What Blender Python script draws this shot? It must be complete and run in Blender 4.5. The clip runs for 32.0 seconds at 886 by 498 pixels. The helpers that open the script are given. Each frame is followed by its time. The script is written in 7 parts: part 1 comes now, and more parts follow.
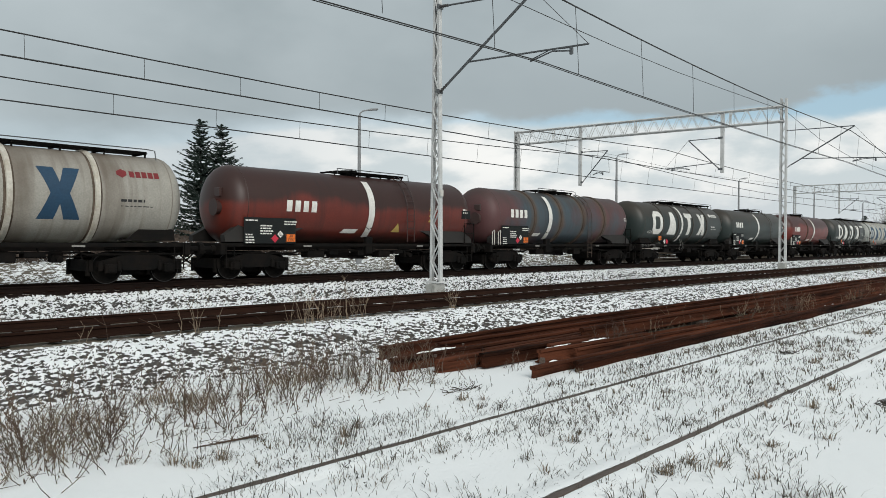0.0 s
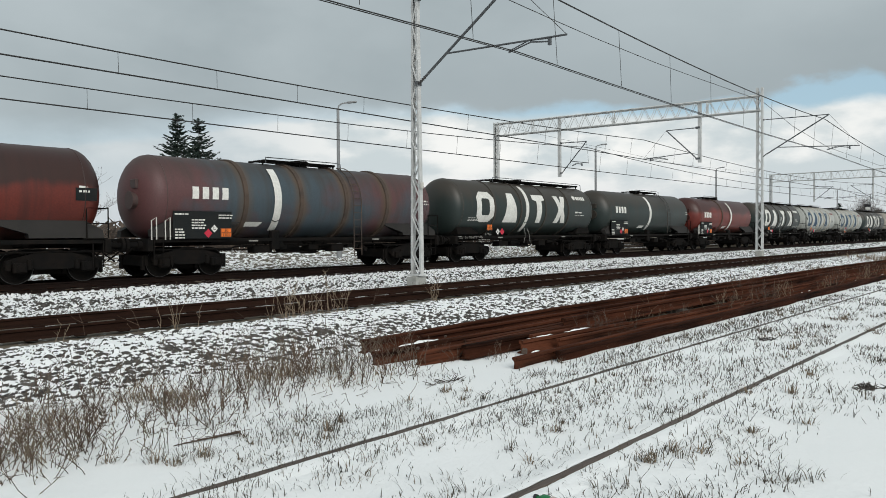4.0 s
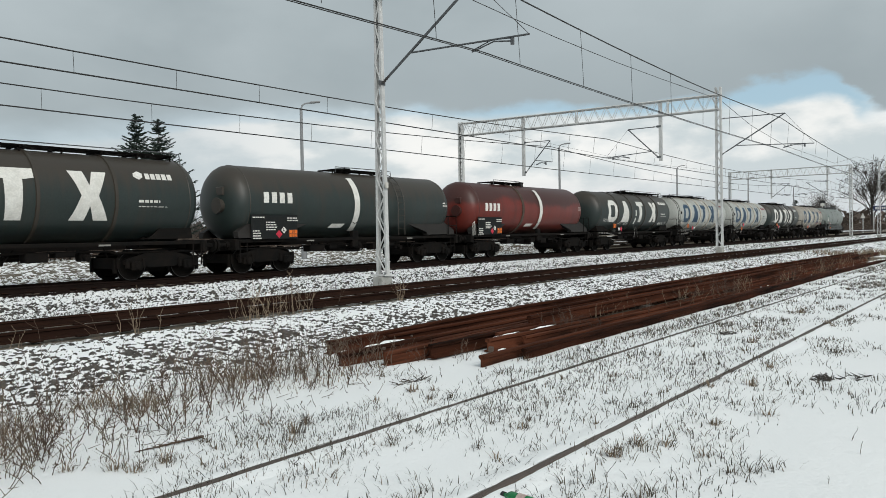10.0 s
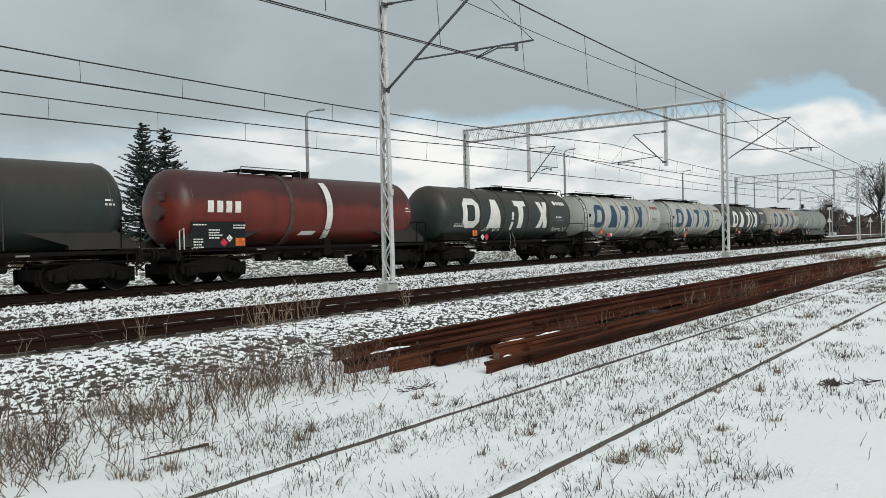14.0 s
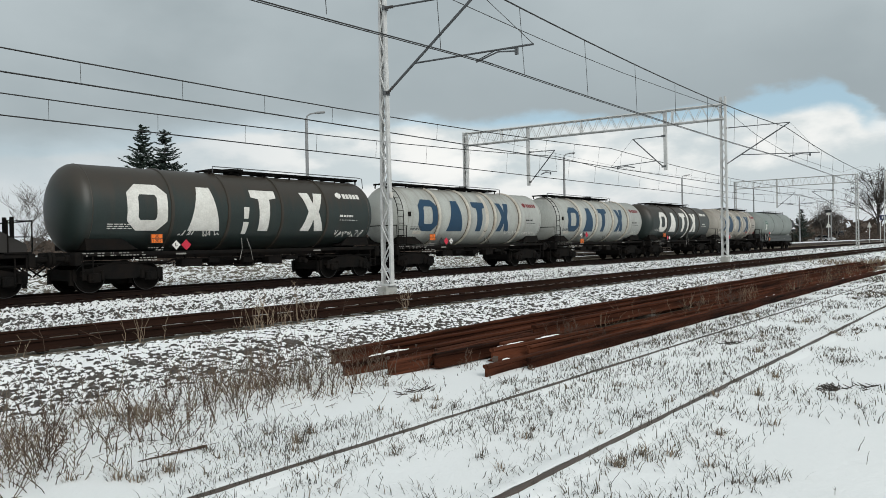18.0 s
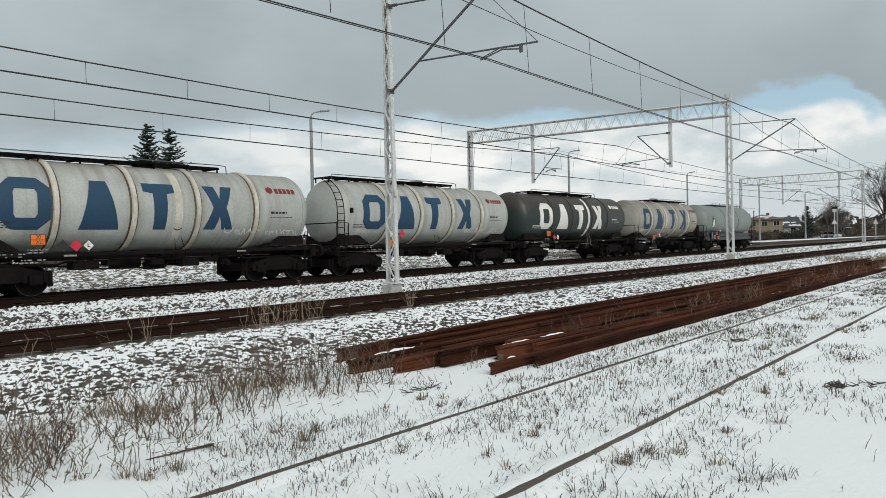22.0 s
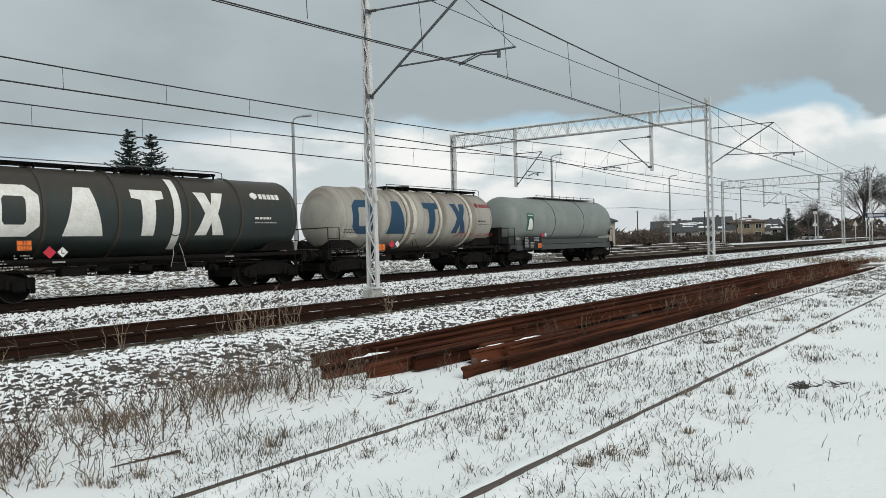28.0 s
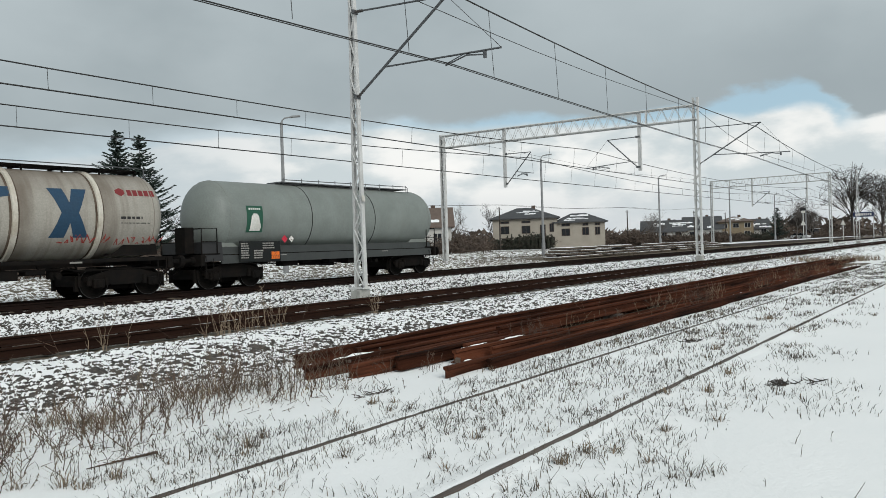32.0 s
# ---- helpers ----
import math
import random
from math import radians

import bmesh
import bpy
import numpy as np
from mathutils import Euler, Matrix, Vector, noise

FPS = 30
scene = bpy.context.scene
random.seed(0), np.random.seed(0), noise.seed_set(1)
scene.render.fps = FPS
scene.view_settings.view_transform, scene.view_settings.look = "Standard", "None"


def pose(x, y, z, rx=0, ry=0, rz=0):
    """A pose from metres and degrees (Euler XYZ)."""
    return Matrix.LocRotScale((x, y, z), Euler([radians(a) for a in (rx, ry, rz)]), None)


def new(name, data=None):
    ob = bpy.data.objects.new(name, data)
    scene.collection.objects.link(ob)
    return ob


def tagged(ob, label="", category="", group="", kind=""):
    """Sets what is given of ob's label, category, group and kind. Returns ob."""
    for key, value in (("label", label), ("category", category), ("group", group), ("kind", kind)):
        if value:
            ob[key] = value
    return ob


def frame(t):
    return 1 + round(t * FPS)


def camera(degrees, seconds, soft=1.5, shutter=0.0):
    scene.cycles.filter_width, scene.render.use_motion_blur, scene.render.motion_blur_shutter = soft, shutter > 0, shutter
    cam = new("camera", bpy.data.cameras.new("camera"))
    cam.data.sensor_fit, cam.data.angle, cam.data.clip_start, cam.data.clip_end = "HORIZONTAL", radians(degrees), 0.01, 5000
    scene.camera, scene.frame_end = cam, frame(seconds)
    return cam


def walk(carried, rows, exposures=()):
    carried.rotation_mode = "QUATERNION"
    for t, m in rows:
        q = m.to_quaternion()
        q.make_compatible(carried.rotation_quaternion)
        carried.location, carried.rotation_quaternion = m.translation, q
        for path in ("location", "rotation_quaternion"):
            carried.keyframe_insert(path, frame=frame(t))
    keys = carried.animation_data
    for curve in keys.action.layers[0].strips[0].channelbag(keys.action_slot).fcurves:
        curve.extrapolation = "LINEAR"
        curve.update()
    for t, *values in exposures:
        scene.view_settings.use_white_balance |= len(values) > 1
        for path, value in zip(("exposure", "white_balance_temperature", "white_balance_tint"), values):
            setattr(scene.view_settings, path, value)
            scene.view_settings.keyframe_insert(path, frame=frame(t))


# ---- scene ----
cam = camera(63.2, 32.0, 0.8)
PATH = [
    (0, -0.144, 0.231, 1.209, 89.441, -0.314, -46.744),
    (0.5, -0.139, 0.246, 1.208, 89.515, -0.290, -47.119),
    (1, -0.145, 0.242, 1.210, 89.435, -0.249, -47.097),
    (1.5, -0.140, 0.243, 1.207, 89.226, -0.112, -47.033),
    (2, -0.137, 0.241, 1.207, 89.126, 0.206, -47.223),
    (2.5, -0.126, 0.244, 1.202, 89.162, 0.308, -48.133),
    (3, -0.130, 0.257, 1.203, 89.073, 0.296, -48.315),
    (3.5, -0.132, 0.250, 1.206, 88.927, 0.360, -48.205),
    (5.5, -0.121, 0.247, 1.199, 88.268, 0.915, -49.028),
    (6, -0.118, 0.247, 1.198, 88.320, 0.878, -49.756),
    (6.5, -0.112, 0.249, 1.198, 88.373, 0.868, -50.394),
    (7, -0.102, 0.244, 1.201, 88.421, 0.895, -50.732),
    (7.5, -0.102, 0.249, 1.203, 88.446, 0.841, -51.009),
    (8, -0.099, 0.245, 1.197, 88.551, 0.886, -51.073),
    (8.5, -0.101, 0.254, 1.194, 88.578, 1.117, -51.150),
    (9, -0.110, 0.255, 1.192, 88.671, 1.112, -51.099),
    (9.5, -0.100, 0.263, 1.191, 88.764, 1.091, -51.043),
    (10, -0.110, 0.255, 1.194, 88.804, 1.046, -51.001),
    (10.5, -0.111, 0.249, 1.196, 88.868, 1.056, -50.905),
    (11, -0.112, 0.246, 1.200, 88.918, 1.000, -50.837),
    (11.5, -0.111, 0.252, 1.195, 88.988, 0.938, -50.781),
    (12, -0.114, 0.254, 1.197, 89.067, 0.868, -50.731),
    (12.5, -0.107, 0.255, 1.198, 89.152, 0.918, -50.711),
    (13, -0.111, 0.253, 1.195, 89.190, 0.955, -50.635),
    (13.5, -0.106, 0.248, 1.193, 89.250, 1.131, -50.597),
    (14, -0.100, 0.249, 1.193, 89.323, 1.378, -50.547),
    (14.5, -0.098, 0.239, 1.193, 89.391, 1.324, -50.638),
    (16.5, -0.101, 0.245, 1.193, 89.482, 1.216, -50.787),
    (17, -0.110, 0.247, 1.192, 89.480, 1.176, -50.747),
    (17.5, -0.099, 0.258, 1.189, 89.520, 1.145, -50.696),
    (18, -0.105, 0.245, 1.189, 89.586, 1.099, -50.605),
    (18.5, -0.099, 0.248, 1.197, 89.568, 1.050, -50.557),
    (19, -0.101, 0.251, 1.195, 89.539, 1.023, -50.516),
    (19.5, -0.105, 0.250, 1.195, 89.516, 0.994, -50.431),
    (20, -0.106, 0.253, 1.193, 89.556, 0.930, -50.428),
    (20.5, -0.101, 0.239, 1.192, 89.578, 1.064, -50.335),
    (21, -0.103, 0.246, 1.195, 89.514, 1.219, -50.316),
    (21.5, -0.102, 0.250, 1.193, 89.373, 1.315, -50.289),
    (22, -0.112, 0.247, 1.193, 89.426, 1.280, -50.235),
    (22.5, -0.107, 0.248, 1.196, 89.472, 1.219, -50.174),
    (23, -0.102, 0.248, 1.191, 89.569, 1.192, -50.109),
    (23.5, -0.102, 0.248, 1.194, 89.614, 1.224, -50.059),
    (24, -0.102, 0.247, 1.197, 89.643, 1.389, -50.023),
    (24.5, -0.104, 0.245, 1.197, 89.668, 1.378, -50.037),
    (25, -0.109, 0.245, 1.194, 89.715, 1.331, -50.231),
    (25.5, -0.110, 0.249, 1.191, 89.793, 1.281, -50.322),
    (27.5, -0.082, 0.152, 1.197, 89.755, 1.637, -51.339),
    (28, -0.053, 0.092, 1.200, 89.719, 1.631, -51.371),
    (28.5, -0.029, 0.044, 1.195, 89.569, 1.566, -51.352),
    (29, -0.022, 0.025, 1.195, 89.597, 1.514, -51.296),
    (29.5, -0.017, 0.026, 1.190, 89.693, 1.537, -51.258),
    (30, -0.018, 0.018, 1.195, 89.754, 1.497, -51.196),
    (30.5, -0.017, 0.014, 1.192, 89.796, 1.502, -51.129),
    (31, -0.010, 0.004, 1.194, 89.820, 1.668, -51.165),
    (31.5, -0.008, 0.008, 1.189, 89.789, 1.687, -51.654),
    (32, 0.000, 0.000, 1.190, 89.736, 1.844, -52.076),
]
walk(cam, [(t, pose(*r)) for t, *r in PATH])

# ---- world, sun, exposure ----
SUN_EL, SUN_AZ = 34, 205
world = bpy.data.worlds.new("sky")
scene.world = world
world.use_nodes = True


def build_sky():
    t = world.node_tree
    t.nodes.clear()
    N, L = t.nodes.new, t.links.new

    def math_(op, a, b=None, c=None, clamp=False):
        n = N("ShaderNodeMath")
        n.operation, n.use_clamp = op, clamp
        for i, v in enumerate((a, b, c)):
            if v is None:
                continue
            if isinstance(v, (int, float)):
                n.inputs[i].default_value = v
            else:
                L(v, n.inputs[i])
        return n.outputs[0]

    def ramp(v, a, b):
        n = N("ShaderNodeMapRange")
        n.interpolation_type = "SMOOTHSTEP"
        n.inputs[1].default_value, n.inputs[2].default_value = a, b
        L(v, n.inputs[0])
        return n.outputs[0]

    def mix(f, a, b):
        n = N("ShaderNodeMix")
        n.data_type = "RGBA"
        for sock, v in ((n.inputs[0], f), (n.inputs[6], a), (n.inputs[7], b)):
            if isinstance(v, tuple):
                sock.default_value = (*v, 1)
            elif isinstance(v, float):
                sock.default_value = v
            else:
                L(v, sock)
        return n.outputs[2]

    co = N("ShaderNodeTexCoord").outputs["Generated"]
    sep = N("ShaderNodeSeparateXYZ")
    L(co, sep.inputs[0])
    z = sep.outputs[2]
    def noise_(vec, scale, detail, rough=0.55, seed=0.0):
        n = N("ShaderNodeTexNoise")
        n.noise_dimensions = "4D"
        n.inputs["Scale"].default_value, n.inputs["Detail"].default_value = scale, detail
        n.inputs["Roughness"].default_value, n.inputs["W"].default_value = rough, seed
        L(vec, n.inputs["Vector"])
        return n.outputs["Fac"]

    def squash(k):
        m = N("ShaderNodeMapping")
        m.inputs["Scale"].default_value = (1, 1, k)
        L(co, m.inputs[0])
        return m.outputs[0]

    big = noise_(squash(1.6), 1.6, 6, 0.5, 3.1)
    puffs = noise_(squash(2.0), 4.2, 8, 0.52, 7.7)
    fine = noise_(squash(2.2), 9.0, 7, 0.52, 1.3)
    sky = N("ShaderNodeTexSky")
    sky.sky_type, sky.sun_disc = "NISHITA", False
    sky.sun_elevation, sky.sun_rotation = radians(SUN_EL), radians(SUN_AZ)
    clear = N("ShaderNodeVectorMath")
    clear.operation = "SCALE"
    clear.inputs["Scale"].default_value = 0.085
    L(sky.outputs[0], clear.inputs[0])
    clear = mix(0.6, clear.outputs[0], (0.50, 0.71, 0.82))
    az = math_("ARCTAN2", sep.outputs[0], sep.outputs[1])
    # low bank: bluish grey to the north, white heads further along
    low = mix(ramp(fine, 0.40, 0.62), (0.60, 0.67, 0.69), (0.90, 0.91, 0.89))
    low = mix(math_("MULTIPLY", ramp(az, 0.80, 0.45), 0.75), low, (0.545, 0.615, 0.65))
    low = mix(math_("MULTIPLY", ramp(z, 0.10, 0.0), 0.8), low, (0.63, 0.67, 0.695))
    # the grey deck above
    deck = mix(ramp(big, 0.36, 0.64), (0.335, 0.393, 0.417), (0.465, 0.530, 0.555))
    deck = mix(math_("MULTIPLY", ramp(puffs, 0.35, 0.7), 0.35), deck, (0.53, 0.595, 0.62))
    deck_far = az
    # its torn lower edge climbs, then dips again beyond the opening
    az = math_("ADD", az, math_("MULTIPLY", math_("SUBTRACT", puffs, 0.5), 0.22))
    az = math_("ADD", az, math_("MULTIPLY", math_("SUBTRACT", fine, 0.5), 0.14))
    rim = math_("ADD", 0.128, math_("MULTIPLY", ramp(az, 0.30, 0.95), 0.048))
    rim = math_("ADD", rim, math_("MULTIPLY", ramp(az, 1.22, 1.35), 0.016))
    rim = math_("SUBTRACT", rim, math_("MULTIPLY", ramp(az, 1.365, 1.43), 0.052))
    rim = math_("ADD", rim, math_("MULTIPLY", math_("SUBTRACT", puffs, 0.5), 0.085))
    rim = math_("ADD", rim, math_("MULTIPLY", math_("SUBTRACT", fine, 0.5), 0.05))
    over = math_("SUBTRACT", z, rim)
    # a white head lit from behind
    ga, gz = math_("DIVIDE", math_("SUBTRACT", az, 1.02), 0.20), math_("DIVIDE", math_("SUBTRACT", z, 0.118), 0.06)
    glow = math_("SQRT", math_("ADD", math_("MULTIPLY", ga, ga), math_("MULTIPLY", gz, gz)))
    glow = math_("MULTIPLY", ramp(glow, 1.0, 0.1), ramp(fine, 0.36, 0.55))
    low = mix(math_("MULTIPLY", glow, 0.85), low, (0.98, 0.98, 0.95))
    # clear sky shows in a torn strip under the rim, widest before the dip
    depth = math_("ADD", 0.015, math_("MULTIPLY", math_("MULTIPLY", ramp(az, 1.22, 1.30), ramp(az, 1.42, 1.36)), 0.010))
    gone = math_("DIVIDE", math_("ADD", over, math_("ADD", depth, math_("MULTIPLY", math_("SUBTRACT", fine, 0.5), 0.05))), 0.008)
    strip = math_("MULTIPLY", ramp(gone, -1.0, 1.0), math_("ADD", math_("MULTIPLY", ramp(az, 0.78, 0.95), 0.55), math_("ADD", 0.42, math_("MULTIPLY", ramp(az, 1.2, 1.28), 0.03))))
    low = mix(math_("MULTIPLY", strip, ramp(az, 1.46, 1.38)), low, clear)
    belly = math_("MULTIPLY", ramp(over, 0.16, 0.0), ramp(deck_far, 0.55, 1.0))
    deck = mix(math_("MULTIPLY", belly, 0.6), deck, (0.315, 0.37, 0.395))
    soft = math_("ADD", 0.007, math_("MULTIPLY", ramp(az, 0.95, 0.55), 0.034))
    col = mix(ramp(math_("DIVIDE", over, soft), -1.0, 1.0), low, deck)
    bg = N("ShaderNodeBackground")
    bg.inputs["Strength"].default_value = 1.0
    L(col, bg.inputs[0])
    out = N("ShaderNodeOutputWorld")
    L(bg.outputs[0], out.inputs[0])


build_sky()
sun = new("sun", bpy.data.lights.new("sun", "SUN"))
sun.data.energy, sun.data.angle, sun.data.color = 2.35, radians(40), (0.99, 0.98, 0.93)
sun.matrix_world = pose(0, 0, 40, 90 - SUN_EL, 0, 180 - SUN_AZ)
scene.view_settings.exposure = 0.0

# ---- materials ----
def mat(name, base, dark=None, rough=0.7, metal=0.0, scale=6.0, amount=0.5, bump=0.15, fine=60.0, stretch=(1, 1, 1), rand=0.0, spec=0.4):
    """Painted or raw surface: base colour broken up by broad stains and fine grain."""
    m = bpy.data.materials.new(name)
    m.use_nodes = True
    t = m.node_tree
    b = t.nodes["Principled BSDF"]
    N, L = t.nodes.new, t.links.new
    co = N("ShaderNodeTexCoord")
    mp = N("ShaderNodeMapping")
    mp.inputs["Scale"].default_value = stretch
    L(co.outputs["Object"], mp.inputs[0])

    def noise_(s, d):
        n = N("ShaderNodeTexNoise")
        n.inputs["Scale"].default_value, n.inputs["Detail"].default_value, n.inputs["Roughness"].default_value = s, d, 0.6
        L(mp.outputs[0], n.inputs["Vector"])
        return n.outputs["Fac"]

    big, small = noise_(scale, 5), noise_(fine, 3)
    dark = dark or tuple(c * 0.6 for c in base)
    r = N("ShaderNodeMapRange")
    r.inputs[1].default_value, r.inputs[2].default_value, r.inputs[4].default_value = 0.38, 0.68, amount
    L(big, r.inputs[0])
    mx = N("ShaderNodeMix")
    mx.data_type = "RGBA"
    mx.inputs[6].default_value, mx.inputs[7].default_value = (*base, 1), (*dark, 1)
    L(r.outputs[0], mx.inputs[0])
    r2 = N("ShaderNodeMapRange")
    r2.inputs[1].default_value, r2.inputs[2].default_value = 0.3, 0.7
    r2.inputs[3].default_value, r2.inputs[4].default_value = 0.86, 1.12
    L(small, r2.inputs[0])
    val = r2.outputs[0]
    if rand:
        info = N("ShaderNodeObjectInfo")
        r3 = N("ShaderNodeMapRange")
        r3.inputs[3].default_value, r3.inputs[4].default_value = 1 - rand, 1 + rand
        L(info.outputs["Random"], r3.inputs[0])
        mu = N("ShaderNodeMath")
        mu.operation = "MULTIPLY"
        L(val, mu.inputs[0]), L(r3.outputs[0], mu.inputs[1])
        val = mu.outputs[0]
    sc = N("ShaderNodeVectorMath")
    sc.operation = "SCALE"
    L(mx.outputs[2], sc.inputs[0]), L(val, sc.inputs["Scale"])
    L(sc.outputs[0], b.inputs["Base Color"])
    b.inputs["Roughness"].default_value, b.inputs["Metallic"].default_value = rough, metal
    b.inputs["Specular IOR Level"].default_value = spec
    if bump:
        bp = N("ShaderNodeBump")
        bp.inputs["Strength"].default_value, bp.inputs["Distance"].default_value = bump, 0.02
        L(small, bp.inputs["Height"])
        L(bp.outputs[0], b.inputs["Normal"])
    return m


def nodes_of(m):
    t = m.node_tree
    return t, t.nodes.new, t.links.new, t.nodes["Principled BSDF"]


def tank_paint(name, base, soot, streak, rough=0.55, soot_from=0.25, amount=0.8, rings=(), ring_amount=0.6, second=None, patch=0.9, tide=False):
    """Tank paint with brown road film on the crown and run-down streaks round the shell."""
    m = mat(name, base, second or tuple(c * 0.72 for c in base), rough, 0.0, patch, 1.0 if second else 0.7, 0.04, 22.0)
    t, N, L, b = nodes_of(m)
    if second:     # patches with a clear edge
        lim = t.nodes["Map Range"]
        lim.inputs[1].default_value, lim.inputs[2].default_value = 0.58, 0.76
        tc, sx = N("ShaderNodeTexCoord"), N("ShaderNodeSeparateXYZ")
        away, lift = N("ShaderNodeMath"), N("ShaderNodeMath")
        away.operation, lift.operation = "ABSOLUTE", "MULTIPLY_ADD"
        lift.inputs[1].default_value = 0.045     # more of the old colour towards the ends
        L(tc.outputs["Object"], sx.inputs[0]), L(sx.outputs[0], away.inputs[0]), L(away.outputs[0], lift.inputs[0])
        L(lim.inputs[0].links[0].from_socket, lift.inputs[2])
        L(lift.outputs[0], lim.inputs[0])
    col = b.inputs["Base Color"].links[0].from_socket
    co = N("ShaderNodeTexCoord")
    sep = N("ShaderNodeSeparateXYZ")
    L(co.outputs["Object"], sep.inputs[0])
    mp = N("ShaderNodeMapping")
    mp.inputs["Scale"].default_value = (5.0, 0.35, 0.35)
    L(co.outputs["Object"], mp.inputs[0])
    ns = N("ShaderNodeTexNoise")
    ns.inputs["Scale"].default_value, ns.inputs["Detail"].default_value = 1.0, 6
    L(mp.outputs[0], ns.inputs["Vector"])
    blot = N("ShaderNodeTexNoise")
    blot.inputs["Scale"].default_value, blot.inputs["Detail"].default_value = 0.42 if tide else 0.8, 5
    L(co.outputs["Object"], blot.inputs["Vector"])
    ad = N("ShaderNodeMath")
    ad.operation = "MULTIPLY_ADD"
    L(ns.outputs["Fac"], ad.inputs[0])
    ad.inputs[1].default_value = 0.22 if tide else 1.1
    L(sep.outputs[2], ad.inputs[2])
    ad2 = N("ShaderNodeMath")
    ad2.operation = "MULTIPLY_ADD"
    L(blot.outputs["Fac"], ad2.inputs[0])
    ad2.inputs[1].default_value = 1.5 if tide else 0.9
    L(ad.outputs[0], ad2.inputs[2])
    r = N("ShaderNodeMapRange")
    r.interpolation_type = "SMOOTHSTEP"
    r.inputs[1].default_value, r.inputs[2].default_value, r.inputs[4].default_value = soot_from + (0.72 if tide else 0.95), soot_from + (1.12 if tide else 2.0), amount
    L(ad2.outputs[0], r.inputs[0])
    mx = N("ShaderNodeMix")
    mx.data_type = "RGBA"
    mx.inputs[7].default_value = (*soot, 1)
    L(r.outputs[0], mx.inputs[0]), L(col, mx.inputs[6])
    st = N("ShaderNodeMapRange")
    st.inputs[1].default_value, st.inputs[2].default_value, st.inputs[4].default_value = 0.52, 0.72, streak
    L(ns.outputs["Fac"], st.inputs[0])
    mx2 = N("ShaderNodeMix")
    mx2.data_type = "RGBA"
    mx2.inputs[7].default_value = (*[c * 0.9 for c in soot], 1)
    L(st.outputs[0], mx2.inputs[0]), L(mx.outputs[2], mx2.inputs[6])
    col = mx2.outputs[2]
    if tide:     # lower flank darkened: splashed dirt plus the underside's shade put into the paint
        r4 = N("ShaderNodeMapRange")
        r4.interpolation_type = "SMOOTHSTEP"
        r4.inputs[1].default_value, r4.inputs[2].default_value, r4.inputs[4].default_value = 0.05, -0.35, 0.85
        L(ad2.outputs[0], r4.inputs[0])
        m4 = N("ShaderNodeMix")
        m4.data_type = "RGBA"
        m4.inputs[7].default_value = (*soot, 1)
        L(r4.outputs[0], m4.inputs[0]), L(col, m4.inputs[6])
        col = m4.outputs[2]
    for rx in rings:     # rust wept from the hoops
        d = N("ShaderNodeMath")
        d.operation = "SUBTRACT"
        L(sep.outputs[0], d.inputs[0])
        d.inputs[1].default_value = rx
        ab = N("ShaderNodeMath")
        ab.operation = "ABSOLUTE"
        L(d.outputs[0], ab.inputs[0])
        rr = N("ShaderNodeMapRange")
        rr.interpolation_type = "SMOOTHSTEP"
        rr.inputs[1].default_value, rr.inputs[2].default_value, rr.inputs[3].default_value, rr.inputs[4].default_value = 0.08, 0.42, ring_amount, 0.0
        L(ab.outputs[0], rr.inputs[0])
        mu = N("ShaderNodeMath")
        mu.operation = "MULTIPLY"
        L(rr.outputs[0], mu.inputs[0]), L(blot.outputs["Fac"], mu.inputs[1])
        m3 = N("ShaderNodeMix")
        m3.data_type = "RGBA"
        m3.inputs[7].default_value = (0.085, 0.058, 0.038, 1)
        L(mu.outputs[0], m3.inputs[0]), L(col, m3.inputs[6])
        col = m3.outputs[2]
    L(col, b.inputs["Base Color"])
    return m


def snowed(m, lo=0.55, hi=0.8, keep=0.9, grain=5.0):
    """Snow lying on the upward faces of a rough thing, broken by noise."""
    t, N, L, b = nodes_of(m)
    col = b.inputs["Base Color"].links[0].from_socket
    g = N("ShaderNodeNewGeometry")
    sep = N("ShaderNodeSeparateXYZ")
    L(g.outputs["Normal"], sep.inputs[0])
    n = N("ShaderNodeTexNoise")
    n.inputs["Scale"].default_value, n.inputs["Detail"].default_value = grain, 4
    L(g.outputs["Position"], n.inputs["Vector"])
    a = N("ShaderNodeMath")
    a.operation = "MULTIPLY_ADD"
    L(n.outputs["Fac"], a.inputs[0])
    a.inputs[1].default_value = 0.7
    s = N("ShaderNodeMath")
    s.operation = "SUBTRACT"
    L(sep.outputs[2], s.inputs[0])
    s.inputs[1].default_value = 0.35
    L(s.outputs[0], a.inputs[2])
    r = N("ShaderNodeMapRange")
    r.inputs[1].default_value, r.inputs[2].default_value, r.inputs[4].default_value = lo, hi, keep
    L(a.outputs[0], r.inputs[0])
    mx = N("ShaderNodeMix")
    mx.data_type = "RGBA"
    mx.inputs[7].default_value = (0.87, 0.875, 0.87, 1)
    L(r.outputs[0], mx.inputs[0]), L(col, mx.inputs[6])
    L(mx.outputs[2], b.inputs["Base Color"])
    return m


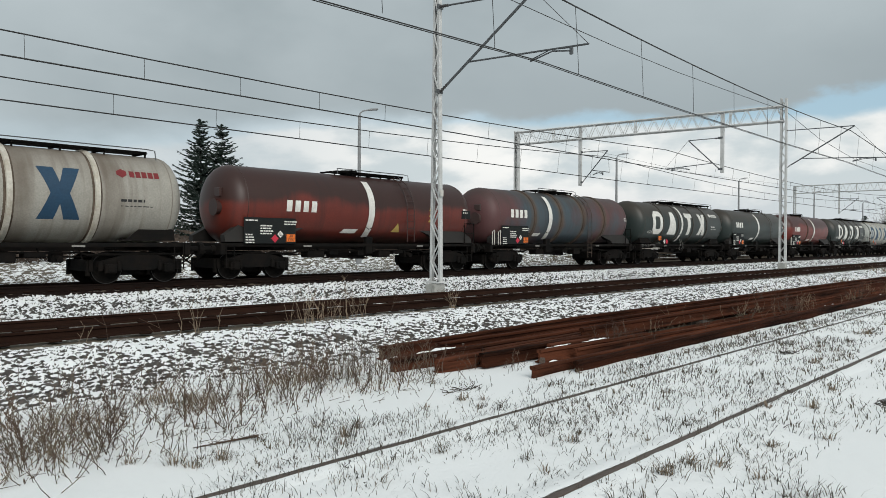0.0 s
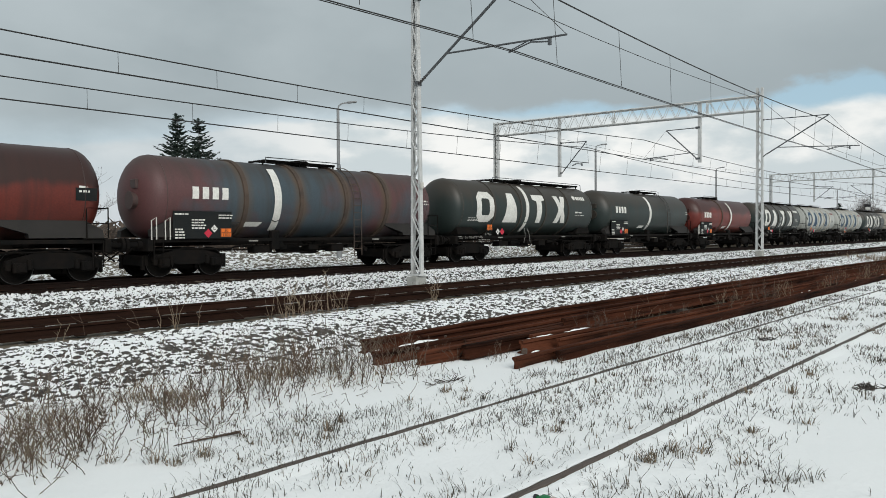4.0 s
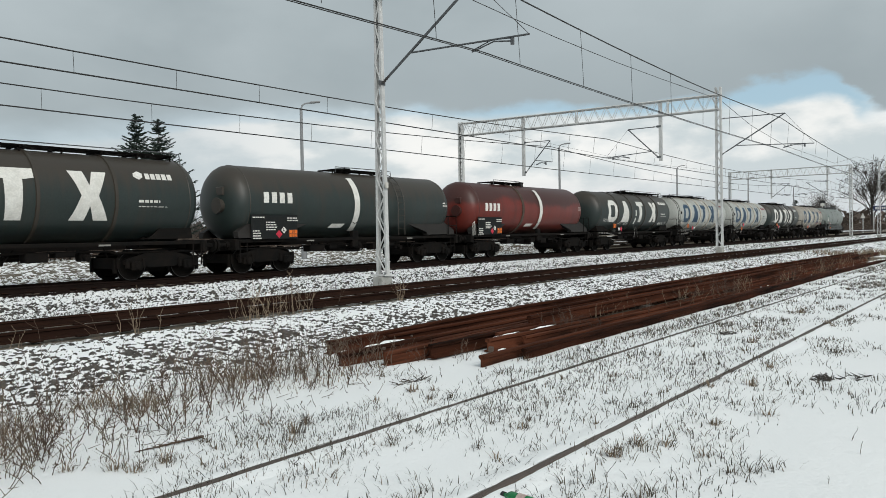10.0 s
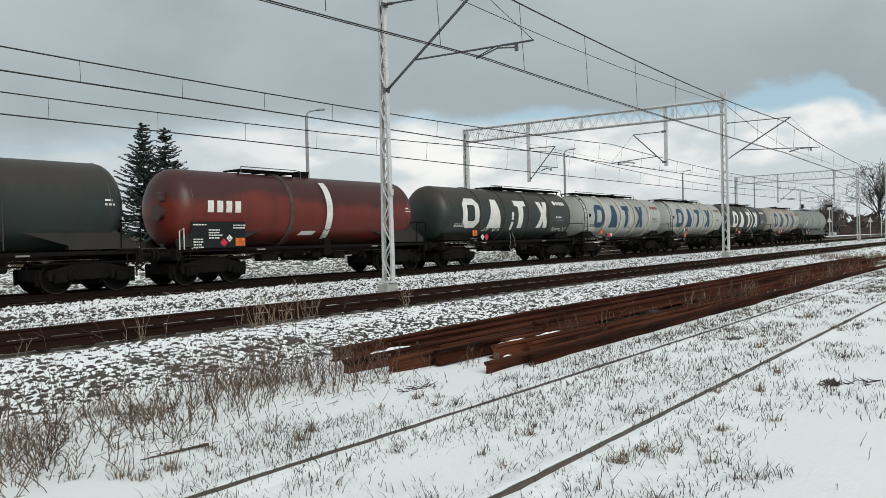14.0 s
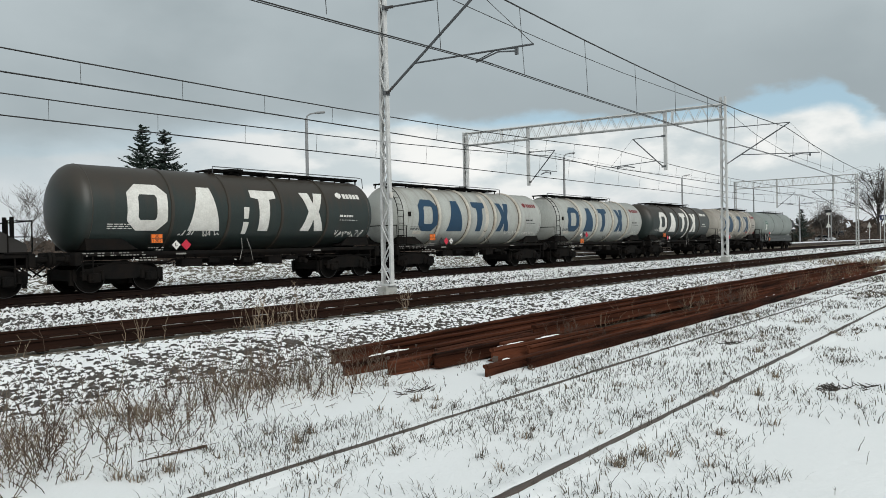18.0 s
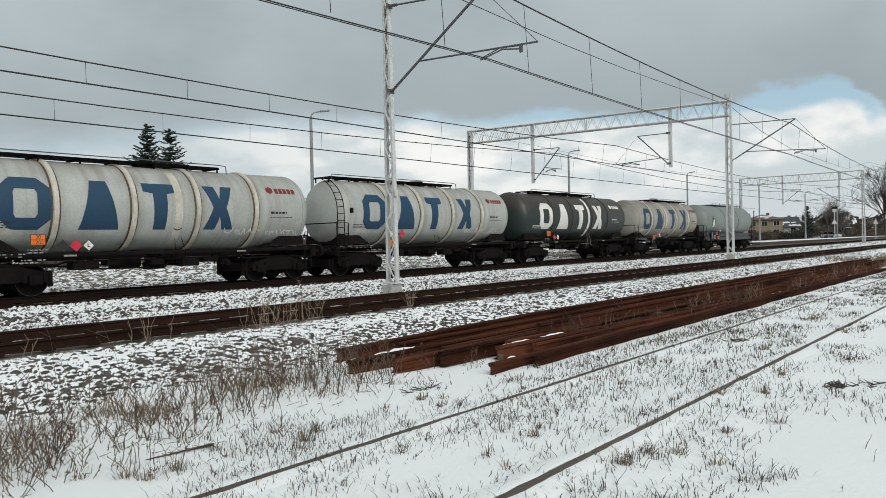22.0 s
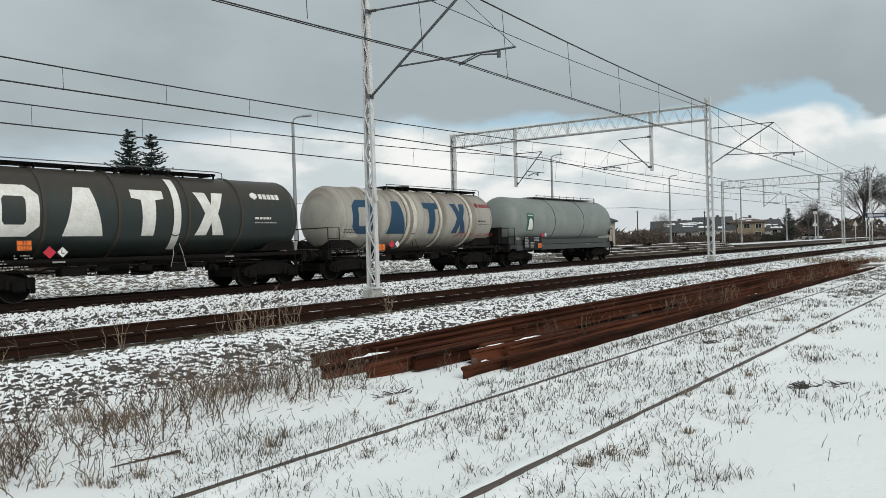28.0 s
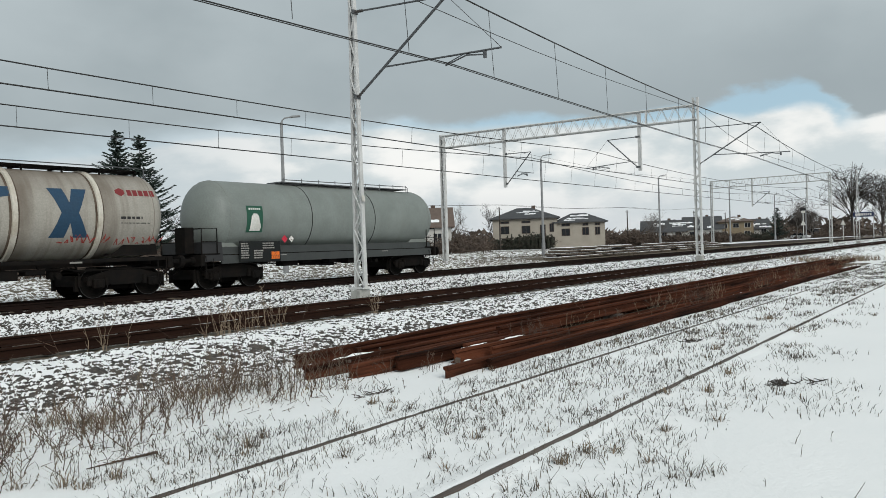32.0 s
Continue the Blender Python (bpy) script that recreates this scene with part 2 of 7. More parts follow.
def ground_material():
    """Thin snow over dead grass, soil and ballast; the 'bare' attribute says how much shows through."""
    m = bpy.data.materials.new("snowy_ground")
    m.use_nodes = True
    t, N, L, b = nodes_of(m)
    g = N("ShaderNodeNewGeometry")

    def noise_(s, d, r=0.6):
        n = N("ShaderNodeTexNoise")
        n.inputs["Scale"].default_value, n.inputs["Detail"].default_value, n.inputs["Roughness"].default_value = s, d, r
        L(g.outputs["Position"], n.inputs["Vector"])
        return n.outputs["Fac"]

    def mixc(f, a, c):
        x = N("ShaderNodeMix")
        x.data_type = "RGBA"
        for sock, v in ((x.inputs[0], f), (x.inputs[6], a), (x.inputs[7], c)):
            if isinstance(v, tuple):
                sock.default_value = (*v, 1)
            else:
                L(v, sock)
        return x.outputs[2]

    n1, n2, n3, n4 = noise_(0.7, 4), noise_(7.0, 5, 0.65), noise_(30.0, 4), noise_(1.9, 4)
    at = N("ShaderNodeAttribute")
    at.attribute_name = "bare"
    soil = mixc(n4, (0.105, 0.080, 0.055), (0.225, 0.185, 0.130))
    soil = mixc(n3, soil, (0.07, 0.062, 0.055))
    snow = mixc(n1, (0.79, 0.80, 0.803), (0.845, 0.847, 0.84))
    s = N("ShaderNodeMath")
    s.operation = "MULTIPLY_ADD"
    L(n2, s.inputs[0])
    s.inputs[1].default_value = 0.75
    q = N("ShaderNodeMath")
    q.operation = "MULTIPLY"
    L(n3, q.inputs[0])
    q.inputs[1].default_value = 0.45
    L(q.outputs[0], s.inputs[2])
    a2 = N("ShaderNodeMath")
    a2.operation = "ADD"
    w = N("ShaderNodeMath")
    w.operation = "MULTIPLY_ADD"
    L(n4, w.inputs[0]), L(at.outputs["Fac"], w.inputs[2])
    w.inputs[1].default_value = 0.7
    L(s.outputs[0], a2.inputs[0]), L(w.outputs[0], a2.inputs[1])
    r = N("ShaderNodeMapRange")
    r.interpolation_type = "SMOOTHSTEP"
    r.inputs[1].default_value, r.inputs[2].default_value = 1.27, 1.47
    L(a2.outputs[0], r.inputs[0])
    L(mixc(r.outputs[0], snow, soil), b.inputs["Base Color"])
    b.inputs["Roughness"].default_value = 0.85
    b.inputs["Specular IOR Level"].default_value = 0.2
    bp = N("ShaderNodeBump")
    bp.inputs["Strength"].default_value, bp.inputs["Distance"].default_value = 0.22, 0.05
    L(s.outputs[0], bp.inputs["Height"])
    L(bp.outputs[0], b.inputs["Normal"])
    return m


def ballast_material():
    """Broken stone where the 'bare' attribute says that the snow has slipped off, snow elsewhere."""
    m = mat("ballast_stone", (0.098, 0.088, 0.080), (0.016, 0.015, 0.014), 0.9, 0, 9, 0.9, 0.2, 50, (1, 1, 1), 0, 0.2)
    t, N, L, b = nodes_of(m)
    col = b.inputs["Base Color"].links[0].from_socket
    at = N("ShaderNodeAttribute")
    at.attribute_name = "bare"
    g = N("ShaderNodeNewGeometry")
    n = N("ShaderNodeTexNoise")
    n.inputs["Scale"].default_value, n.inputs["Detail"].default_value = 38, 3
    L(g.outputs["Position"], n.inputs["Vector"])
    a = N("ShaderNodeMath")
    a.operation = "MULTIPLY_ADD"
    L(n.outputs["Fac"], a.inputs[0])
    a.inputs[1].default_value = 0.7
    L(at.outputs["Fac"], a.inputs[2])
    r = N("ShaderNodeMapRange")
    r.inputs[1].default_value, r.inputs[2].default_value = 0.72, 0.96
    L(a.outputs[0], r.inputs[0])
    mx = N("ShaderNodeMix")
    mx.data_type = "RGBA"
    mx.inputs[6].default_value = (0.80, 0.808, 0.813, 1)
    L(r.outputs[0], mx.inputs[0]), L(col, mx.inputs[7])
    L(mx.outputs[2], b.inputs["Base Color"])
    return m


M_GROUND = ground_material()
M_RUST = mat("rusty_rail_steel", (0.0255, 0.0122, 0.0082), (0.0095, 0.0058, 0.0045), 0.9, 0.0, 2.5, 0.8, 0.25, 45, (0.35, 3, 3), 0.15, 0.06)
M_RUSTFAR = mat("dark_running_rail", (0.0165, 0.0098, 0.0078), (0.008, 0.0056, 0.005), 0.85, 0.0, 2.5, 0.8, 0.25, 45, (0.35, 3, 3), 0.1, 0.08)
M_RUST2 = mat("rusty_stacked_rail", (0.082, 0.0285, 0.0155), (0.013, 0.0062, 0.0042), 0.9, 0.0, 2.2, 1.0, 0.35, 40, (0.25, 4, 4), 0.5, 0.05)
M_RAILTOP = mat("worn_rail_head", (0.105, 0.080, 0.066), (0.05, 0.036, 0.03), 0.6, 0.1, 3.0, 0.6, 0.1, 50, (0.3, 3, 3))
M_SLEEPER = snowed(mat("concrete_sleeper", (0.16, 0.135, 0.115), None, 0.85, 0, 4, 0.5, 0.2, 40, (1, 1, 1), 0.15), 0.62, 0.8, 0.85)
M_STONE = ballast_material()
M_GALV = mat("galvanised_steel", (0.52, 0.522, 0.515), (0.33, 0.333, 0.33), 0.62, 0.0, 3, 0.6, 0.05, 40, (1, 1, 1), 0.06)
M_WIRE = mat("catenary_wire", (0.042, 0.041, 0.040), None, 0.5, 0.4, 3, 0.2, 0.0)
M_TUBE = mat("cantilever_tube", (0.115, 0.12, 0.126), None, 0.5, 0.4, 4, 0.4, 0.03)
M_INSUL = mat("dark_insulator", (0.050, 0.044, 0.042), None, 0.25, 0, 4, 0.3, 0.0)
M_CONC = snowed(mat("weathered_concrete", (0.33, 0.33, 0.31), (0.19, 0.185, 0.17), 0.85, 0, 3, 0.8, 0.2, 40), 0.66, 0.8, 0.8)
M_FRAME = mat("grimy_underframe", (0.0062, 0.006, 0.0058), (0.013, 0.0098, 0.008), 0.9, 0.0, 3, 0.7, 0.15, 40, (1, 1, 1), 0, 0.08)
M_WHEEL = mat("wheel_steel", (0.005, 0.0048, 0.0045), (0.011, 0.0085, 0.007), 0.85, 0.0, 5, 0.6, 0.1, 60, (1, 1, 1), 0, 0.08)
M_TREAD = mat("bright_wheel_rim", (0.055, 0.053, 0.052), (0.02, 0.018, 0.016), 0.4, 0.7, 5, 0.5, 0.0)
M_STEP = mat("pale_handrail_paint", (0.52, 0.50, 0.46), None, 0.6, 0, 5, 0.4, 0.0)
M_GREEN = tank_paint("dark_green_tank_paint", (0.0205, 0.0300, 0.0278), (0.040, 0.032, 0.0245), 0.40, 0.45, 0.0, 0.92)
M_RED = tank_paint("oxide_red_tank_paint", (0.124, 0.0215, 0.0138), (0.026, 0.0138, 0.0112), 0.45, 0.45, 0.10, 0.9, tide=True)
M_BRIGHTRED = tank_paint("brighter_red_tank_paint", (0.135, 0.0205, 0.014), (0.038, 0.0155, 0.0125), 0.35, 0.42, 0.3, 0.85, tide=True)
CREAM_HOOPS, STAINED_HOOPS = (-3.3, -1.0, 1.2, 3.5), (-3.1, -.95, 1.4, 3.8)
M_WHITE = tank_paint("cream_white_tank_paint", (0.385, 0.395, 0.368), (0.17, 0.145, 0.115), 0.30, 0.45, 0.6, 0.55, CREAM_HOOPS, 0.55)
M_BEIGE = tank_paint("stained_cream_tank_paint", (0.335, 0.315, 0.275), (0.145, 0.115, 0.09), 0.5, 0.5, 0.45, 0.7, STAINED_HOOPS, 1.0)
M_HOOP = mat("pale_hoop_paint", (0.53, 0.50, 0.44), (0.30, 0.25, 0.19), 0.5, 0, 2, 0.7, 0.0, 20)
M_GREY = tank_paint("grey_green_tank_paint", (0.186, 0.208, 0.194), (0.155, 0.16, 0.143), 0.2, 0.5, 0.6, 0.4)
M_PATCH = tank_paint("weathered_blue_and_red_tank_paint", (0.044, 0.061, 0.073), (0.040, 0.031, 0.026), 0.4, 0.55, 0.35, 0.65, (-3.25, -0.9, 1.25, 3.45), 1.5, (0.088, 0.037, 0.037), 0.38)
M_CRADLE = mat("grimy_cradle_steel", (0.017, 0.0145, 0.013), (0.010, 0.009, 0.008), 0.75, 0, 1.5, 0.8, 0.05)
M_BROWN = mat("brown_grimy_steel", (0.080, 0.054, 0.040), (0.030, 0.022, 0.018), 0.75, 0, 2, 0.8, 0.1)
M_LAMP = mat("grey_lamp_post_paint", (0.235, 0.24, 0.245), (0.17, 0.175, 0.18), 0.55, 0, 2, 0.5, 0.0)
M_LWHITE = mat("white_lettering", (0.66, 0.65, 0.61), (0.45, 0.43, 0.39), 0.6, 0, 2.5, 0.6, 0.0, 20)
M_LBLUE = mat("blue_lettering", (0.010, 0.043, 0.088), (0.014, 0.040, 0.07), 0.55, 0, 2.5, 0.5, 0.0, 20)
M_LOGO = mat("dark_red_lettering", (0.17, 0.018, 0.02), None, 0.55, 0, 3, 0.4, 0.0)
M_STENCIL = mat("faded_stencil_paint", (0.30, 0.29, 0.27), (0.12, 0.115, 0.105), 0.6, 0, 5, 0.8, 0.0)
M_RUSTSHADE = mat("rust_and_hoop_shade", (0.050, 0.032, 0.020), (0.13, 0.10, 0.075), 0.8, 0, 2, 0.8, 0.0)
M_YELLOW = mat("yellow_warning_paint", (0.42, 0.30, 0.08), None, 0.55, 0, 4, 0.4, 0.0)
M_LRED = mat("red_lettering", (0.30, 0.035, 0.025), None, 0.55, 0, 3, 0.4, 0.0)
M_ORANGE = mat("orange_hazard_plate", (0.75, 0.16, 0.015), None, 0.5, 0, 4, 0.3, 0.0)
M_DIARED = mat("red_placard", (0.48, 0.02, 0.045), None, 0.5, 0, 4, 0.3, 0.0)
M_BLACK = mat("black_paint", (0.018, 0.018, 0.019), None, 0.6, 0, 4, 0.4, 0.0)
M_BOARD = mat("dark_data_board", (0.013, 0.0155, 0.016), (0.02, 0.0195, 0.018), 0.7, 0, 3, 0.6, 0.0, 60.0, (1, 1, 1), 0.0, 0.1)
M_SIGN = mat("green_poster", (0.012, 0.075, 0.045), None, 0.5, 0, 3, 0.3, 0.0)
M_GRASS = mat("dead_grass", (0.15, 0.118, 0.082), (0.052, 0.044, 0.036), 0.9, 0, 0.9, 0.9, 0.0, 9)
M_WEED = mat("dry_weed_stem", (0.098, 0.064, 0.045), (0.032, 0.023, 0.018), 0.9, 0, 1.2, 0.9, 0.0, 9)
M_BLADE = mat("withered_blade", (0.088, 0.078, 0.062), (0.036, 0.033, 0.028), 0.9, 0, 1.2, 0.9, 0.0, 9)
M_STRAW = mat("straw_reed", (0.235, 0.18, 0.125), (0.115, 0.085, 0.06), 0.9, 0, 1.2, 0.8, 0.0, 9)
M_NEEDLE = snowed(mat("spruce_needles", (0.040, 0.060, 0.048), (0.022, 0.034, 0.028), 0.85, 0, 1.5, 0.8, 0.0, 9), 0.9, 1.0, 0.35)
M_TWIG = mat("grey_twigs", (0.105, 0.094, 0.086), (0.06, 0.054, 0.05), 0.9, 0, 3, 0.7, 0.0)
M_BARK = mat("bare_bark", (0.060, 0.050, 0.044), (0.03, 0.026, 0.023), 0.9, 0, 3, 0.7, 0.2)
M_WALL = mat("cream_render", (0.33, 0.30, 0.255), (0.25, 0.225, 0.19), 0.85, 0, 0.7, 0.6, 0.05)
M_WALLW = mat("white_render", (0.46, 0.45, 0.43), None, 0.85, 0, 0.7, 0.4, 0.05)
M_WALLB = mat("brick_orange_render", (0.225, 0.178, 0.118), None, 0.85, 0, 0.7, 0.4, 0.05)
M_ROOF = mat("dark_roof_tiles", (0.060, 0.062, 0.066), None, 0.75, 0, 1.5, 0.6, 0.1, 14)
M_ROOFR = mat("brown_roof_tiles", (0.125, 0.092, 0.076), None, 0.75, 0, 1.5, 0.6, 0.1, 14)
M_ROOFSNOW = mat("snow_on_roof", (0.78, 0.79, 0.80), None, 0.9, 0, 1.0, 0.2, 0.05)
M_CHIM = mat("brown_brick_chimney", (0.10, 0.07, 0.055), None, 0.85, 0, 3, 0.5, 0.1)
M_SLAB = snowed(mat("old_platform_slab", (0.095, 0.074, 0.058), (0.05, 0.04, 0.032), 0.9, 0, 2, 0.8, 0.25, 30, (1, 1, 1), 0.25), 0.55, 0.7, 0.95)
M_GLASS = mat("window_glass", (0.018, 0.019, 0.022), None, 0.2, 0, 1.0, 0.3, 0.0, 10, (1, 1, 1), 0.0, 0.25)
M_HEDGE = mat("dark_hedge", (0.030, 0.036, 0.026), (0.055, 0.044, 0.034), 0.95, 0, 1.2, 0.9, 0.3, 12)
M_BRUSH = mat("bare_scrub", (0.085, 0.062, 0.048), (0.05, 0.04, 0.034), 0.95, 0, 0.8, 0.9, 0.2, 9)
M_BLUESIGN = mat("dark_blue_sign", (0.015, 0.025, 0.075), None, 0.5, 0, 3, 0.2, 0.0)
M_LABEL = mat("faded_paper_label", (0.42, 0.30, 0.27), (0.6, 0.55, 0.5), 0.7, 0, 20, 0.8, 0.0)
M_BOTTLE = mat("green_bottle_plastic", (0.012, 0.17, 0.055), (0.008, 0.09, 0.03), 0.25, 0, 12, 0.5, 0.0)
M_CARW = mat("white_car_paint", (0.62, 0.63, 0.64), None, 0.3, 0, 2, 0.2, 0.0)

# ---- building helpers ----
def finish(bm, name, material, parent=None, label="", smooth=False):
    me = bpy.data.meshes.new(name)
    bm.to_mesh(me)
    bm.free()
    me.materials.append(material)
    if smooth:
        me.shade_smooth()
        me.set_sharp_from_angle(angle=radians(35))
    ob = new(name, me)
    if parent is not None:
        ob.parent = parent
    if label:
        ob["label"] = label
    return ob


def part(name, bm, material, parent, label="", smooth=False):
    return finish(bm, name, material, parent, label, smooth)


def share(name, me, m, parent, label=""):
    """One more piece on a mesh that is already there."""
    ob = new(name, me)
    ob.parent = parent
    ob.matrix_basis = m
    if label:
        ob["label"] = label
    return ob


def empty(name, m=None):
    ob = new(name)
    ob.empty_display_size = 0.3
    if m is not None:
        ob.matrix_basis = m
    return ob


def box(bm, x0, x1, y0, y1, z0, z1, m=None, bevel=0.0):
    r = bmesh.ops.create_cube(bm, size=1.0)
    vs = r["verts"]
    for v in vs:
        v.co = Vector(((x0 + x1) / 2 + v.co.x * (x1 - x0), (y0 + y1) / 2 + v.co.y * (y1 - y0), (z0 + z1) / 2 + v.co.z * (z1 - z0)))
    if bevel:
        es = list({e for v in vs for e in v.link_edges})
        g = bmesh.ops.bevel(bm, geom=es, offset=bevel, segments=1, affect="EDGES")
        vs = g["verts"]
    if m is not None:
        bmesh.ops.transform(bm, matrix=m, verts=vs)
    return bm


def cube(*a, **k):
    return box(bmesh.new(), *a, **k)


def rod(bm, a, b, r, sides=6, r2=None):
    """A round bar from a to b."""
    a, b = Vector(a), Vector(b)
    d = b - a
    if d.length < 1e-6:
        return bm
    q = d.to_track_quat("Z", "Y").to_matrix().to_4x4()
    bmesh.ops.create_cone(bm, cap_ends=True, segments=sides, radius1=r, radius2=r if r2 is None else r2, depth=d.length,
                          matrix=Matrix.Translation((a + b) / 2) @ q)
    return bm


def rods(pairs, r, sides=6):
    bm = bmesh.new()
    for a, b in pairs:
        rod(bm, a, b, r, sides)
    return bm


def polyline(bm, pts, r, sides=5):
    """One bent bar through the points."""
    pts = [Vector(p) for p in pts]
    rows, u = [], None
    for i, p in enumerate(pts):
        d = (pts[min(i + 1, len(pts) - 1)] - pts[max(i - 1, 0)]).normalized()
        u = d.orthogonal().normalized() if u is None else (u - d * u.dot(d)).normalized()
        w = d.cross(u)
        rows.append([bm.verts.new(p + (u * math.cos(2 * math.pi * k / sides) + w * math.sin(2 * math.pi * k / sides)) * r) for k in range(sides)])
    for a, b in zip(rows, rows[1:]):
        for k in range(sides):
            bm.faces.new((a[k], a[(k + 1) % sides], b[(k + 1) % sides], b[k]))
    bm.faces.new(rows[0][::-1])
    bm.faces.new(rows[-1])
    return bm


def prism(bm, outline, x0, x1):
    """An outline in (y, z) drawn out along x."""
    a = [bm.verts.new((x0, y, z)) for y, z in outline]
    b = [bm.verts.new((x1, y, z)) for y, z in outline]
    n = len(outline)
    for i in range(n):
        bm.faces.new((a[i], a[(i + 1) % n], b[(i + 1) % n], b[i]))
    bm.faces.new(a[::-1])
    bm.faces.new(b)
    bmesh.ops.recalc_face_normals(bm, faces=bm.faces)
    return bm


def lathe_x(bm, profile, segs=40, zc=0.0):
    """Turn a profile of (x, r) round the x axis at height zc."""
    rings = []
    for x, r in profile:
        if r < 1e-4:
            rings.append([bm.verts.new((x, 0, zc))])
        else:
            rings.append([bm.verts.new((x, r * math.cos(2 * math.pi * i / segs), zc + r * math.sin(2 * math.pi * i / segs))) for i in range(segs)])
    for p, q in zip(rings, rings[1:]):
        for i in range(segs):
            j = (i + 1) % segs
            if len(p) == 1:
                bm.faces.new((p[0], q[j], q[i]))
            elif len(q) == 1:
                bm.faces.new((p[i], p[j], q[0]))
            else:
                bm.faces.new((p[i], p[j], q[j], q[i]))
    bmesh.ops.recalc_face_normals(bm, faces=bm.faces)
    return bm


def sweep(bm, outline, pts, twist=0.0):
    """A straight or bent rail: outline in (across, up) along points."""
    rows = []
    for i, p in enumerate(pts):
        p = Vector(p)
        d = (Vector(pts[min(i + 1, len(pts) - 1)]) - Vector(pts[max(i - 1, 0)])).normalized()
        side = d.cross(Vector((0, 0, 1))).normalized()
        up = side.cross(d)
        c, s = math.cos(twist), math.sin(twist)
        rows.append([bm.verts.new(p + side * (a * c - h * s) + up * (a * s + h * c)) for a, h in outline])
    n = len(outline)
    for r0, r1 in zip(rows, rows[1:]):
        for i in range(n):
            bm.faces.new((r0[i], r0[(i + 1) % n], r1[(i + 1) % n], r1[i]))
    bm.faces.new(rows[0][::-1])
    bm.faces.new(rows[-1])
    bmesh.ops.recalc_face_normals(bm, faces=bm.faces)
    return bm


RAIL = [(-.0625, 0), (.0625, 0), (.0625, .012), (.012, .032), (.008, .105), (.033, .118), (.034, .142), (.026, .149), (-.026, .149), (-.034, .142), (-.033, .118), (-.008, .105), (-.012, .032), (-.0625, .012)]


def smoothstep(a, b, v):
    u = min(max((v - a) / (b - a), 0.0), 1.0)
    return u * u * (3 - 2 * u)

# ---- the ground: one sheet to the horizon ----
# x runs along the line, y away from it, z = 0 is the near line's rail head
SIDING_Y, SIDING_Z = (2.63, 4.07), -0.27
NEAR_Y = (10.68, 12.185)
FAR_Y, FAR_Z = (22.40, 23.905), -0.10
MAST_Y = 14.9


def ground_z(x, y):
    z = -0.292 - 0.04 * smoothstep(4.4, 6.0, y) + 0.016 * noise.noise(Vector((x * .35, y * .35, 0))) + 0.012 * noise.noise(Vector((x * 1.3, y * 1.3, 5)))
    z += 0.010 * (1 - smoothstep(0.25, 0.75, abs(y - SIDING_Y[0]))) + 0.010 * (1 - smoothstep(0.25, 0.75, abs(y - SIDING_Y[1])))
    bed = smoothstep(7.9, 9.6, y) * (1 - smoothstep(13.6, 15.6, y))
    z = z * (1 - bed) + bed * (-0.19 + 0.012 * noise.noise(Vector((x * 2, y * 2, 9))))
    ditch = smoothstep(15.3, 17.0, y) * (1 - smoothstep(17.6, 20.6, y))
    z -= 0.10 * ditch
    bed2 = smoothstep(19.4, 21.2, y) * (1 - smoothstep(25.0, 26.4, y))
    z = z * (1 - bed2) + bed2 * (-0.29 - 0.075 * (1 - smoothstep(21.95, 22.3, y)) + 0.012 * noise.noise(Vector((x * 2, y * 2, 9))))
    z += 0.30 * smoothstep(25.5, 33, y) * smoothstep(10, 45, x) + 0.45 * smoothstep(40, 120, y)
    return z


def bareness(x, y):
    b = 0.07 + 0.12 * noise.noise(Vector((x * .25, y * .25, 3)))
    b += 0.10 * (1 - smoothstep(0.05, 0.35, abs(y - SIDING_Y[0]))) + 0.10 * (1 - smoothstep(0.05, 0.35, abs(y - SIDING_Y[1])))
    b += 0.22 * smoothstep(5.6, 6.4, y) * (1 - smoothstep(7.6, 8.6, y)) * (1 - smoothstep(4.5, 8.0, x))
    b += 0.26 * smoothstep(7.6, 8.6, y) * (1 - smoothstep(13.4, 14.4, y)) + 0.07 * smoothstep(7.4, 8.0, y) * (1 - smoothstep(9.3, 10.3, y)) * (1 - smoothstep(7, 16, x))
    b += 0.25 * smoothstep(10.2, 10.6, y) * (1 - smoothstep(12.3, 12.7, y))
    b += 0.20 * smoothstep(15.0, 16.5, y) * (1 - smoothstep(18.5, 20.0, y)) + 0.14 * smoothstep(17.2, 18.2, y) * (1 - smoothstep(19.8, 20.8, y))
    b += 0.34 * smoothstep(19.8, 21.0, y) * (1 - smoothstep(25.0, 26.0, y))
    b += 0.22 * smoothstep(24.0, 25.0, y) * (1 - smoothstep(27.0, 29.0, y))
    b += 0.35 * smoothstep(26.0, 28.0, y) * (1 - smoothstep(60, 90, y)) * (1.0 + 0.18 * smoothstep(30, 55, x))
    b += 0.15 * smoothstep(60, 90, y)
    b += 0.5 * smoothstep(21.7, 21.95, y) * (1 - smoothstep(24.3, 24.6, y))
    b += 0.22 * smoothstep(14.5, 16.0, y) * (1 - smoothstep(19.5, 21.0, y)) * smoothstep(18, 40, x)
    b += 0.34 * smoothstep(24.2, 25.2, y) * (1 - smoothstep(29, 32, y)) * smoothstep(35, 55, x)
    b += 0.85 * smoothstep(4.95, 5.15, y) * (1 - smoothstep(6.7, 7.2, y)) * smoothstep(7.0, 8.2, x) * (1 - smoothstep(38, 42, x))
    return b


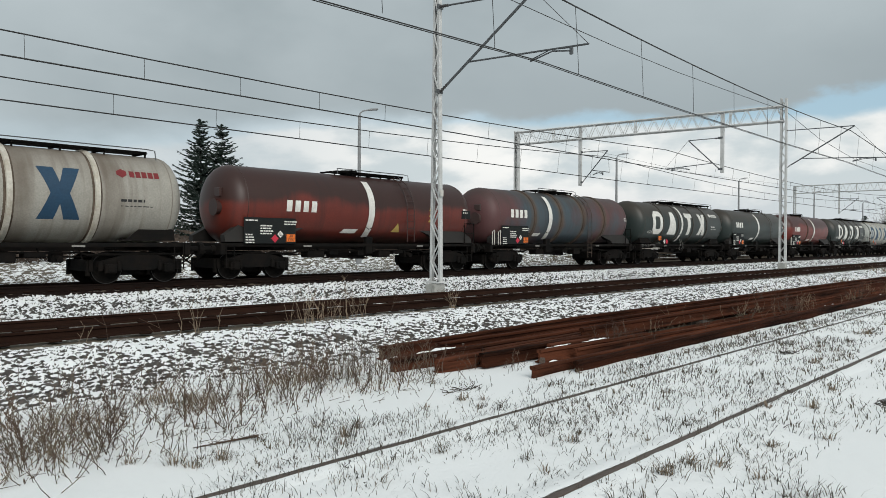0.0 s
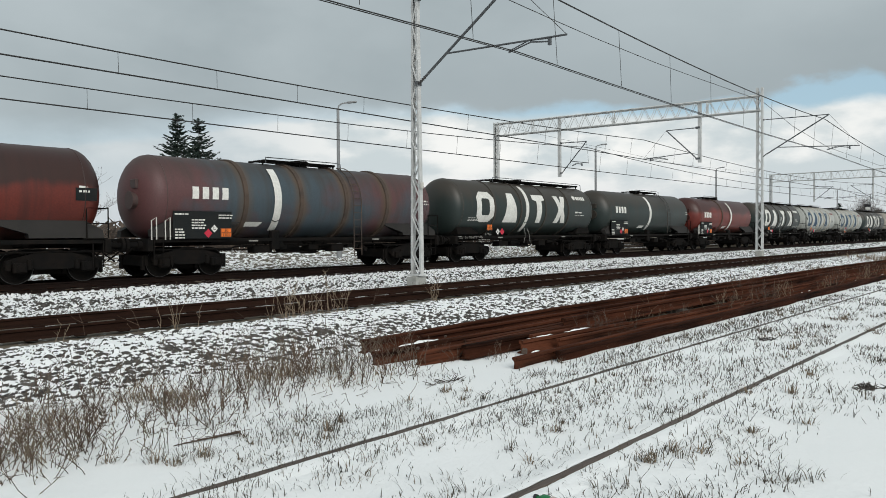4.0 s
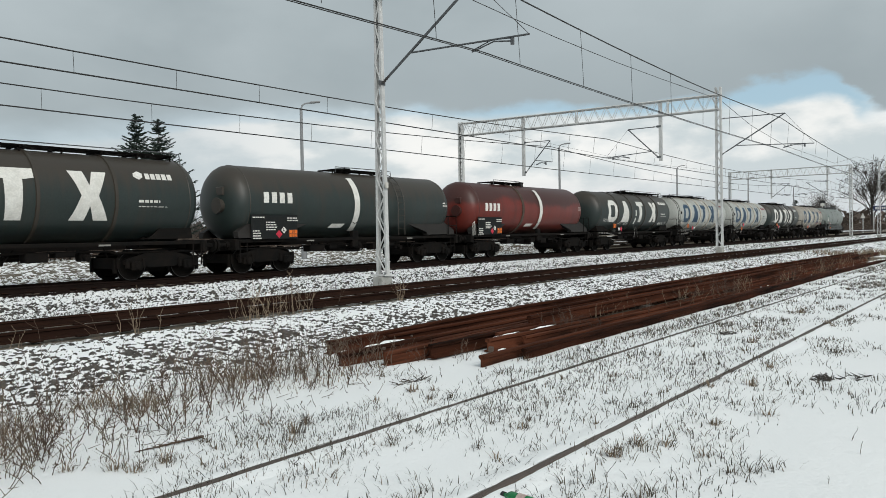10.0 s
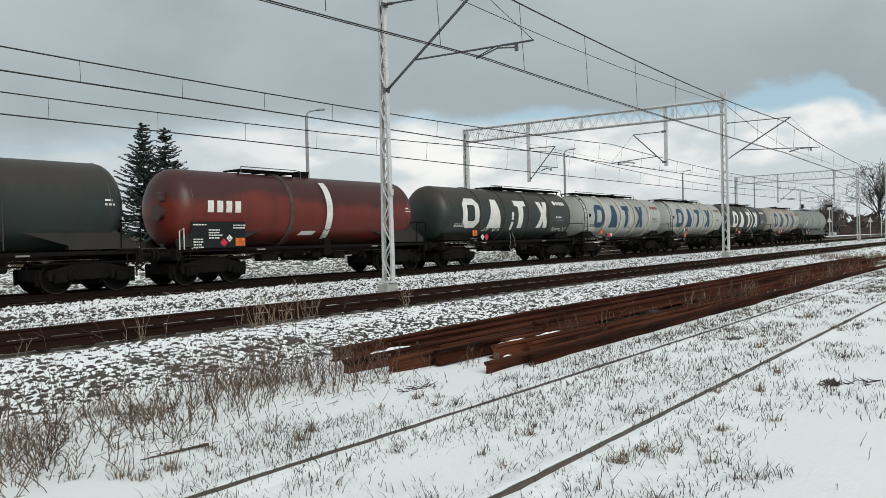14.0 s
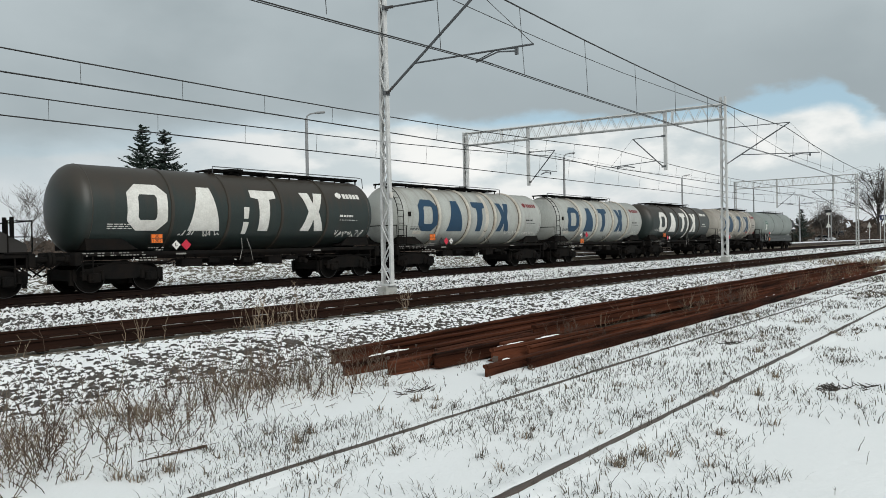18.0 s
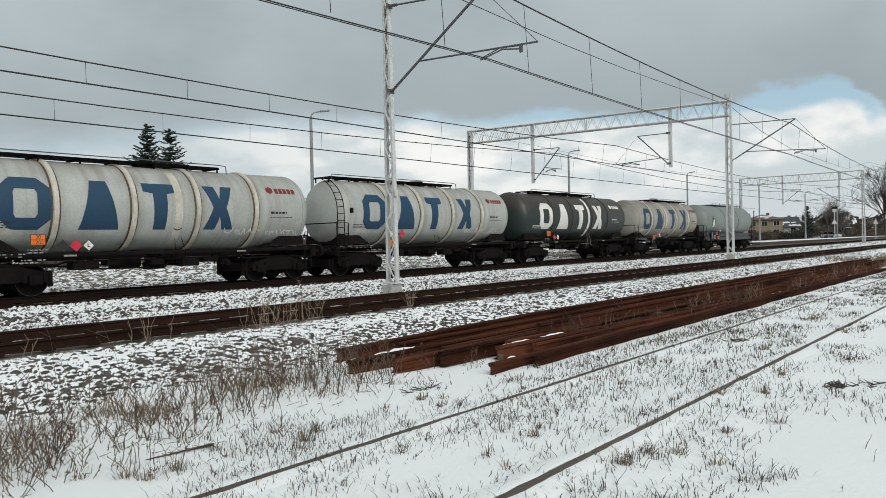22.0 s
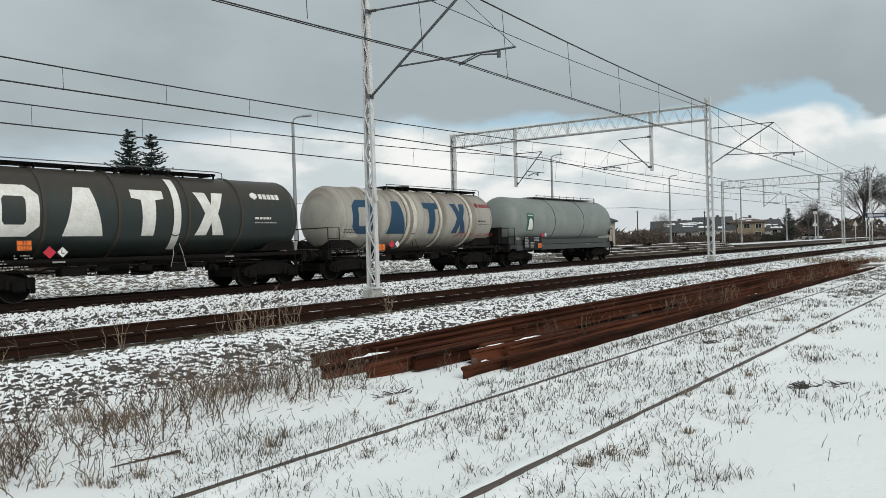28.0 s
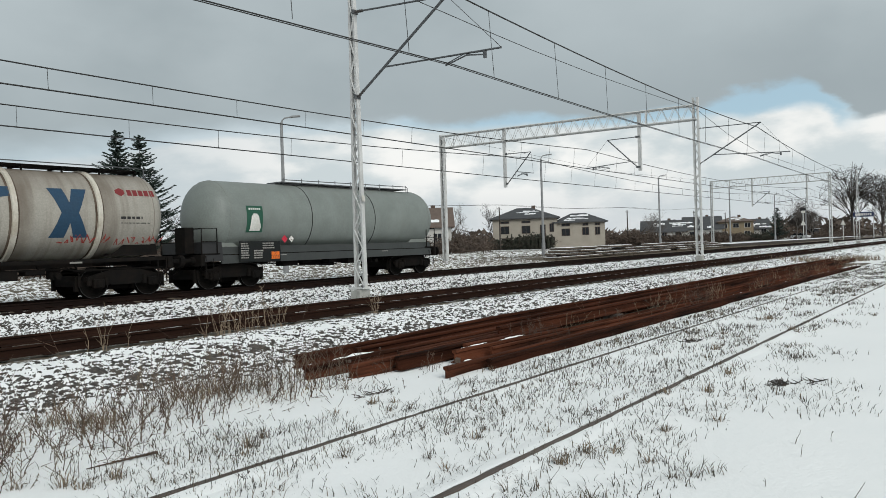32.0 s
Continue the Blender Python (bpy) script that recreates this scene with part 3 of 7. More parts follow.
def build_ground():
    def steps(lo, hi, d, far):
        v = list(np.arange(lo, hi + 1e-6, d))
        a, k = v[-1], d
        while a < far:
            k *= 1.28
            a += k
            v.append(a)
        a, k = v[0], d
        while a > -far:
            k *= 1.28
            a -= k
            v.insert(0, a)
        return v

    xs, ys = steps(-6, 46, 0.22, 2500), steps(-1.5, 34.5, 0.14, 2500)
    verts = [(x, y, ground_z(x, y)) for y in ys for x in xs]
    n = len(xs)
    faces = [(j * n + i, j * n + i + 1, (j + 1) * n + i + 1, (j + 1) * n + i) for j in range(len(ys) - 1) for i in range(n - 1)]
    me = bpy.data.meshes.new("ground")
    me.from_pydata(verts, [], faces)
    me.materials.append(M_GROUND)
    at = me.attributes.new("bare", "FLOAT", "POINT")
    at.data.foreach_set("value", [bareness(x, y) for x, y, _ in verts])
    me.shade_smooth()
    tagged(new("ground", me), "snow-dusted railway ground with dead grass and ballast", "ground", "", "structure")


build_ground()


def build_track(label, ys, z, x0, x1, material, near=None):
    track = tagged(empty("railway_track", pose(0, 0, 0)), label, "railway track", "", "structure")
    for y in ys:
        k = 1.2 if near and y > 20 else 1.0
        tall = [(a, h * k) for a, h in RAIL]
        bm = sweep(bmesh.new(), tall, [(x0, y, z - .149 * k), ((x0 + x1) / 2, y, z - .149 * k), (x1, y, z - .149 * k)])
        part("rail", bm, material, track, "rust-brown steel rail", True)
    if near:
        yc = sum(ys) / 2
        half = 1.25 if yc < 20 else 1.0     # the far sleepers' ends lie buried
        bm = prism(bmesh.new(), [(-half, -.13), (half, -.13), (half - .05, .0), (.05 - half, .0)], -.13, .13)
        me = bpy.data.meshes.new("sleeper")
        bm.to_mesh(me), bm.free()
        me.materials.append(M_SLEEPER)
        clip = bpy.data.meshes.new("rail_clip")
        bm = box(bmesh.new(), -.08, .08, -.14, -.05, 0, .03, bevel=.008)
        box(bm, -.08, .08, .05, .14, 0, .03, bevel=.008)
        bm.to_mesh(clip), bm.free()
        clip.materials.append(M_RUST)
        x = near[0]
        while x < near[1]:
            s = share("sleeper", me, pose(x, yc + random.uniform(-.03, .03), z - .202, 0, 0, random.uniform(-.6, .6)), track)
            for y in ys:
                c = new("rail_clip", clip)
                c.parent, c.matrix_basis = s, pose(0, y - yc, .045)
            x += 0.62
    return track


build_track("rusty near railway track on snowy ballast", NEAR_Y, 0.0, -120, 420, M_RUST, (-6, 62))
build_track("far running line with dark rails on snowy ballast", FAR_Y, FAR_Z, -150, 420, M_RUSTFAR, (4, 62))
build_track("old siding sunk in snow, only rail heads showing", SIDING_Y, SIDING_Z, -40, 130, M_RAILTOP)

# ---- overhead line: masts, portals, cantilevers, wires ----
def lattice(parent, x, y, w0, w1, web, base, top, step=0.55, lace=0.022, lip=.07):
    """A pole of two channels, webs towards the line and away from it, laced on the sides; it narrows from w0 to w1."""
    def off(z):
        return (w0 + (w1 - w0) * (z - base) / (top - base)) / 2

    for s in (-1, 1):
        bm = bmesh.new()
        sec = [(-web / 2, lip), (-web / 2, 0), (web / 2, 0), (web / 2, lip), (web / 2 - .014, lip), (web / 2 - .014, .014), (-web / 2 + .014, .014), (-web / 2 + .014, lip)]
        rows = [[bm.verts.new((x + a, y + s * (off(z) - t), z)) for a, t in sec] for z in (base, top)]
        for i in range(8):
            j = (i + 1) % 8
            bm.faces.new((rows[0][i], rows[0][j], rows[1][j], rows[1][i]))
        bm.faces.new(rows[0]), bm.faces.new(rows[1])
        bmesh.ops.recalc_face_normals(bm, faces=bm.faces)
        part("channel", bm, M_GALV, parent)
    n = int((top - base) / step)
    for sx in (-1, 1):
        pts = []
        for i in range(n + 1):
            z = base + .05 + (top - base - .1) * i / n
            pts.append((x + sx * web / 2, y + (1 if i % 2 else -1) * (off(z) - .03), z))
        part("lacing", polyline(bmesh.new(), pts, lace, 4), M_GALV, parent)


def footing(parent, x, y, top, w=0.44):
    g = ground_z(x, y)
    bm = box(bmesh.new(), x - w / 2, x + w / 2, y - w / 2, y + w / 2, g - .3, top, bevel=.04)
    part("concrete_footing", bm, M_CONC, parent, "snow-capped concrete footing")


def insulator(bm, a, b, r=0.06, n=5):
    a, b = Vector(a), Vector(b)
    for i in range(n):
        p, q = a.lerp(b, (i + .1) / n), a.lerp(b, (i + .75) / n)
        rod(bm, p, q, r, 10, r * .55)
    return bm


def bracket(parent, x, y, z, dirn, reach, wire_z, up=2.0, ext=1.75, top=None):
    """A hinged tube cantilever that carries messenger and contact wire; dirn is -1 towards the siding."""
    root = Vector((x, y + dirn * .18, z))
    tip = Vector((x, y + dirn * (reach + .2), z + up))
    top_root = Vector((x, y + dirn * .18, top or z + up + .02))
    d = (tip - root).normalized()
    e = (tip - top_root).normalized()
    part("inclined_tube", rods([(root + d * .3, tip)], .038, 8), M_TUBE, parent)
    part("top_tube", rods([(top_root + e * .3, tip)], .028, 8), M_TUBE, parent)
    for a, b in ((root, root + d * .32), (top_root, top_root + e * .32)):
        part("insulator", insulator(bmesh.new(), a, b, .05, 4), M_INSUL, parent, "ribbed brown insulator")
    for zz in (z, top_root.z):
        part("hinge", box(bmesh.new(), x - .12, x + .12, root.y - dirn * .12 - .1, root.y + .06, zz - .06, zz + .06), M_TUBE, parent)
    a = root + d * (.27 * (tip - root).length)
    a.z = wire_z + .35
    k = (a.z - root.z) / (tip.z - root.z)
    a.y = root.y + (tip.y - root.y) * k
    b = Vector((x, y + dirn * (reach + ext), wire_z + .14))
    part("registration_tube", rods([(a, b)], .026, 8), M_TUBE, parent)
    part("stay_wire", rods([(tip, b)], .008, 4), M_WIRE, parent)
    c = Vector((x, y + dirn * (reach + ext - .5), wire_z + .16))
    w = Vector((x, y + dirn * (reach + (.1 if ext > 1 else -.9)), wire_z))
    bm = rods([(c, c - Vector((0, 0, .16))), (c - Vector((0, 0, .1)), c.lerp(w, .45) + Vector((0, 0, .06))), (c.lerp(w, .45) + Vector((0, 0, .06)), w)], .021, 6)
    part("steady_arm", bm, M_TUBE, parent)
    k = Vector((0, 0, .07))
    part("steady_stay", rods([(c - Vector((0, 0, .02)), c.lerp(w, .5) + k + Vector((0, 0, .05))), (c.lerp(w, .5) + k + Vector((0, 0, .05)), w + k * .5)], .016, 6), M_TUBE, parent)
    part("drop_bracket", box(bmesh.new(), x - .03, x + .03, c.y - .04, c.y + .04, c.z - .19, c.z - .02), M_TUBE, parent)


def build_mast(x, y, top, foot_z, dirn=-1, reach=3.3, z=5.6, wire_z=5.93, label=""):
    mast = tagged(empty("catenary_mast"), label, "catenary mast", "overhead line masts")
    lattice(mast, x + .04, y, .42, .19, .13, foot_z, top)
    part("base_plate", box(bmesh.new(), x - .2, x + .2, y - .3, y + .3, foot_z - .02, foot_z + .02), M_GALV, mast)
    for sx in (-.16, .16):
        for sy in (-.26, .26):
            part("anchor_bolt", rod(bmesh.new(), (x + sx, y + sy, foot_z), (x + sx, y + sy, foot_z + .09), .02), M_TUBE, mast)
    footing(mast, x, y, foot_z - .02)
    bracket(mast, x, y, z, dirn, reach, wire_z, 2.15, 1.86, 8.07)
    part("number_plate", box(bmesh.new(), x - .06, x + .06, y - .26, y - .235, 2.55, 2.72), M_STEP, mast)
    return mast


build_mast(15.12, MAST_Y, 9.6, 0.03, label="galvanised lattice catenary mast on a concrete footing")
build_mast(107.5, 15.0, 9.4, 0.1, label="galvanised lattice catenary mast beyond the portal")
build_mast(-46.0, 15.0, 9.4, 0.1, label="galvanised lattice catenary mast")


def build_portal(x, y0, y1, z0, z1, feet, hangers, label, arm_at=None, skew=0.0, heads=(.05, .05)):
    """Two lattice legs and a truss beam between them; skew turns it about the near leg."""
    portal = tagged(empty("catenary_portal"), label, "catenary portal", "overhead line portals")
    for y, f, up in zip((y0, y1), feet, heads):
        lattice(portal, x, y, .42, .38, .26, f, z1 + up, .5, .026, .11)
        footing(portal, x, y, f + .02)
    for dx in (-.17, .17):
        for z in (z0, z1):
            part("truss_chord", rod(bmesh.new(), (x + dx, y0, z), (x + dx, y1, z), .06, 4), M_GALV, portal)
    n = 2 * round((y1 - y0) / .86)
    for dx in (-.17, .17):
        pts = [(x + dx, y0 + (y1 - y0) * i / n, z1 if i % 2 else z0) for i in range(n + 1)]
        part("truss_lacing", polyline(bmesh.new(), pts, .034, 4), M_GALV, portal)
    for k in (1 / 6, 3 / 6, 5 / 6):     # frames between the two faces of the truss
        y = y0 + (y1 - y0) * k
        part("cross_brace", rods([((x - .17, y, z0), (x - .17, y, z1)), ((x + .17, y, z0), (x + .17, y, z1)), ((x - .17, y, z0), (x + .17, y, z1))], .03, 4), M_GALV, portal)
    for y, zb, dirn, reach, up in hangers:
        bm = bmesh.new()
        box(bm, x - .10, x + .10, y - .10, y + .10, zb - .25, z1 + .08)
        part("hanger_post", bm, M_GALV, portal)
        bracket(portal, x, y, zb, dirn, reach, 5.98, up, .35 if dirn < 0 else 1.75)
    if arm_at is not None:
        bracket(portal, x, y0, arm_at, -1, 3.55, 5.95, 2.2)
    portal.matrix_basis = pose(x, y0, 0, 0, 0, skew) @ pose(-x, -y0, 0)
    return portal


build_portal(45.6, 15.1, 33.7, 8.6, 9.5, (0.07, -0.30), ((28.47, 5.52, -1, 1.87, 2.12), (18.67, 5.93, 1, 1.94, 1.95)), "galvanised lattice portal spanning the running lines", 5.8, 6.8, (.48, .12))
build_portal(116, 19.6, 36.3, 8.85, 9.95, (0.05, 0.1), ((30.2, 5.9, -1, 2.3, 1.9), (22.6, 5.9, 1, 2.6, 1.9)), "distant lattice portal spanning the lines")


def catenary(name_label, y, spans, contact_z, hang, stag=0.25, drop=3.4, dip=0.0):
    """Messenger, contact wire and droppers over a list of support places (x, system height)."""
    line = tagged(empty("overhead_wire"), name_label, "overhead wire", "overhead wires")
    ms, cs, k = [], [], 1
    for (xa, ha), (xb, hb) in zip(spans, spans[1:]):
        n = 12
        for i in range(n + 1):
            u = i / n
            x = xa + (xb - xa) * u
            yy = y + stag * k * (1 - 2 * u)
            sag = hang * ((xb - xa) / 60) ** 2 * 4 * u * (1 - u)
            zm = contact_z + ha + (hb - ha) * u - sag
            if i < n or xb == spans[-1][0]:
                ms.append((x, yy * .3 + y * .7, zm))
                cs.append((x, yy, contact_z - dip * ((xb - xa) / 60) ** 2 * 4 * u * (1 - u)))
        m = max(2, round((xb - xa) / drop))
        for i in range(m):
            u = (i + .5) / m
            x = xa + (xb - xa) * u
            yy = y + stag * k * (1 - 2 * u)
            sag = hang * ((xb - xa) / 60) ** 2 * 4 * u * (1 - u)
            drop_wire = polyline(bmesh.new(), [(x, yy, contact_z - .03), (x, yy, contact_z + .08), (x, yy * .3 + y * .7, contact_z + ha + (hb - ha) * u - sag)], .008, 4)
            part("dropper", drop_wire, M_WIRE, line)
        k = -k
    part("messenger_wire", polyline(bmesh.new(), ms, .023, 5), M_WIRE, line)
    part("contact_wire", polyline(bmesh.new(), cs, .025 if not dip else .0155, 5), M_WIRE, line)
    if dip:
        part("contact_wire", polyline(bmesh.new(), [(x, q + .09, z) for x, q, z in cs], .012, 5), M_WIRE, line)
    return line


catenary("catenary over the near track", 11.42, [(-46, 1.9), (15.12, 1.97), (45.6, 1.77), (107.5, 1.9), (180, 1.9), (250, 1.9)], 5.90, 1.1, .2, 3.7, .36)
catenary("catenary over the running line", 22.6, [(-77, 1.3), (-15.6, 1.25), (45.6, 1.27), (116, 1.7), (186, 1.7), (250, 1.7)], 6.25, .59)
catenary("catenary over the track beside the platform", 27.0, [(-86, 1.6), (-20, 1.6), (45.6, 1.6), (116, 1.7), (186, 1.7), (250, 1.7)], 5.79, .73, .25, 4.2)
gw = tagged(empty("ground_wire"), "thin earth wire strung between mast tops", "overhead wire")
part("strand", polyline(bmesh.new(), [(-46, 15, 9.5), (-30, 15, 8.7), (-15, 14.95, 8.4), (0, 14.9, 8.7), (15.17, 14.9, 9.45), (18.1, 14.9, 9.19), (22.1, 14.92, 9.08), (25.4, 14.92, 9.0), (31, 14.95, 8.97), (36.4, 15, 9.05), (42.2, 15, 9.14), (45.6, 15, 9.2), (52, 15, 8.3), (61, 15, 7.65), (80, 15, 7.5), (92, 15, 9.0), (107.5, 15, 9.4), (140, 15, 8.6), (180, 15, 9.3)], .014, 4), M_WIRE, gw)
gw2 = tagged(empty("ground_wire"), "thin earth wire strung from portal to portal", "overhead wire")
part("strand", polyline(bmesh.new(), [(45.6, 35.5, 9.95), (80, 35.8, 9.2), (116, 36.3, 10.0)], .012, 4), M_WIRE, gw2)

# ---- the tank train ----
TANK_R, TANK_Z = 1.38, 2.59
TRAIN_Y = 23.15


def wrap(bm, polys, r=TANK_R + .006, zc=TANK_Z, side=-1):
    """Flat shapes in (along, round) laid on the shell; round = 0 a little over mid height, metres of arc."""
    for poly in polys:
        fb = bmesh.new()
        vs = [fb.verts.new((x, 0, a)) for x, a in poly]
        fb.faces.new(vs).normal_update()
        bmesh.ops.triangulate(fb, faces=fb.faces)
        lo, hi = min(a for _, a in poly), max(a for _, a in poly)
        a = lo + .1
        while a < hi:
            bmesh.ops.bisect_plane(fb, geom=fb.verts[:] + fb.edges[:] + fb.faces[:], plane_co=(0, 0, a), plane_no=(0, 0, 1))
            a += .1
        new_ = {v: bm.verts.new((v.co.x, side * r * math.cos((v.co.z + .08) / r), zc + r * math.sin((v.co.z + .08) / r))) for v in fb.verts}
        for f in fb.faces:
            bm.faces.new([new_[v] for v in f.verts])
        fb.free()
    for f in bm.faces:
        f.normal_update()
        c = f.calc_center_median()
        if f.normal.y * c.y < 0:
            f.normal_flip()
    return bm


def rect(x0, x1, a0, a1):
    return [(x0, a0), (x1, a0), (x1, a1), (x0, a1)]


def emblem(kind, x, a, w, h):
    """Plain blocks that stand where the owner's big marks stand: ring, wedge, wedge upside down, hourglass."""
    l, r, b, t = x - w / 2, x + w / 2, a - h / 2, a + h / 2
    c, s = w * .24, w * .27
    if kind == 0:
        return [[(l, b + c), (l + c, b), (l + s + .06, b + s), (l + s, b + s + .1), (l + s, t - s - .1), (l + s + .06, t - s), (l + c, t), (l, t - c)],
                [(r, b + c), (r, t - c), (r - c, t), (r - s - .06, t - s), (r - s, t - s - .1), (r - s, b + s + .1), (r - s - .06, b + s), (r - c, b)],
                [(l + c, t), (l + s + .06, t - s), (r - s - .06, t - s), (r - c, t)], [(l + c, b), (r - c, b), (r - s - .06, b + s), (l + s + .06, b + s)]]
    if kind == 1:
        return [[(l, b), (r, b), (x + w * .20, t), (x - w * .20, t)]]
    if kind == 2:
        return [[(x - w * .19, b), (x + w * .19, b), (x + w * .22, t - .36), (r, t - .3), (r, t), (l, t), (l, t - .3), (x - w * .22, t - .36)]]
    return [[(l, b), (x - w * .12, b), (x, a - h * .2), (x + w * .12, b), (r, b), (x + w * .22, a), (r, t), (x + w * .12, t), (x, a + h * .2), (x - w * .12, t), (l, t), (x - w * .22, a)]]


def text_bars(x, a, w, rows, h=.05, gap=.09, seed=0):
    """Small unreadable writing as short bars."""
    rnd = random.Random(seed)
    out = []
    for i in range(rows):
        cx, end = x, x + w * rnd.uniform(.7, 1)
        while cx < end:
            k = rnd.uniform(.06, .2)
            out.append(rect(cx, min(cx + k, end), a - i * gap, a - i * gap + h))
            cx += k + .04
    return out


def squiggle(x, a, w, h, seed, th=.03):
    """A sprayed scrawl of uneven, crossing strokes."""
    rnd = random.Random(seed)
    out, cx = [], x
    while cx < x + w:
        k = rnd.uniform(.10, .2)
        up, dn = a + h * rnd.uniform(.2, .5), a - h * rnd.uniform(.2, .5)
        pts = [(cx, rnd.choice((up, dn))), (cx + k * rnd.uniform(.2, .6), rnd.uniform(dn, up)), (cx + k * rnd.uniform(.6, 1.1), rnd.choice((up, dn))), (cx + k * rnd.uniform(.1, .7), rnd.uniform(dn, up))]
        for (x0, a0), (x1, a1) in zip(pts, pts[1:]):
            d = Vector((x1 - x0, a1 - a0))
            if d.length > .02:
                d = d.normalized() * th * rnd.uniform(.4, .8)
                out.append([(x0 - d.y, a0 + d.x), (x0 + d.y, a0 - d.x), (x1 + d.y, a1 - d.x), (x1 - d.y, a1 + d.x)])
        cx += k * rnd.uniform(.8, 1.3)
    return out


def plate_text(words, x, y, z, size, parent, material):
    cu = bpy.data.curves.new("digits", "FONT")
    cu.body, cu.size, cu.align_x, cu.align_y = words, size, "CENTER", "CENTER"
    ob = new("digits_tmp", cu)
    me = bpy.data.meshes.new_from_object(ob)
    bpy.data.objects.remove(ob)
    me.materials.append(material)
    me.name = "plate_digits"
    d = share("plate_digits", me, pose(x, y, z, 90, 0, 0), parent)
    return d


def hazard_plate(parent, x, y, z):
    """Orange plate with its black frame and the two numbers."""
    p = part("hazard_plate", box(bmesh.new(), x - .20, x + .20, y, y + .012, z - .15, z + .15), M_ORANGE, parent, "orange hazard plate with black numbers")
    bm = bmesh.new()
    for q in ((x - .20, x + .20, z + .135, z + .15), (x - .20, x + .20, z - .15, z - .135), (x - .20, x + .20, z - .007, z + .007), (x - .20, x - .185, z - .135, z + .135), (x + .185, x + .20, z - .135, z + .135)):
        box(bm, q[0], q[1], y - .004, y + .002, q[2], q[3])
    part("plate_border", bm, M_BLACK, p)
    plate_text("30", x, y - .005, z + .07, .15, p, M_BLACK)
    plate_text("1202", x, y - .005, z - .075, .15, p, M_BLACK)


def diamond(parent, x, y, z, r, material, label):
    def plate(r, y, thick):
        bm = bmesh.new()
        f = bm.faces.new([bm.verts.new((x + r * cx, y, z + r * cz)) for cx, cz in ((0, -1), (1, 0), (0, 1), (-1, 0))])
        g = bmesh.ops.extrude_face_region(bm, geom=[f])
        bmesh.ops.translate(bm, vec=(0, -thick, 0), verts=[v for v in g["geom"] if isinstance(v, bmesh.types.BMVert)])
        bmesh.ops.recalc_face_normals(bm, faces=bm.faces)
        return bm

    if material is not M_LWHITE:
        part("placard", plate(r, y, .008), material, parent, label)
        return
    p = part("placard", plate(r, y, .008), M_BLACK, parent, label)
    part("face", plate(r * .84, y - .010, .004), M_LWHITE, p, "white face inside a black border")
    bm = box(bmesh.new(), x - .035, x - .01, y - .018, y - .015, z - .02, z + .07)
    part("pictogram", box(bm, x - .035, x + .045, y - .018, y - .015, z - .045, z - .02), M_BLACK, p)


def tank_profile(x0, x1, r=TANK_R, dish=.42):
    prof = []
    for i in range(9):
        u = math.pi / 2 * i / 8
        prof.append((x0 + dish * (1 - math.sin(u)), r * math.cos(u)))
    prof = prof[::-1]
    return prof + [(x0 + x1 - x, rr) for x, rr in prof[::-1]]


def build_wheelset():
    bm = bmesh.new()
    for s in (-1, 1):
        y = s * .75
        prof = [(-.055 * s, 0), (-.055 * s, .10), (-.012 * s, .14), (-.012 * s, .36), (-.05 * s, .39), (-.065 * s, .455), (.045 * s, .46), (.05 * s, .495), (.075 * s, .49), (.07 * s, .39), (.03 * s, .36), (.03 * s, .14), (.07 * s, .10), (.07 * s, 0)]
        tmp = bmesh.new()
        lathe_x(tmp, [(a, r) for a, r in prof], 28)
        bmesh.ops.transform(tmp, matrix=Matrix.Translation((0, y, 0)) @ Matrix.Rotation(-math.pi / 2, 4, "Z"), verts=tmp.verts)
        me = bpy.data.meshes.new("tmp")
        tmp.to_mesh(me), tmp.free()
        bm.from_mesh(me)
        bpy.data.meshes.remove(me)
    rod(bm, (0, -1.0, 0), (0, 1.0, 0), .08, 12)
    for s in (-1, 1):     # polished edge of the tyre
        n = 32
        a = [bm.verts.new((.440 * math.cos(2 * math.pi * i / n), s * .818, .440 * math.sin(2 * math.pi * i / n))) for i in range(n)]
        b = [bm.verts.new((.456 * math.cos(2 * math.pi * i / n), s * .820, .456 * math.sin(2 * math.pi * i / n))) for i in range(n)]
        for i in range(n):
            bm.faces.new((a[i], a[(i + 1) % n], b[(i + 1) % n], b[i])).material_index = 1
    me = bpy.data.meshes.new("wheelset")
    bm.to_mesh(me), bm.free()
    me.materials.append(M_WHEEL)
    me.materials.append(M_TREAD)
    me.shade_smooth()
    me.set_sharp_from_angle(angle=radians(30))
    return me


WHEELSET = build_wheelset()


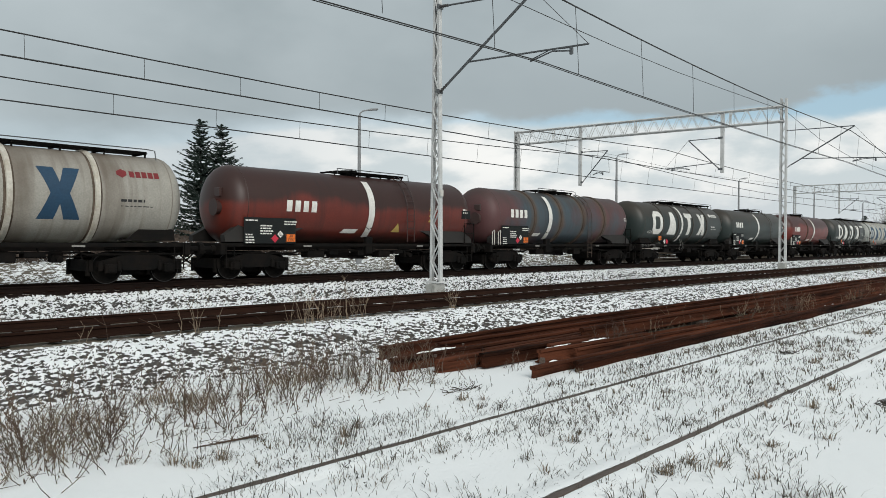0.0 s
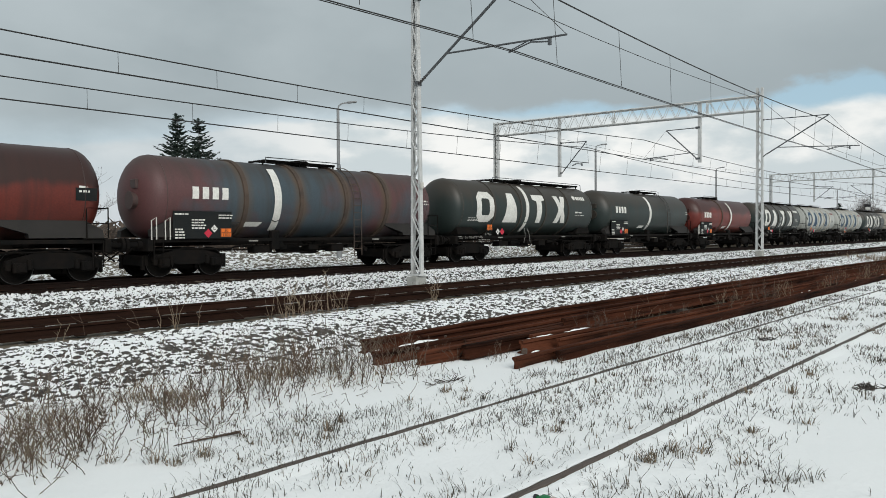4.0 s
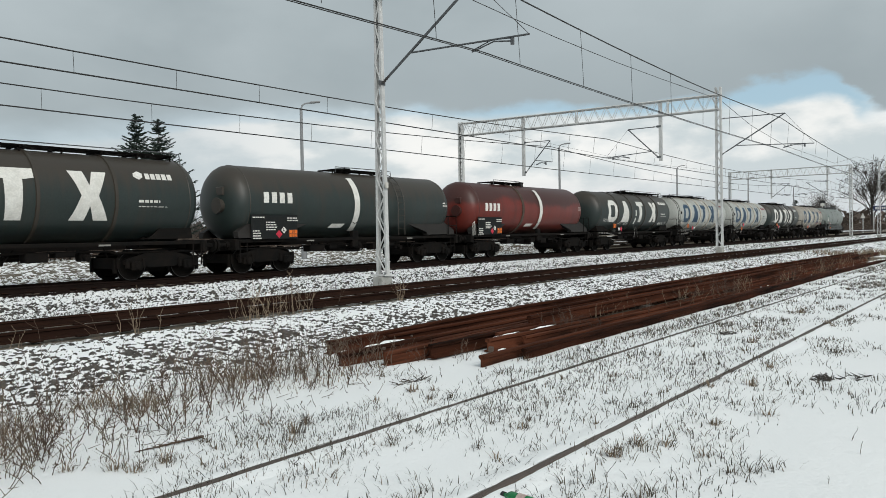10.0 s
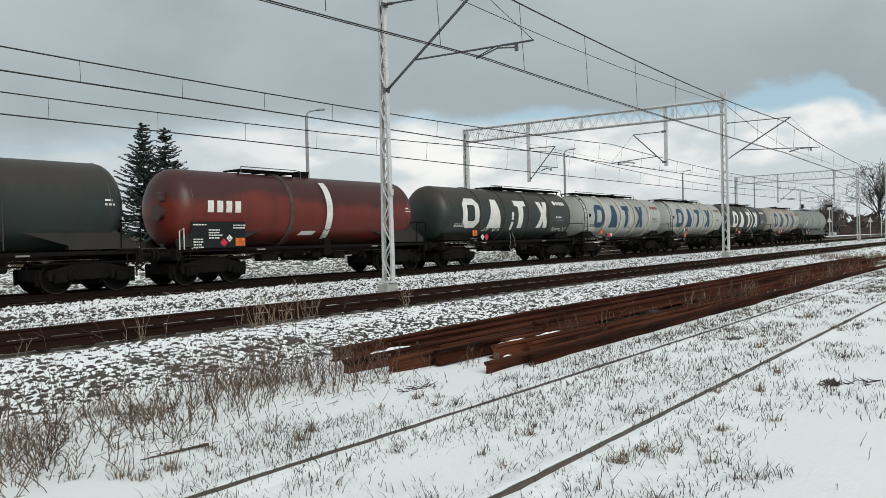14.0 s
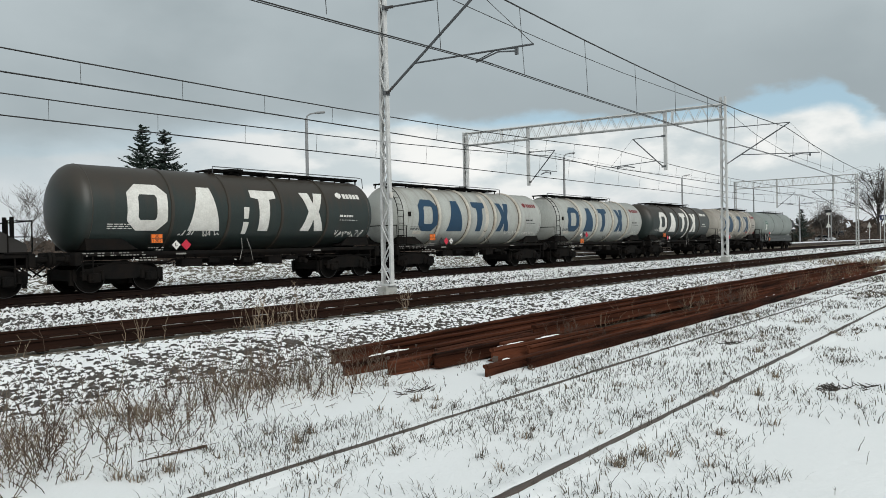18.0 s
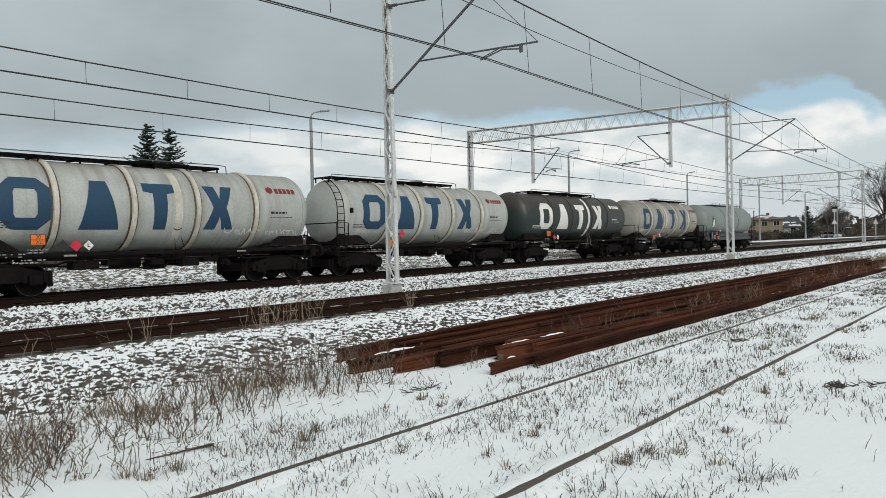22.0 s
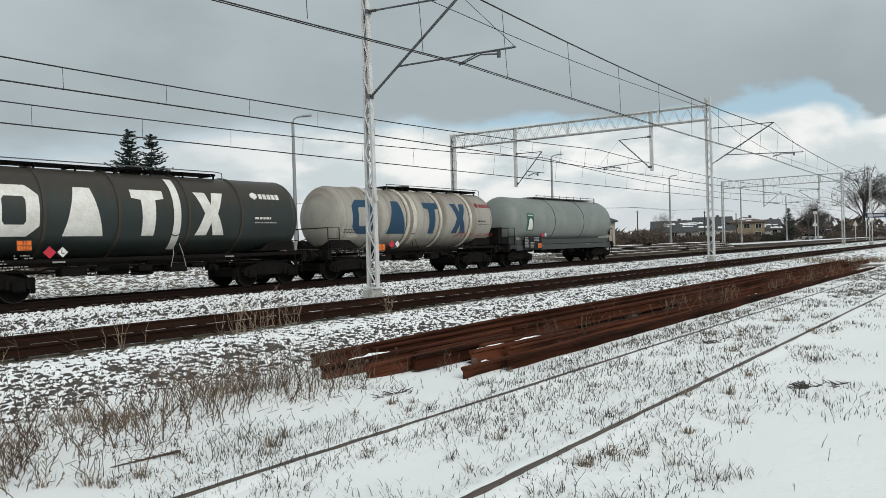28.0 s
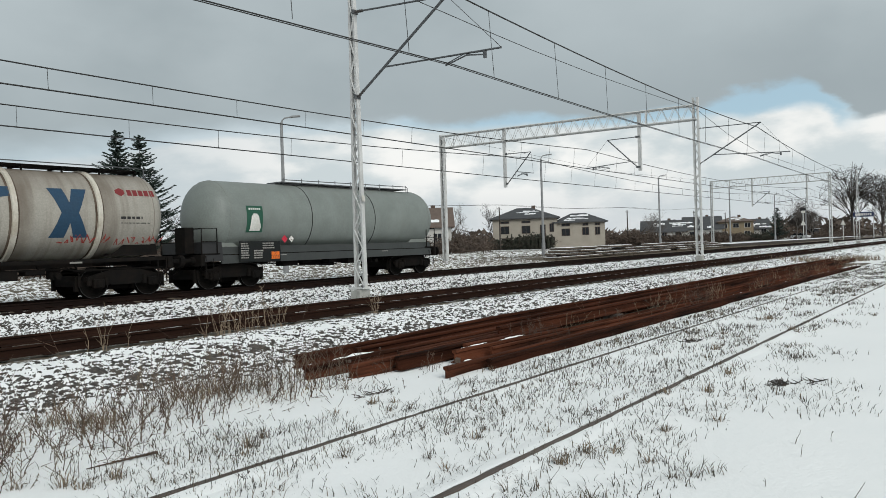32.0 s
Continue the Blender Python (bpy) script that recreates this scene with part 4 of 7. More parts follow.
def build_bogie(parent, x):
    """Cast three-piece-like bogie: two side frames, bolster, springs, axle boxes and two wheelsets."""
    bogie = empty("bogie", pose(x, 0, 0))
    bogie.parent = parent
    for s in (-1, 1):
        bm = bmesh.new()
        y0, y1 = (.93, 1.05) if s > 0 else (-1.05, -.93)
        prof = [(-1.25, .52), (-1.22, .66), (-.95, .74), (-.5, .86), (.5, .86), (.95, .74), (1.22, .66), (1.25, .52), (1.0, .46), (.82, .60), (.45, .40), (-.45, .40), (-.82, .60), (-1.0, .46)]
        a = [bm.verts.new((px, y0, pz)) for px, pz in prof]
        b = [bm.verts.new((px, y1, pz)) for px, pz in prof]
        for i in range(len(prof)):
            j = (i + 1) % len(prof)
            bm.faces.new((a[i], a[j], b[j], b[i]))
        bm.faces.new(a), bm.faces.new(b[::-1])
        bmesh.ops.recalc_face_normals(bm, faces=bm.faces)
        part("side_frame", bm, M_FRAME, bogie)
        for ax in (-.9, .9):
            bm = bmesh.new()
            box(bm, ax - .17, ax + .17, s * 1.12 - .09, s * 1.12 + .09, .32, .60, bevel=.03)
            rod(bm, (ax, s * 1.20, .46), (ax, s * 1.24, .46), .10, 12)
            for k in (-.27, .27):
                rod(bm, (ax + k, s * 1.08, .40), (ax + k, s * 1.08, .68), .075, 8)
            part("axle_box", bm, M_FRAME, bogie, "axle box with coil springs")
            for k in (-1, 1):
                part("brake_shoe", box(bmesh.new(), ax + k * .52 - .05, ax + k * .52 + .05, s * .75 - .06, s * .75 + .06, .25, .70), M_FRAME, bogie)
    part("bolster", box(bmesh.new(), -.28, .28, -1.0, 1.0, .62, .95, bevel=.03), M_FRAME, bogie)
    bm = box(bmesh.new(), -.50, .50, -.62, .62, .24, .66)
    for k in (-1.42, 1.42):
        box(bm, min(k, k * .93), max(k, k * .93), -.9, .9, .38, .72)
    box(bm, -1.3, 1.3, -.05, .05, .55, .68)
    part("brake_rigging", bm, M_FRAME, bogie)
    for ax in (-.9, .9):
        w = share("wheelset", WHEELSET, pose(ax, 0, .46), bogie, "solid steel wheels on an axle")
        WHEELS.append((w, ax))
    return bogie


WHEELS = []


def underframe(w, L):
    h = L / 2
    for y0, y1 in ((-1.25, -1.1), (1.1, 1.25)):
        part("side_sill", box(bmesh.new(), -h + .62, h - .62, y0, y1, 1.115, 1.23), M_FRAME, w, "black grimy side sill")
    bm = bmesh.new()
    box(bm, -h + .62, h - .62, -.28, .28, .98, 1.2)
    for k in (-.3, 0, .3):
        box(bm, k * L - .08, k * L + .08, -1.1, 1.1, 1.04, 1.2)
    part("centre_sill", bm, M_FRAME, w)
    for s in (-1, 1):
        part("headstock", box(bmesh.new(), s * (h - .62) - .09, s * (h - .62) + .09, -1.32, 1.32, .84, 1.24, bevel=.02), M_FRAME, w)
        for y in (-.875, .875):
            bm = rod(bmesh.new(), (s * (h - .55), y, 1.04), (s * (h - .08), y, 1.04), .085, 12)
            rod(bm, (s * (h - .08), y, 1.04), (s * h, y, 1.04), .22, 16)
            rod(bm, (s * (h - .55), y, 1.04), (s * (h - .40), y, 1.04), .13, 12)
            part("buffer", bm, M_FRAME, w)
        part("coupling", polyline(bmesh.new(), [(s * (h - .5), 0, 1.02), (s * (h - .25), 0, .92), (s * h, .02, .78), (s * (h + .02), .02, .95)], .035, 6), M_FRAME, w)
        for y in (-.35, .35):
            pts = [(s * (h - .52), y, .95)] + [(s * (h - .5 + .5 * math.sin(math.pi * i / 7)), y, .95 - .42 * math.sin(math.pi * i / 7) ** .8) for i in range(1, 7)] + [(s * (h - .05), y, .9)]
            part("brake_hose", polyline(bmesh.new(), pts, .028, 5), M_FRAME, w)
        bm = bmesh.new()
        polyline(bm, [(s * (h - .75), -1.28, 1.2), (s * (h - .75), -1.28, .42), (s * (h - 1.05), -1.28, .42), (s * (h - 1.05), -1.28, 1.1)], .022, 5)
        rod(bm, (s * (h - .75), -1.28, .72), (s * (h - 1.05), -1.28, .72), .022, 5)
        part("corner_step", bm, M_FRAME, w)
    # brake gear slung under the middle
    bm = bmesh.new()
    rod(bm, (-1.4, -.55, .84), (-.5, -.55, .84), .17, 12)
    rod(bm, (.6, .2, .84), (1.5, .2, .84), .14, 12)
    box(bm, -.3, .3, -.7, -.4, .62, .86)
    polyline(bm, [(-2.2, -.9, 1.05), (-1.9, -.9, .70), (.2, -.9, .68), (.5, -.9, 1.05)], .026, 5)
    rod(bm, (-L * .3, 0, .80), (L * .3, 0, .80), .024, 5)
    for k in (-2.6, -.1, 1.9, 3.0):
        rod(bm, (k, -.95, 1.08), (k + .12, -.95, .74), .022, 5)
    part("brake_gear", bm, M_FRAME, w)
    for x, x2, z in ((-2.75, -2.0, .70), (-1.75, -1.35, .80), (.75, 1.35, .68), (1.55, 2.1, .82), (-.35, .1, .76)):
        part("equipment_box", box(bmesh.new(), x, x2, -1.08, -.62, z, .96, bevel=.02), M_FRAME, w)
    part("brake_pipe", polyline(bmesh.new(), [(-h + .7, -1.0, .88), (-h + 3.6, -1.0, .88), (-h + 3.8, -1.0, .95), (h - 3.8, -1.0, .95), (h - 3.6, -1.0, .88), (h - .7, -1.0, .88)], .035, 5), M_FRAME, w)
    part("outlet_valve", rod(box(bmesh.new(), 2.3, 2.6, -.95, -.6, .66, 1.0, bevel=.03), (2.45, -1.15, .74), (2.45, -.9, .8), .09, 10), M_FRAME, w)
    for x in (-2.9, 2.9):
        part("data_strip", cube(x - .18, x + .18, -1.262, -1.25, 1.11, 1.16), M_STENCIL, w, "pale lettering strip on the sill")


def saddles(w, L, material):
    """Cradles between tank and frame, sloping in along the wagon."""
    for s in (-1, 1):
        bm = bmesh.new()
        x = s * (L / 2 - 1.75)
        prof = [(-1.1, 1.3), (1.1, 1.3), (1.0, 1.66), (.8, 1.58), (.5, 1.44), (0, 1.38), (-.5, 1.44), (-.8, 1.58), (-1.0, 1.66)]
        prism(bm, prof, x - .8, x + .8)
        for v in bm.verts:
            if (v.co.x - x) * s < 0 and v.co.z > 1.35:
                v.co.x += s * .5
        part("saddle", bm, material, w)


def long_cradle(w, L, material):
    """Deep sloping cradle plates that carry the tank at both ends, on both sides."""
    for e in (-1, 1):
        for s in (-1, 1):
            bm = bmesh.new()
            prof = [(.72, 1.28), (2.75, 1.28), (2.75, 1.40), (3.95, 1.78), (3.95, 1.93), (1.45, 1.93), (.72, 1.50)]
            rows = []
            for deep in (0, .28):
                rows.append([bm.verts.new((e * (L / 2 - a), s * (1.255 - .27 * (z - 1.28) - deep), z)) for a, z in prof])
            n = len(prof)
            for k in range(n):
                bm.faces.new((rows[0][k], rows[0][(k + 1) % n], rows[1][(k + 1) % n], rows[1][k]))
            bm.faces.new(rows[0]), bm.faces.new(rows[1][::-1])
            bmesh.ops.recalc_face_normals(bm, faces=bm.faces)
            part("cradle", bm, material, w, "sloping cradle plate under the tank")


def top_walkway(w, x0, x1):
    bm = bmesh.new()
    z = TANK_Z + TANK_R
    for y in (-.42, -.14, .14, .42):
        box(bm, x0, x1, y - .1, y + .1, z + .10, z + .125)
    n = max(2, int((x1 - x0) / 1.1))
    for i in range(n + 1):
        x = x0 + (x1 - x0) * i / n
        box(bm, x - .03, x + .03, -.5, .5, z + .05, z + .10)
        for y in (-.4, .4):
            box(bm, x - .025, x + .025, y - .02, y + .02, z - .10, z + .06)
    part("top_walkway", bm, M_FRAME, w)
    y = -.55
    part("handrail", polyline(bmesh.new(), [(x0 + .02, y, z - .02), (x0 + .02, y, z + .2), (x1 - .02, y, z + .2), (x1 + .25, y, z + .17), (x1 + .3, y, z - .25)], .018, 6), M_TUBE, w)
    bm = rod(bmesh.new(), (0, 0, z - .06), (0, 0, z + .16), .33, 20)
    rod(bm, (0, 0, z + .16), (0, 0, z + .20), .37, 20)
    part("manhole", bm, M_FRAME, w)


def ladder(w, x, wide=.36, z0=.55, material=None):
    bm = bmesh.new()
    n = 12
    pts = []
    z = z0
    while z < TANK_Z + TANK_R + .05:
        k = (z - TANK_Z) / (TANK_R + .09)
        y = -math.sqrt(max(1 - k * k, 0)) * (TANK_R + .09) if k > 0 else -(TANK_R + .09)
        pts.append((y, z))
        z += .14 if k < .8 else .045
    for s in (-.5, .5):
        polyline(bm, [(x + s * wide, y, zz) for y, zz in pts], .018, 5)
    acc = 0
    for (y0, za), (y1, zb) in zip(pts, pts[1:]):
        acc += math.hypot(y1 - y0, zb - za)
        if acc > .27:
            acc = 0
            rod(bm, (x - wide / 2, y1, zb), (x + wide / 2, y1, zb), .014, 5)
    part("ladder", bm, material or M_FRAME, w)


def end_platform(w, L, s=-1):
    x = s * (L / 2 - .62)
    bm = bmesh.new()
    box(bm, min(x, x - s * .7), max(x, x - s * .7), -1.3, 1.3, 1.24, 1.28)
    part("platform", bm, M_FRAME, w)
    bm = bmesh.new()
    for y in (-1.28, 1.28):
        polyline(bm, [(x + s * .02, y, 1.26), (x + s * .02, y, 2.15), (x - s * .6, y, 2.15), (x - s * .6, y, 1.26)], .022, 6)
        rod(bm, (x + s * .02, y, 1.7), (x - s * .6, y, 1.7), .016, 5)
    rod(bm, (x + s * .02, -1.28, 2.15), (x + s * .02, 1.28, 2.15), .022, 6)
    part("platform_railing", bm, M_FRAME, w)


def hoop(w, x, material, width=.13, depth=.045, label=""):
    r = TANK_R
    if material is M_HOOP:
        width, depth = .17, .055
    if material is M_HOOP:     # dark rings at both edges: the hoop's shadow as colour, with rust
        for e, wd in ((-width / 2 - .03, .035), (width / 2 + .02, .022)):
            part("rust_shade_line", lathe_x(bmesh.new(), [(x + e - wd, r + .001), (x + e, r + .008), (x + e + wd, r + .001)], 48, TANK_Z), M_RUSTSHADE, w, "brown line of rust and painted shadow beside the hoop")
    bm = lathe_x(bmesh.new(), [(x - width / 2, r - .01), (x - width / 2 + .02, r + depth), (x + width / 2 - .02, r + depth), (x + width / 2, r - .01)], 48, TANK_Z)
    part("hoop", bm, material, w, label, True)


def wagon_base(L, tank_mat, label, dish=.62, x_in=.40, left=0.0, right=0.0):
    w = tagged(empty("tank_wagon"), label, "tank wagon", "wagons of the tank train")
    h = L / 2
    bm = lathe_x(bmesh.new(), tank_profile(-h + x_in + left, h - x_in - right, TANK_R, dish), 56, 0)
    tank = part("tank", bm, tank_mat, w, "", True)
    tank.matrix_basis = pose(0, 0, TANK_Z)
    underframe(w, L)
    for s in (-1, 1):
        build_bogie(w, s * (h - 2.05))
    for s in (-1, 1):
        e = s * (h - x_in - dish - .02) + (left if s < 0 else -right)
        bm = lathe_x(bmesh.new(), [(e - .015, TANK_R + .002), (e, TANK_R + .012), (e + .015, TANK_R + .002)], 48, TANK_Z)
        part("end_weld", bm, tank_mat, w)
    return w


def big_letter_wagon(L, tank_mat, mark_mat, label, marks, hoops, stripe=None, ladder_end=False, hoop_mat=None, tag=0, broken=False, stripe_mat=None, plate=(3.05, 1.63), placards=2, deck=(3.2, 1.6), left=0.0, swap=False, dia=(.68, 1.42, (2, 1, 0))):
    w = wagon_base(L, tank_mat, label, left=.25 if ladder_end else left, right=.13)
    if left:
        end_platform(w, L)
    h = L / 2
    dark = mark_mat is M_LBLUE
    saddles(w, L, M_FRAME)
    for i, x in enumerate(marks):
        part("owner_mark", wrap(bmesh.new(), emblem(i, x - h, -.05, (1.34, 1.2, 1.1, 1.15)[i], 1.54)), mark_mat, w, "large plain block mark")
    for x in hoops:
        hoop(w, x - h, hoop_mat or tank_mat)
    if stripe is not None:
        x = stripe - h
        r = TANK_R + .01
        if broken:
            for a0, a1 in ((-.95, -.48), (-.36, .05)):
                part("reflective_stripe", wrap(bmesh.new(), [[(x - .13 + .05, a0), (x + .10, a0), (x + .14, a1), (x - .09, a1)]], r), M_LWHITE, w, "broken white stripe")
        else:
            part("reflective_stripe", wrap(bmesh.new(), [rect(x - .13, x + .13, -1.45, 1.35)], r), stripe_mat or M_LWHITE, w, "scuffed pale stripe round the shell")
            part("stripe_arrow", wrap(bmesh.new(), [[(x - .14, -.80), (x, -.86), (x + .14, -.80), (x + .14, -.76), (x, -.82), (x - .14, -.76)]], r + .005), M_BLACK, w)
    top_walkway(w, -h + deck[0], h - deck[1])
    part("small_logo", wrap(bmesh.new(), [[(10.78 - h, .62), (10.94 - h, .52), (11.08 - h, .62), (11.08 - h, .76), (10.94 - h, .84), (10.78 - h, .74)]] + [rect(11.16 - h + i * .19, 11.31 - h + i * .19, .55, .77) for i in range(5)]), M_LOGO if dark else M_LWHITE, w, "small owner logo as plain blocks")
    part("data_lettering", wrap(bmesh.new(), text_bars(10.85 - h, -.22, .75, 1, .08) + text_bars(10.85 - h, -.36, 1.25, 1, .025, .09, 4)), M_BLACK if dark else M_LWHITE, w)["kind"] = "stuff"
    part("data_lettering", wrap(bmesh.new(), text_bars(1.5 - h, -.62, .85, 3, .03, .07, 6)), M_BLACK if dark else M_LWHITE, w)["kind"] = "stuff"
    bm = bmesh.new()
    rnd = random.Random(int(L * 100))
    for bx, bz, bw, rows in ((.75, 1.27, .3, 2), (1.2, 1.27, .22, 2), (1.6, 1.27, 1.0, 2), (2.3, 1.10, .8, 2), (plate[0] - .25, plate[1] - .22, .5, 2)):
        for i in range(rows):
            x = bx - h
            while x < bx - h + bw:
                k = rnd.uniform(.03, .12)
                if rnd.random() < .75:
                    box(bm, x, x + k, -1.258, -1.250, bz - .05 - i * .075 - .032, bz - .05 - i * .075)
                x += k + .035
    part("sill_lettering", bm, M_STENCIL, w, "unreadable white lettering on the sill")["kind"] = "stuff"
    hazard_plate(w, plate[0] - h, -1.345, plate[1])
    cols = ((M_LWHITE, "white hazard placard with black mark"), (M_DIARED, "red hazard placard"), (M_BLACK, "black hazard placard"))
    for i in range(placards):
        m, lb = cols[(1 - i if swap else i) if placards == 2 else dia[2][i]]
        diamond(w, plate[0] + dia[0] + i * .36 - h, -1.30, dia[1], .18, m, lb)
    if dark:
        part("stencil_frames", wrap(bmesh.new(), [rect(1.75 - h, 2.35 - h, -.98, -.80)]), M_HOOP, w, "faded stencil panel")
    if ladder_end:
        ladder(w, -h + .66)
        end_platform(w, L)
        part("end_box", box(bmesh.new(), -h + 1.25, -h + 1.4, -TANK_R - .04, -TANK_R + .05, 2.55, 2.75), M_FRAME, w)
    bm = bmesh.new()
    x = stripe - h if stripe else 0
    for k in (-.1, .12):
        polyline(bm, [(x + k, -1.22, 1.62), (x + k * 1.6, -1.33, 1.25), (x + k * 2.5, -1.3, .85)], .011, 5)
    part("earth_cables", bm, M_STENCIL if not dark else M_FRAME, w)
    if tag:
        for gx, ga, k in ((9.0 if tag != 3 else 3.9, -.88, 0), (10.75, -.95, 5)):
            part("graffiti", wrap(bmesh.new(), squiggle(gx - h, ga, 1.5, .34, tag + k, .026)), M_LWHITE if tag < 4 else M_LRED, w, "scrawled graffiti tag")["kind"] = "stuff"
    return w


def small_letter_wagon(L, tank_mat, label, mark_x, stripe_x, panel_x, lad_x, rails=False, deck=(-2.2, 1.4), hoops=(), board=True, mark_a=0.0, right=0.1, left=0.0):
    w = wagon_base(L, tank_mat, label, .75, .40, left, right)
    h = L / 2
    long_cradle(w, L, M_CRADLE)
    c = mark_x - h
    part("owner_mark", wrap(bmesh.new(), [[(c - .68 + i * .36, mark_a - .20), (c - .45 + i * .36, mark_a - .20), (c - .42 + i * .36, mark_a + .20), (c - .65 + i * .36, mark_a + .20)] for i in range(4)]), M_LWHITE, w, "small white block mark")
    for x in hoops:
        hoop(w, x - h, M_BROWN, .19, .055)
    r = TANK_R + .012
    part("reflective_stripe", wrap(bmesh.new(), [rect(stripe_x - h - .15, stripe_x - h + .15, -1.35, 1.2)], r + (.03 if hoops else 0)), M_LWHITE, w, "white vertical stripe")
    part("stripe_arrow", wrap(bmesh.new(), [[(stripe_x - h - .16, -.86), (stripe_x - h, -.94), (stripe_x - h + .16, -.86), (stripe_x - h + .16, -.82), (stripe_x - h, -.90), (stripe_x - h - .16, -.82)]], r + .036), M_BLACK, w)
    part("strap_bracket", box(box(bmesh.new(), stripe_x - h - .17, stripe_x - h + .17, -1.24, -1.05, .82, 1.5, bevel=.02), stripe_x - h + .2, stripe_x - h + .34, -1.2, -1.1, .9, 1.25), M_FRAME, w, "black bracket under the stripe")
    if board:
        p = part("data_board", box(bmesh.new(), panel_x - h - 1.05, panel_x - h + 1.05, -1.36, -1.31, 1.22, 2.12, bevel=.02), M_BOARD, w, "dark data board with white lettering")
        bm = bmesh.new()
        rnd = random.Random(int(panel_x * 10))
        for bx, bz, bw, rows in ((-1.0, 2.04, .45, 1), (-1.0, 1.55, .28, 4), (-.42, 1.86, .42, 4), (.55, 2.02, .45, 2)):
            for i in range(rows):
                x = panel_x - h + bx
                while x < panel_x - h + bx + bw:
                    k = rnd.uniform(.05, .12)
                    box(bm, x, x + k, -1.368, -1.36, bz - i * .09 - .045, bz - i * .09)
                    x += k + .025
        part("board_lettering", bm, M_LWHITE, p, "unreadable white lettering")["kind"] = "stuff"
        hazard_plate(w, panel_x - h + .82, -1.375, 1.42)
        diamond(w, panel_x - h + .38, -1.362, 1.55, .15, M_LWHITE, "white flammable placard")
        diamond(w, panel_x - h + .16, -1.362, 1.40, .15, M_DIARED, "red placard")
    top_walkway(w, deck[0], deck[1])
    if lad_x:
        ladder(w, lad_x - h, .40, .5 if hoops else 1.3, M_BROWN if hoops else tank_mat)
    bm = wrap(bmesh.new(), text_bars(L - 1.35 - right - h, .05, .32, 2, .06, .13, 8))
    part("data_lettering", bm, M_LWHITE, w)["kind"] = "stuff"
    part("rating_panel", wrap(bmesh.new(), [[(stripe_x - h - 1.35, -1.14), (stripe_x - h - .62, -1.14), (stripe_x - h - .5, -.93), (stripe_x - h - 1.22, -.93)]], r), M_LWHITE, w, "white slanted data panel")
    if rails:
        bm = bmesh.new()
        for x in (-h + .75, -h + 1.2):
            polyline(bm, [(x - .10, -1.33, 1.2), (x - .10, -1.33, 1.8), (x + .06, -1.33, 1.9), (x + .06, -1.33, 1.2)], .02, 6)
        part("grab_rails", bm, M_STEP, w, "white grab rails beside the end")
    end_platform(w, L, 1)
    bm = bmesh.new()
    for y in (-.3, .25):
        box(bm, h - .80, h - .72, y - .06, y + .06, 1.2, 2.3)
    part("end_posts", bm, M_FRAME, w)
    bm = bmesh.new()
    e = -h + .40 + left
    rod(bm, (e - .04, -.50, 2.45), (e + .22, -.50, 2.45), .25, 20)
    rod(bm, (e - .07, -.50, 2.45), (e - .04, -.50, 2.45), .29, 20)
    part("end_manhole", bm, tank_mat, w)
    part("end_plate", box(bmesh.new(), e + .05, e + .16, -.72, -.32, 2.82, 3.12, bevel=.02), tank_mat, w)
    return w


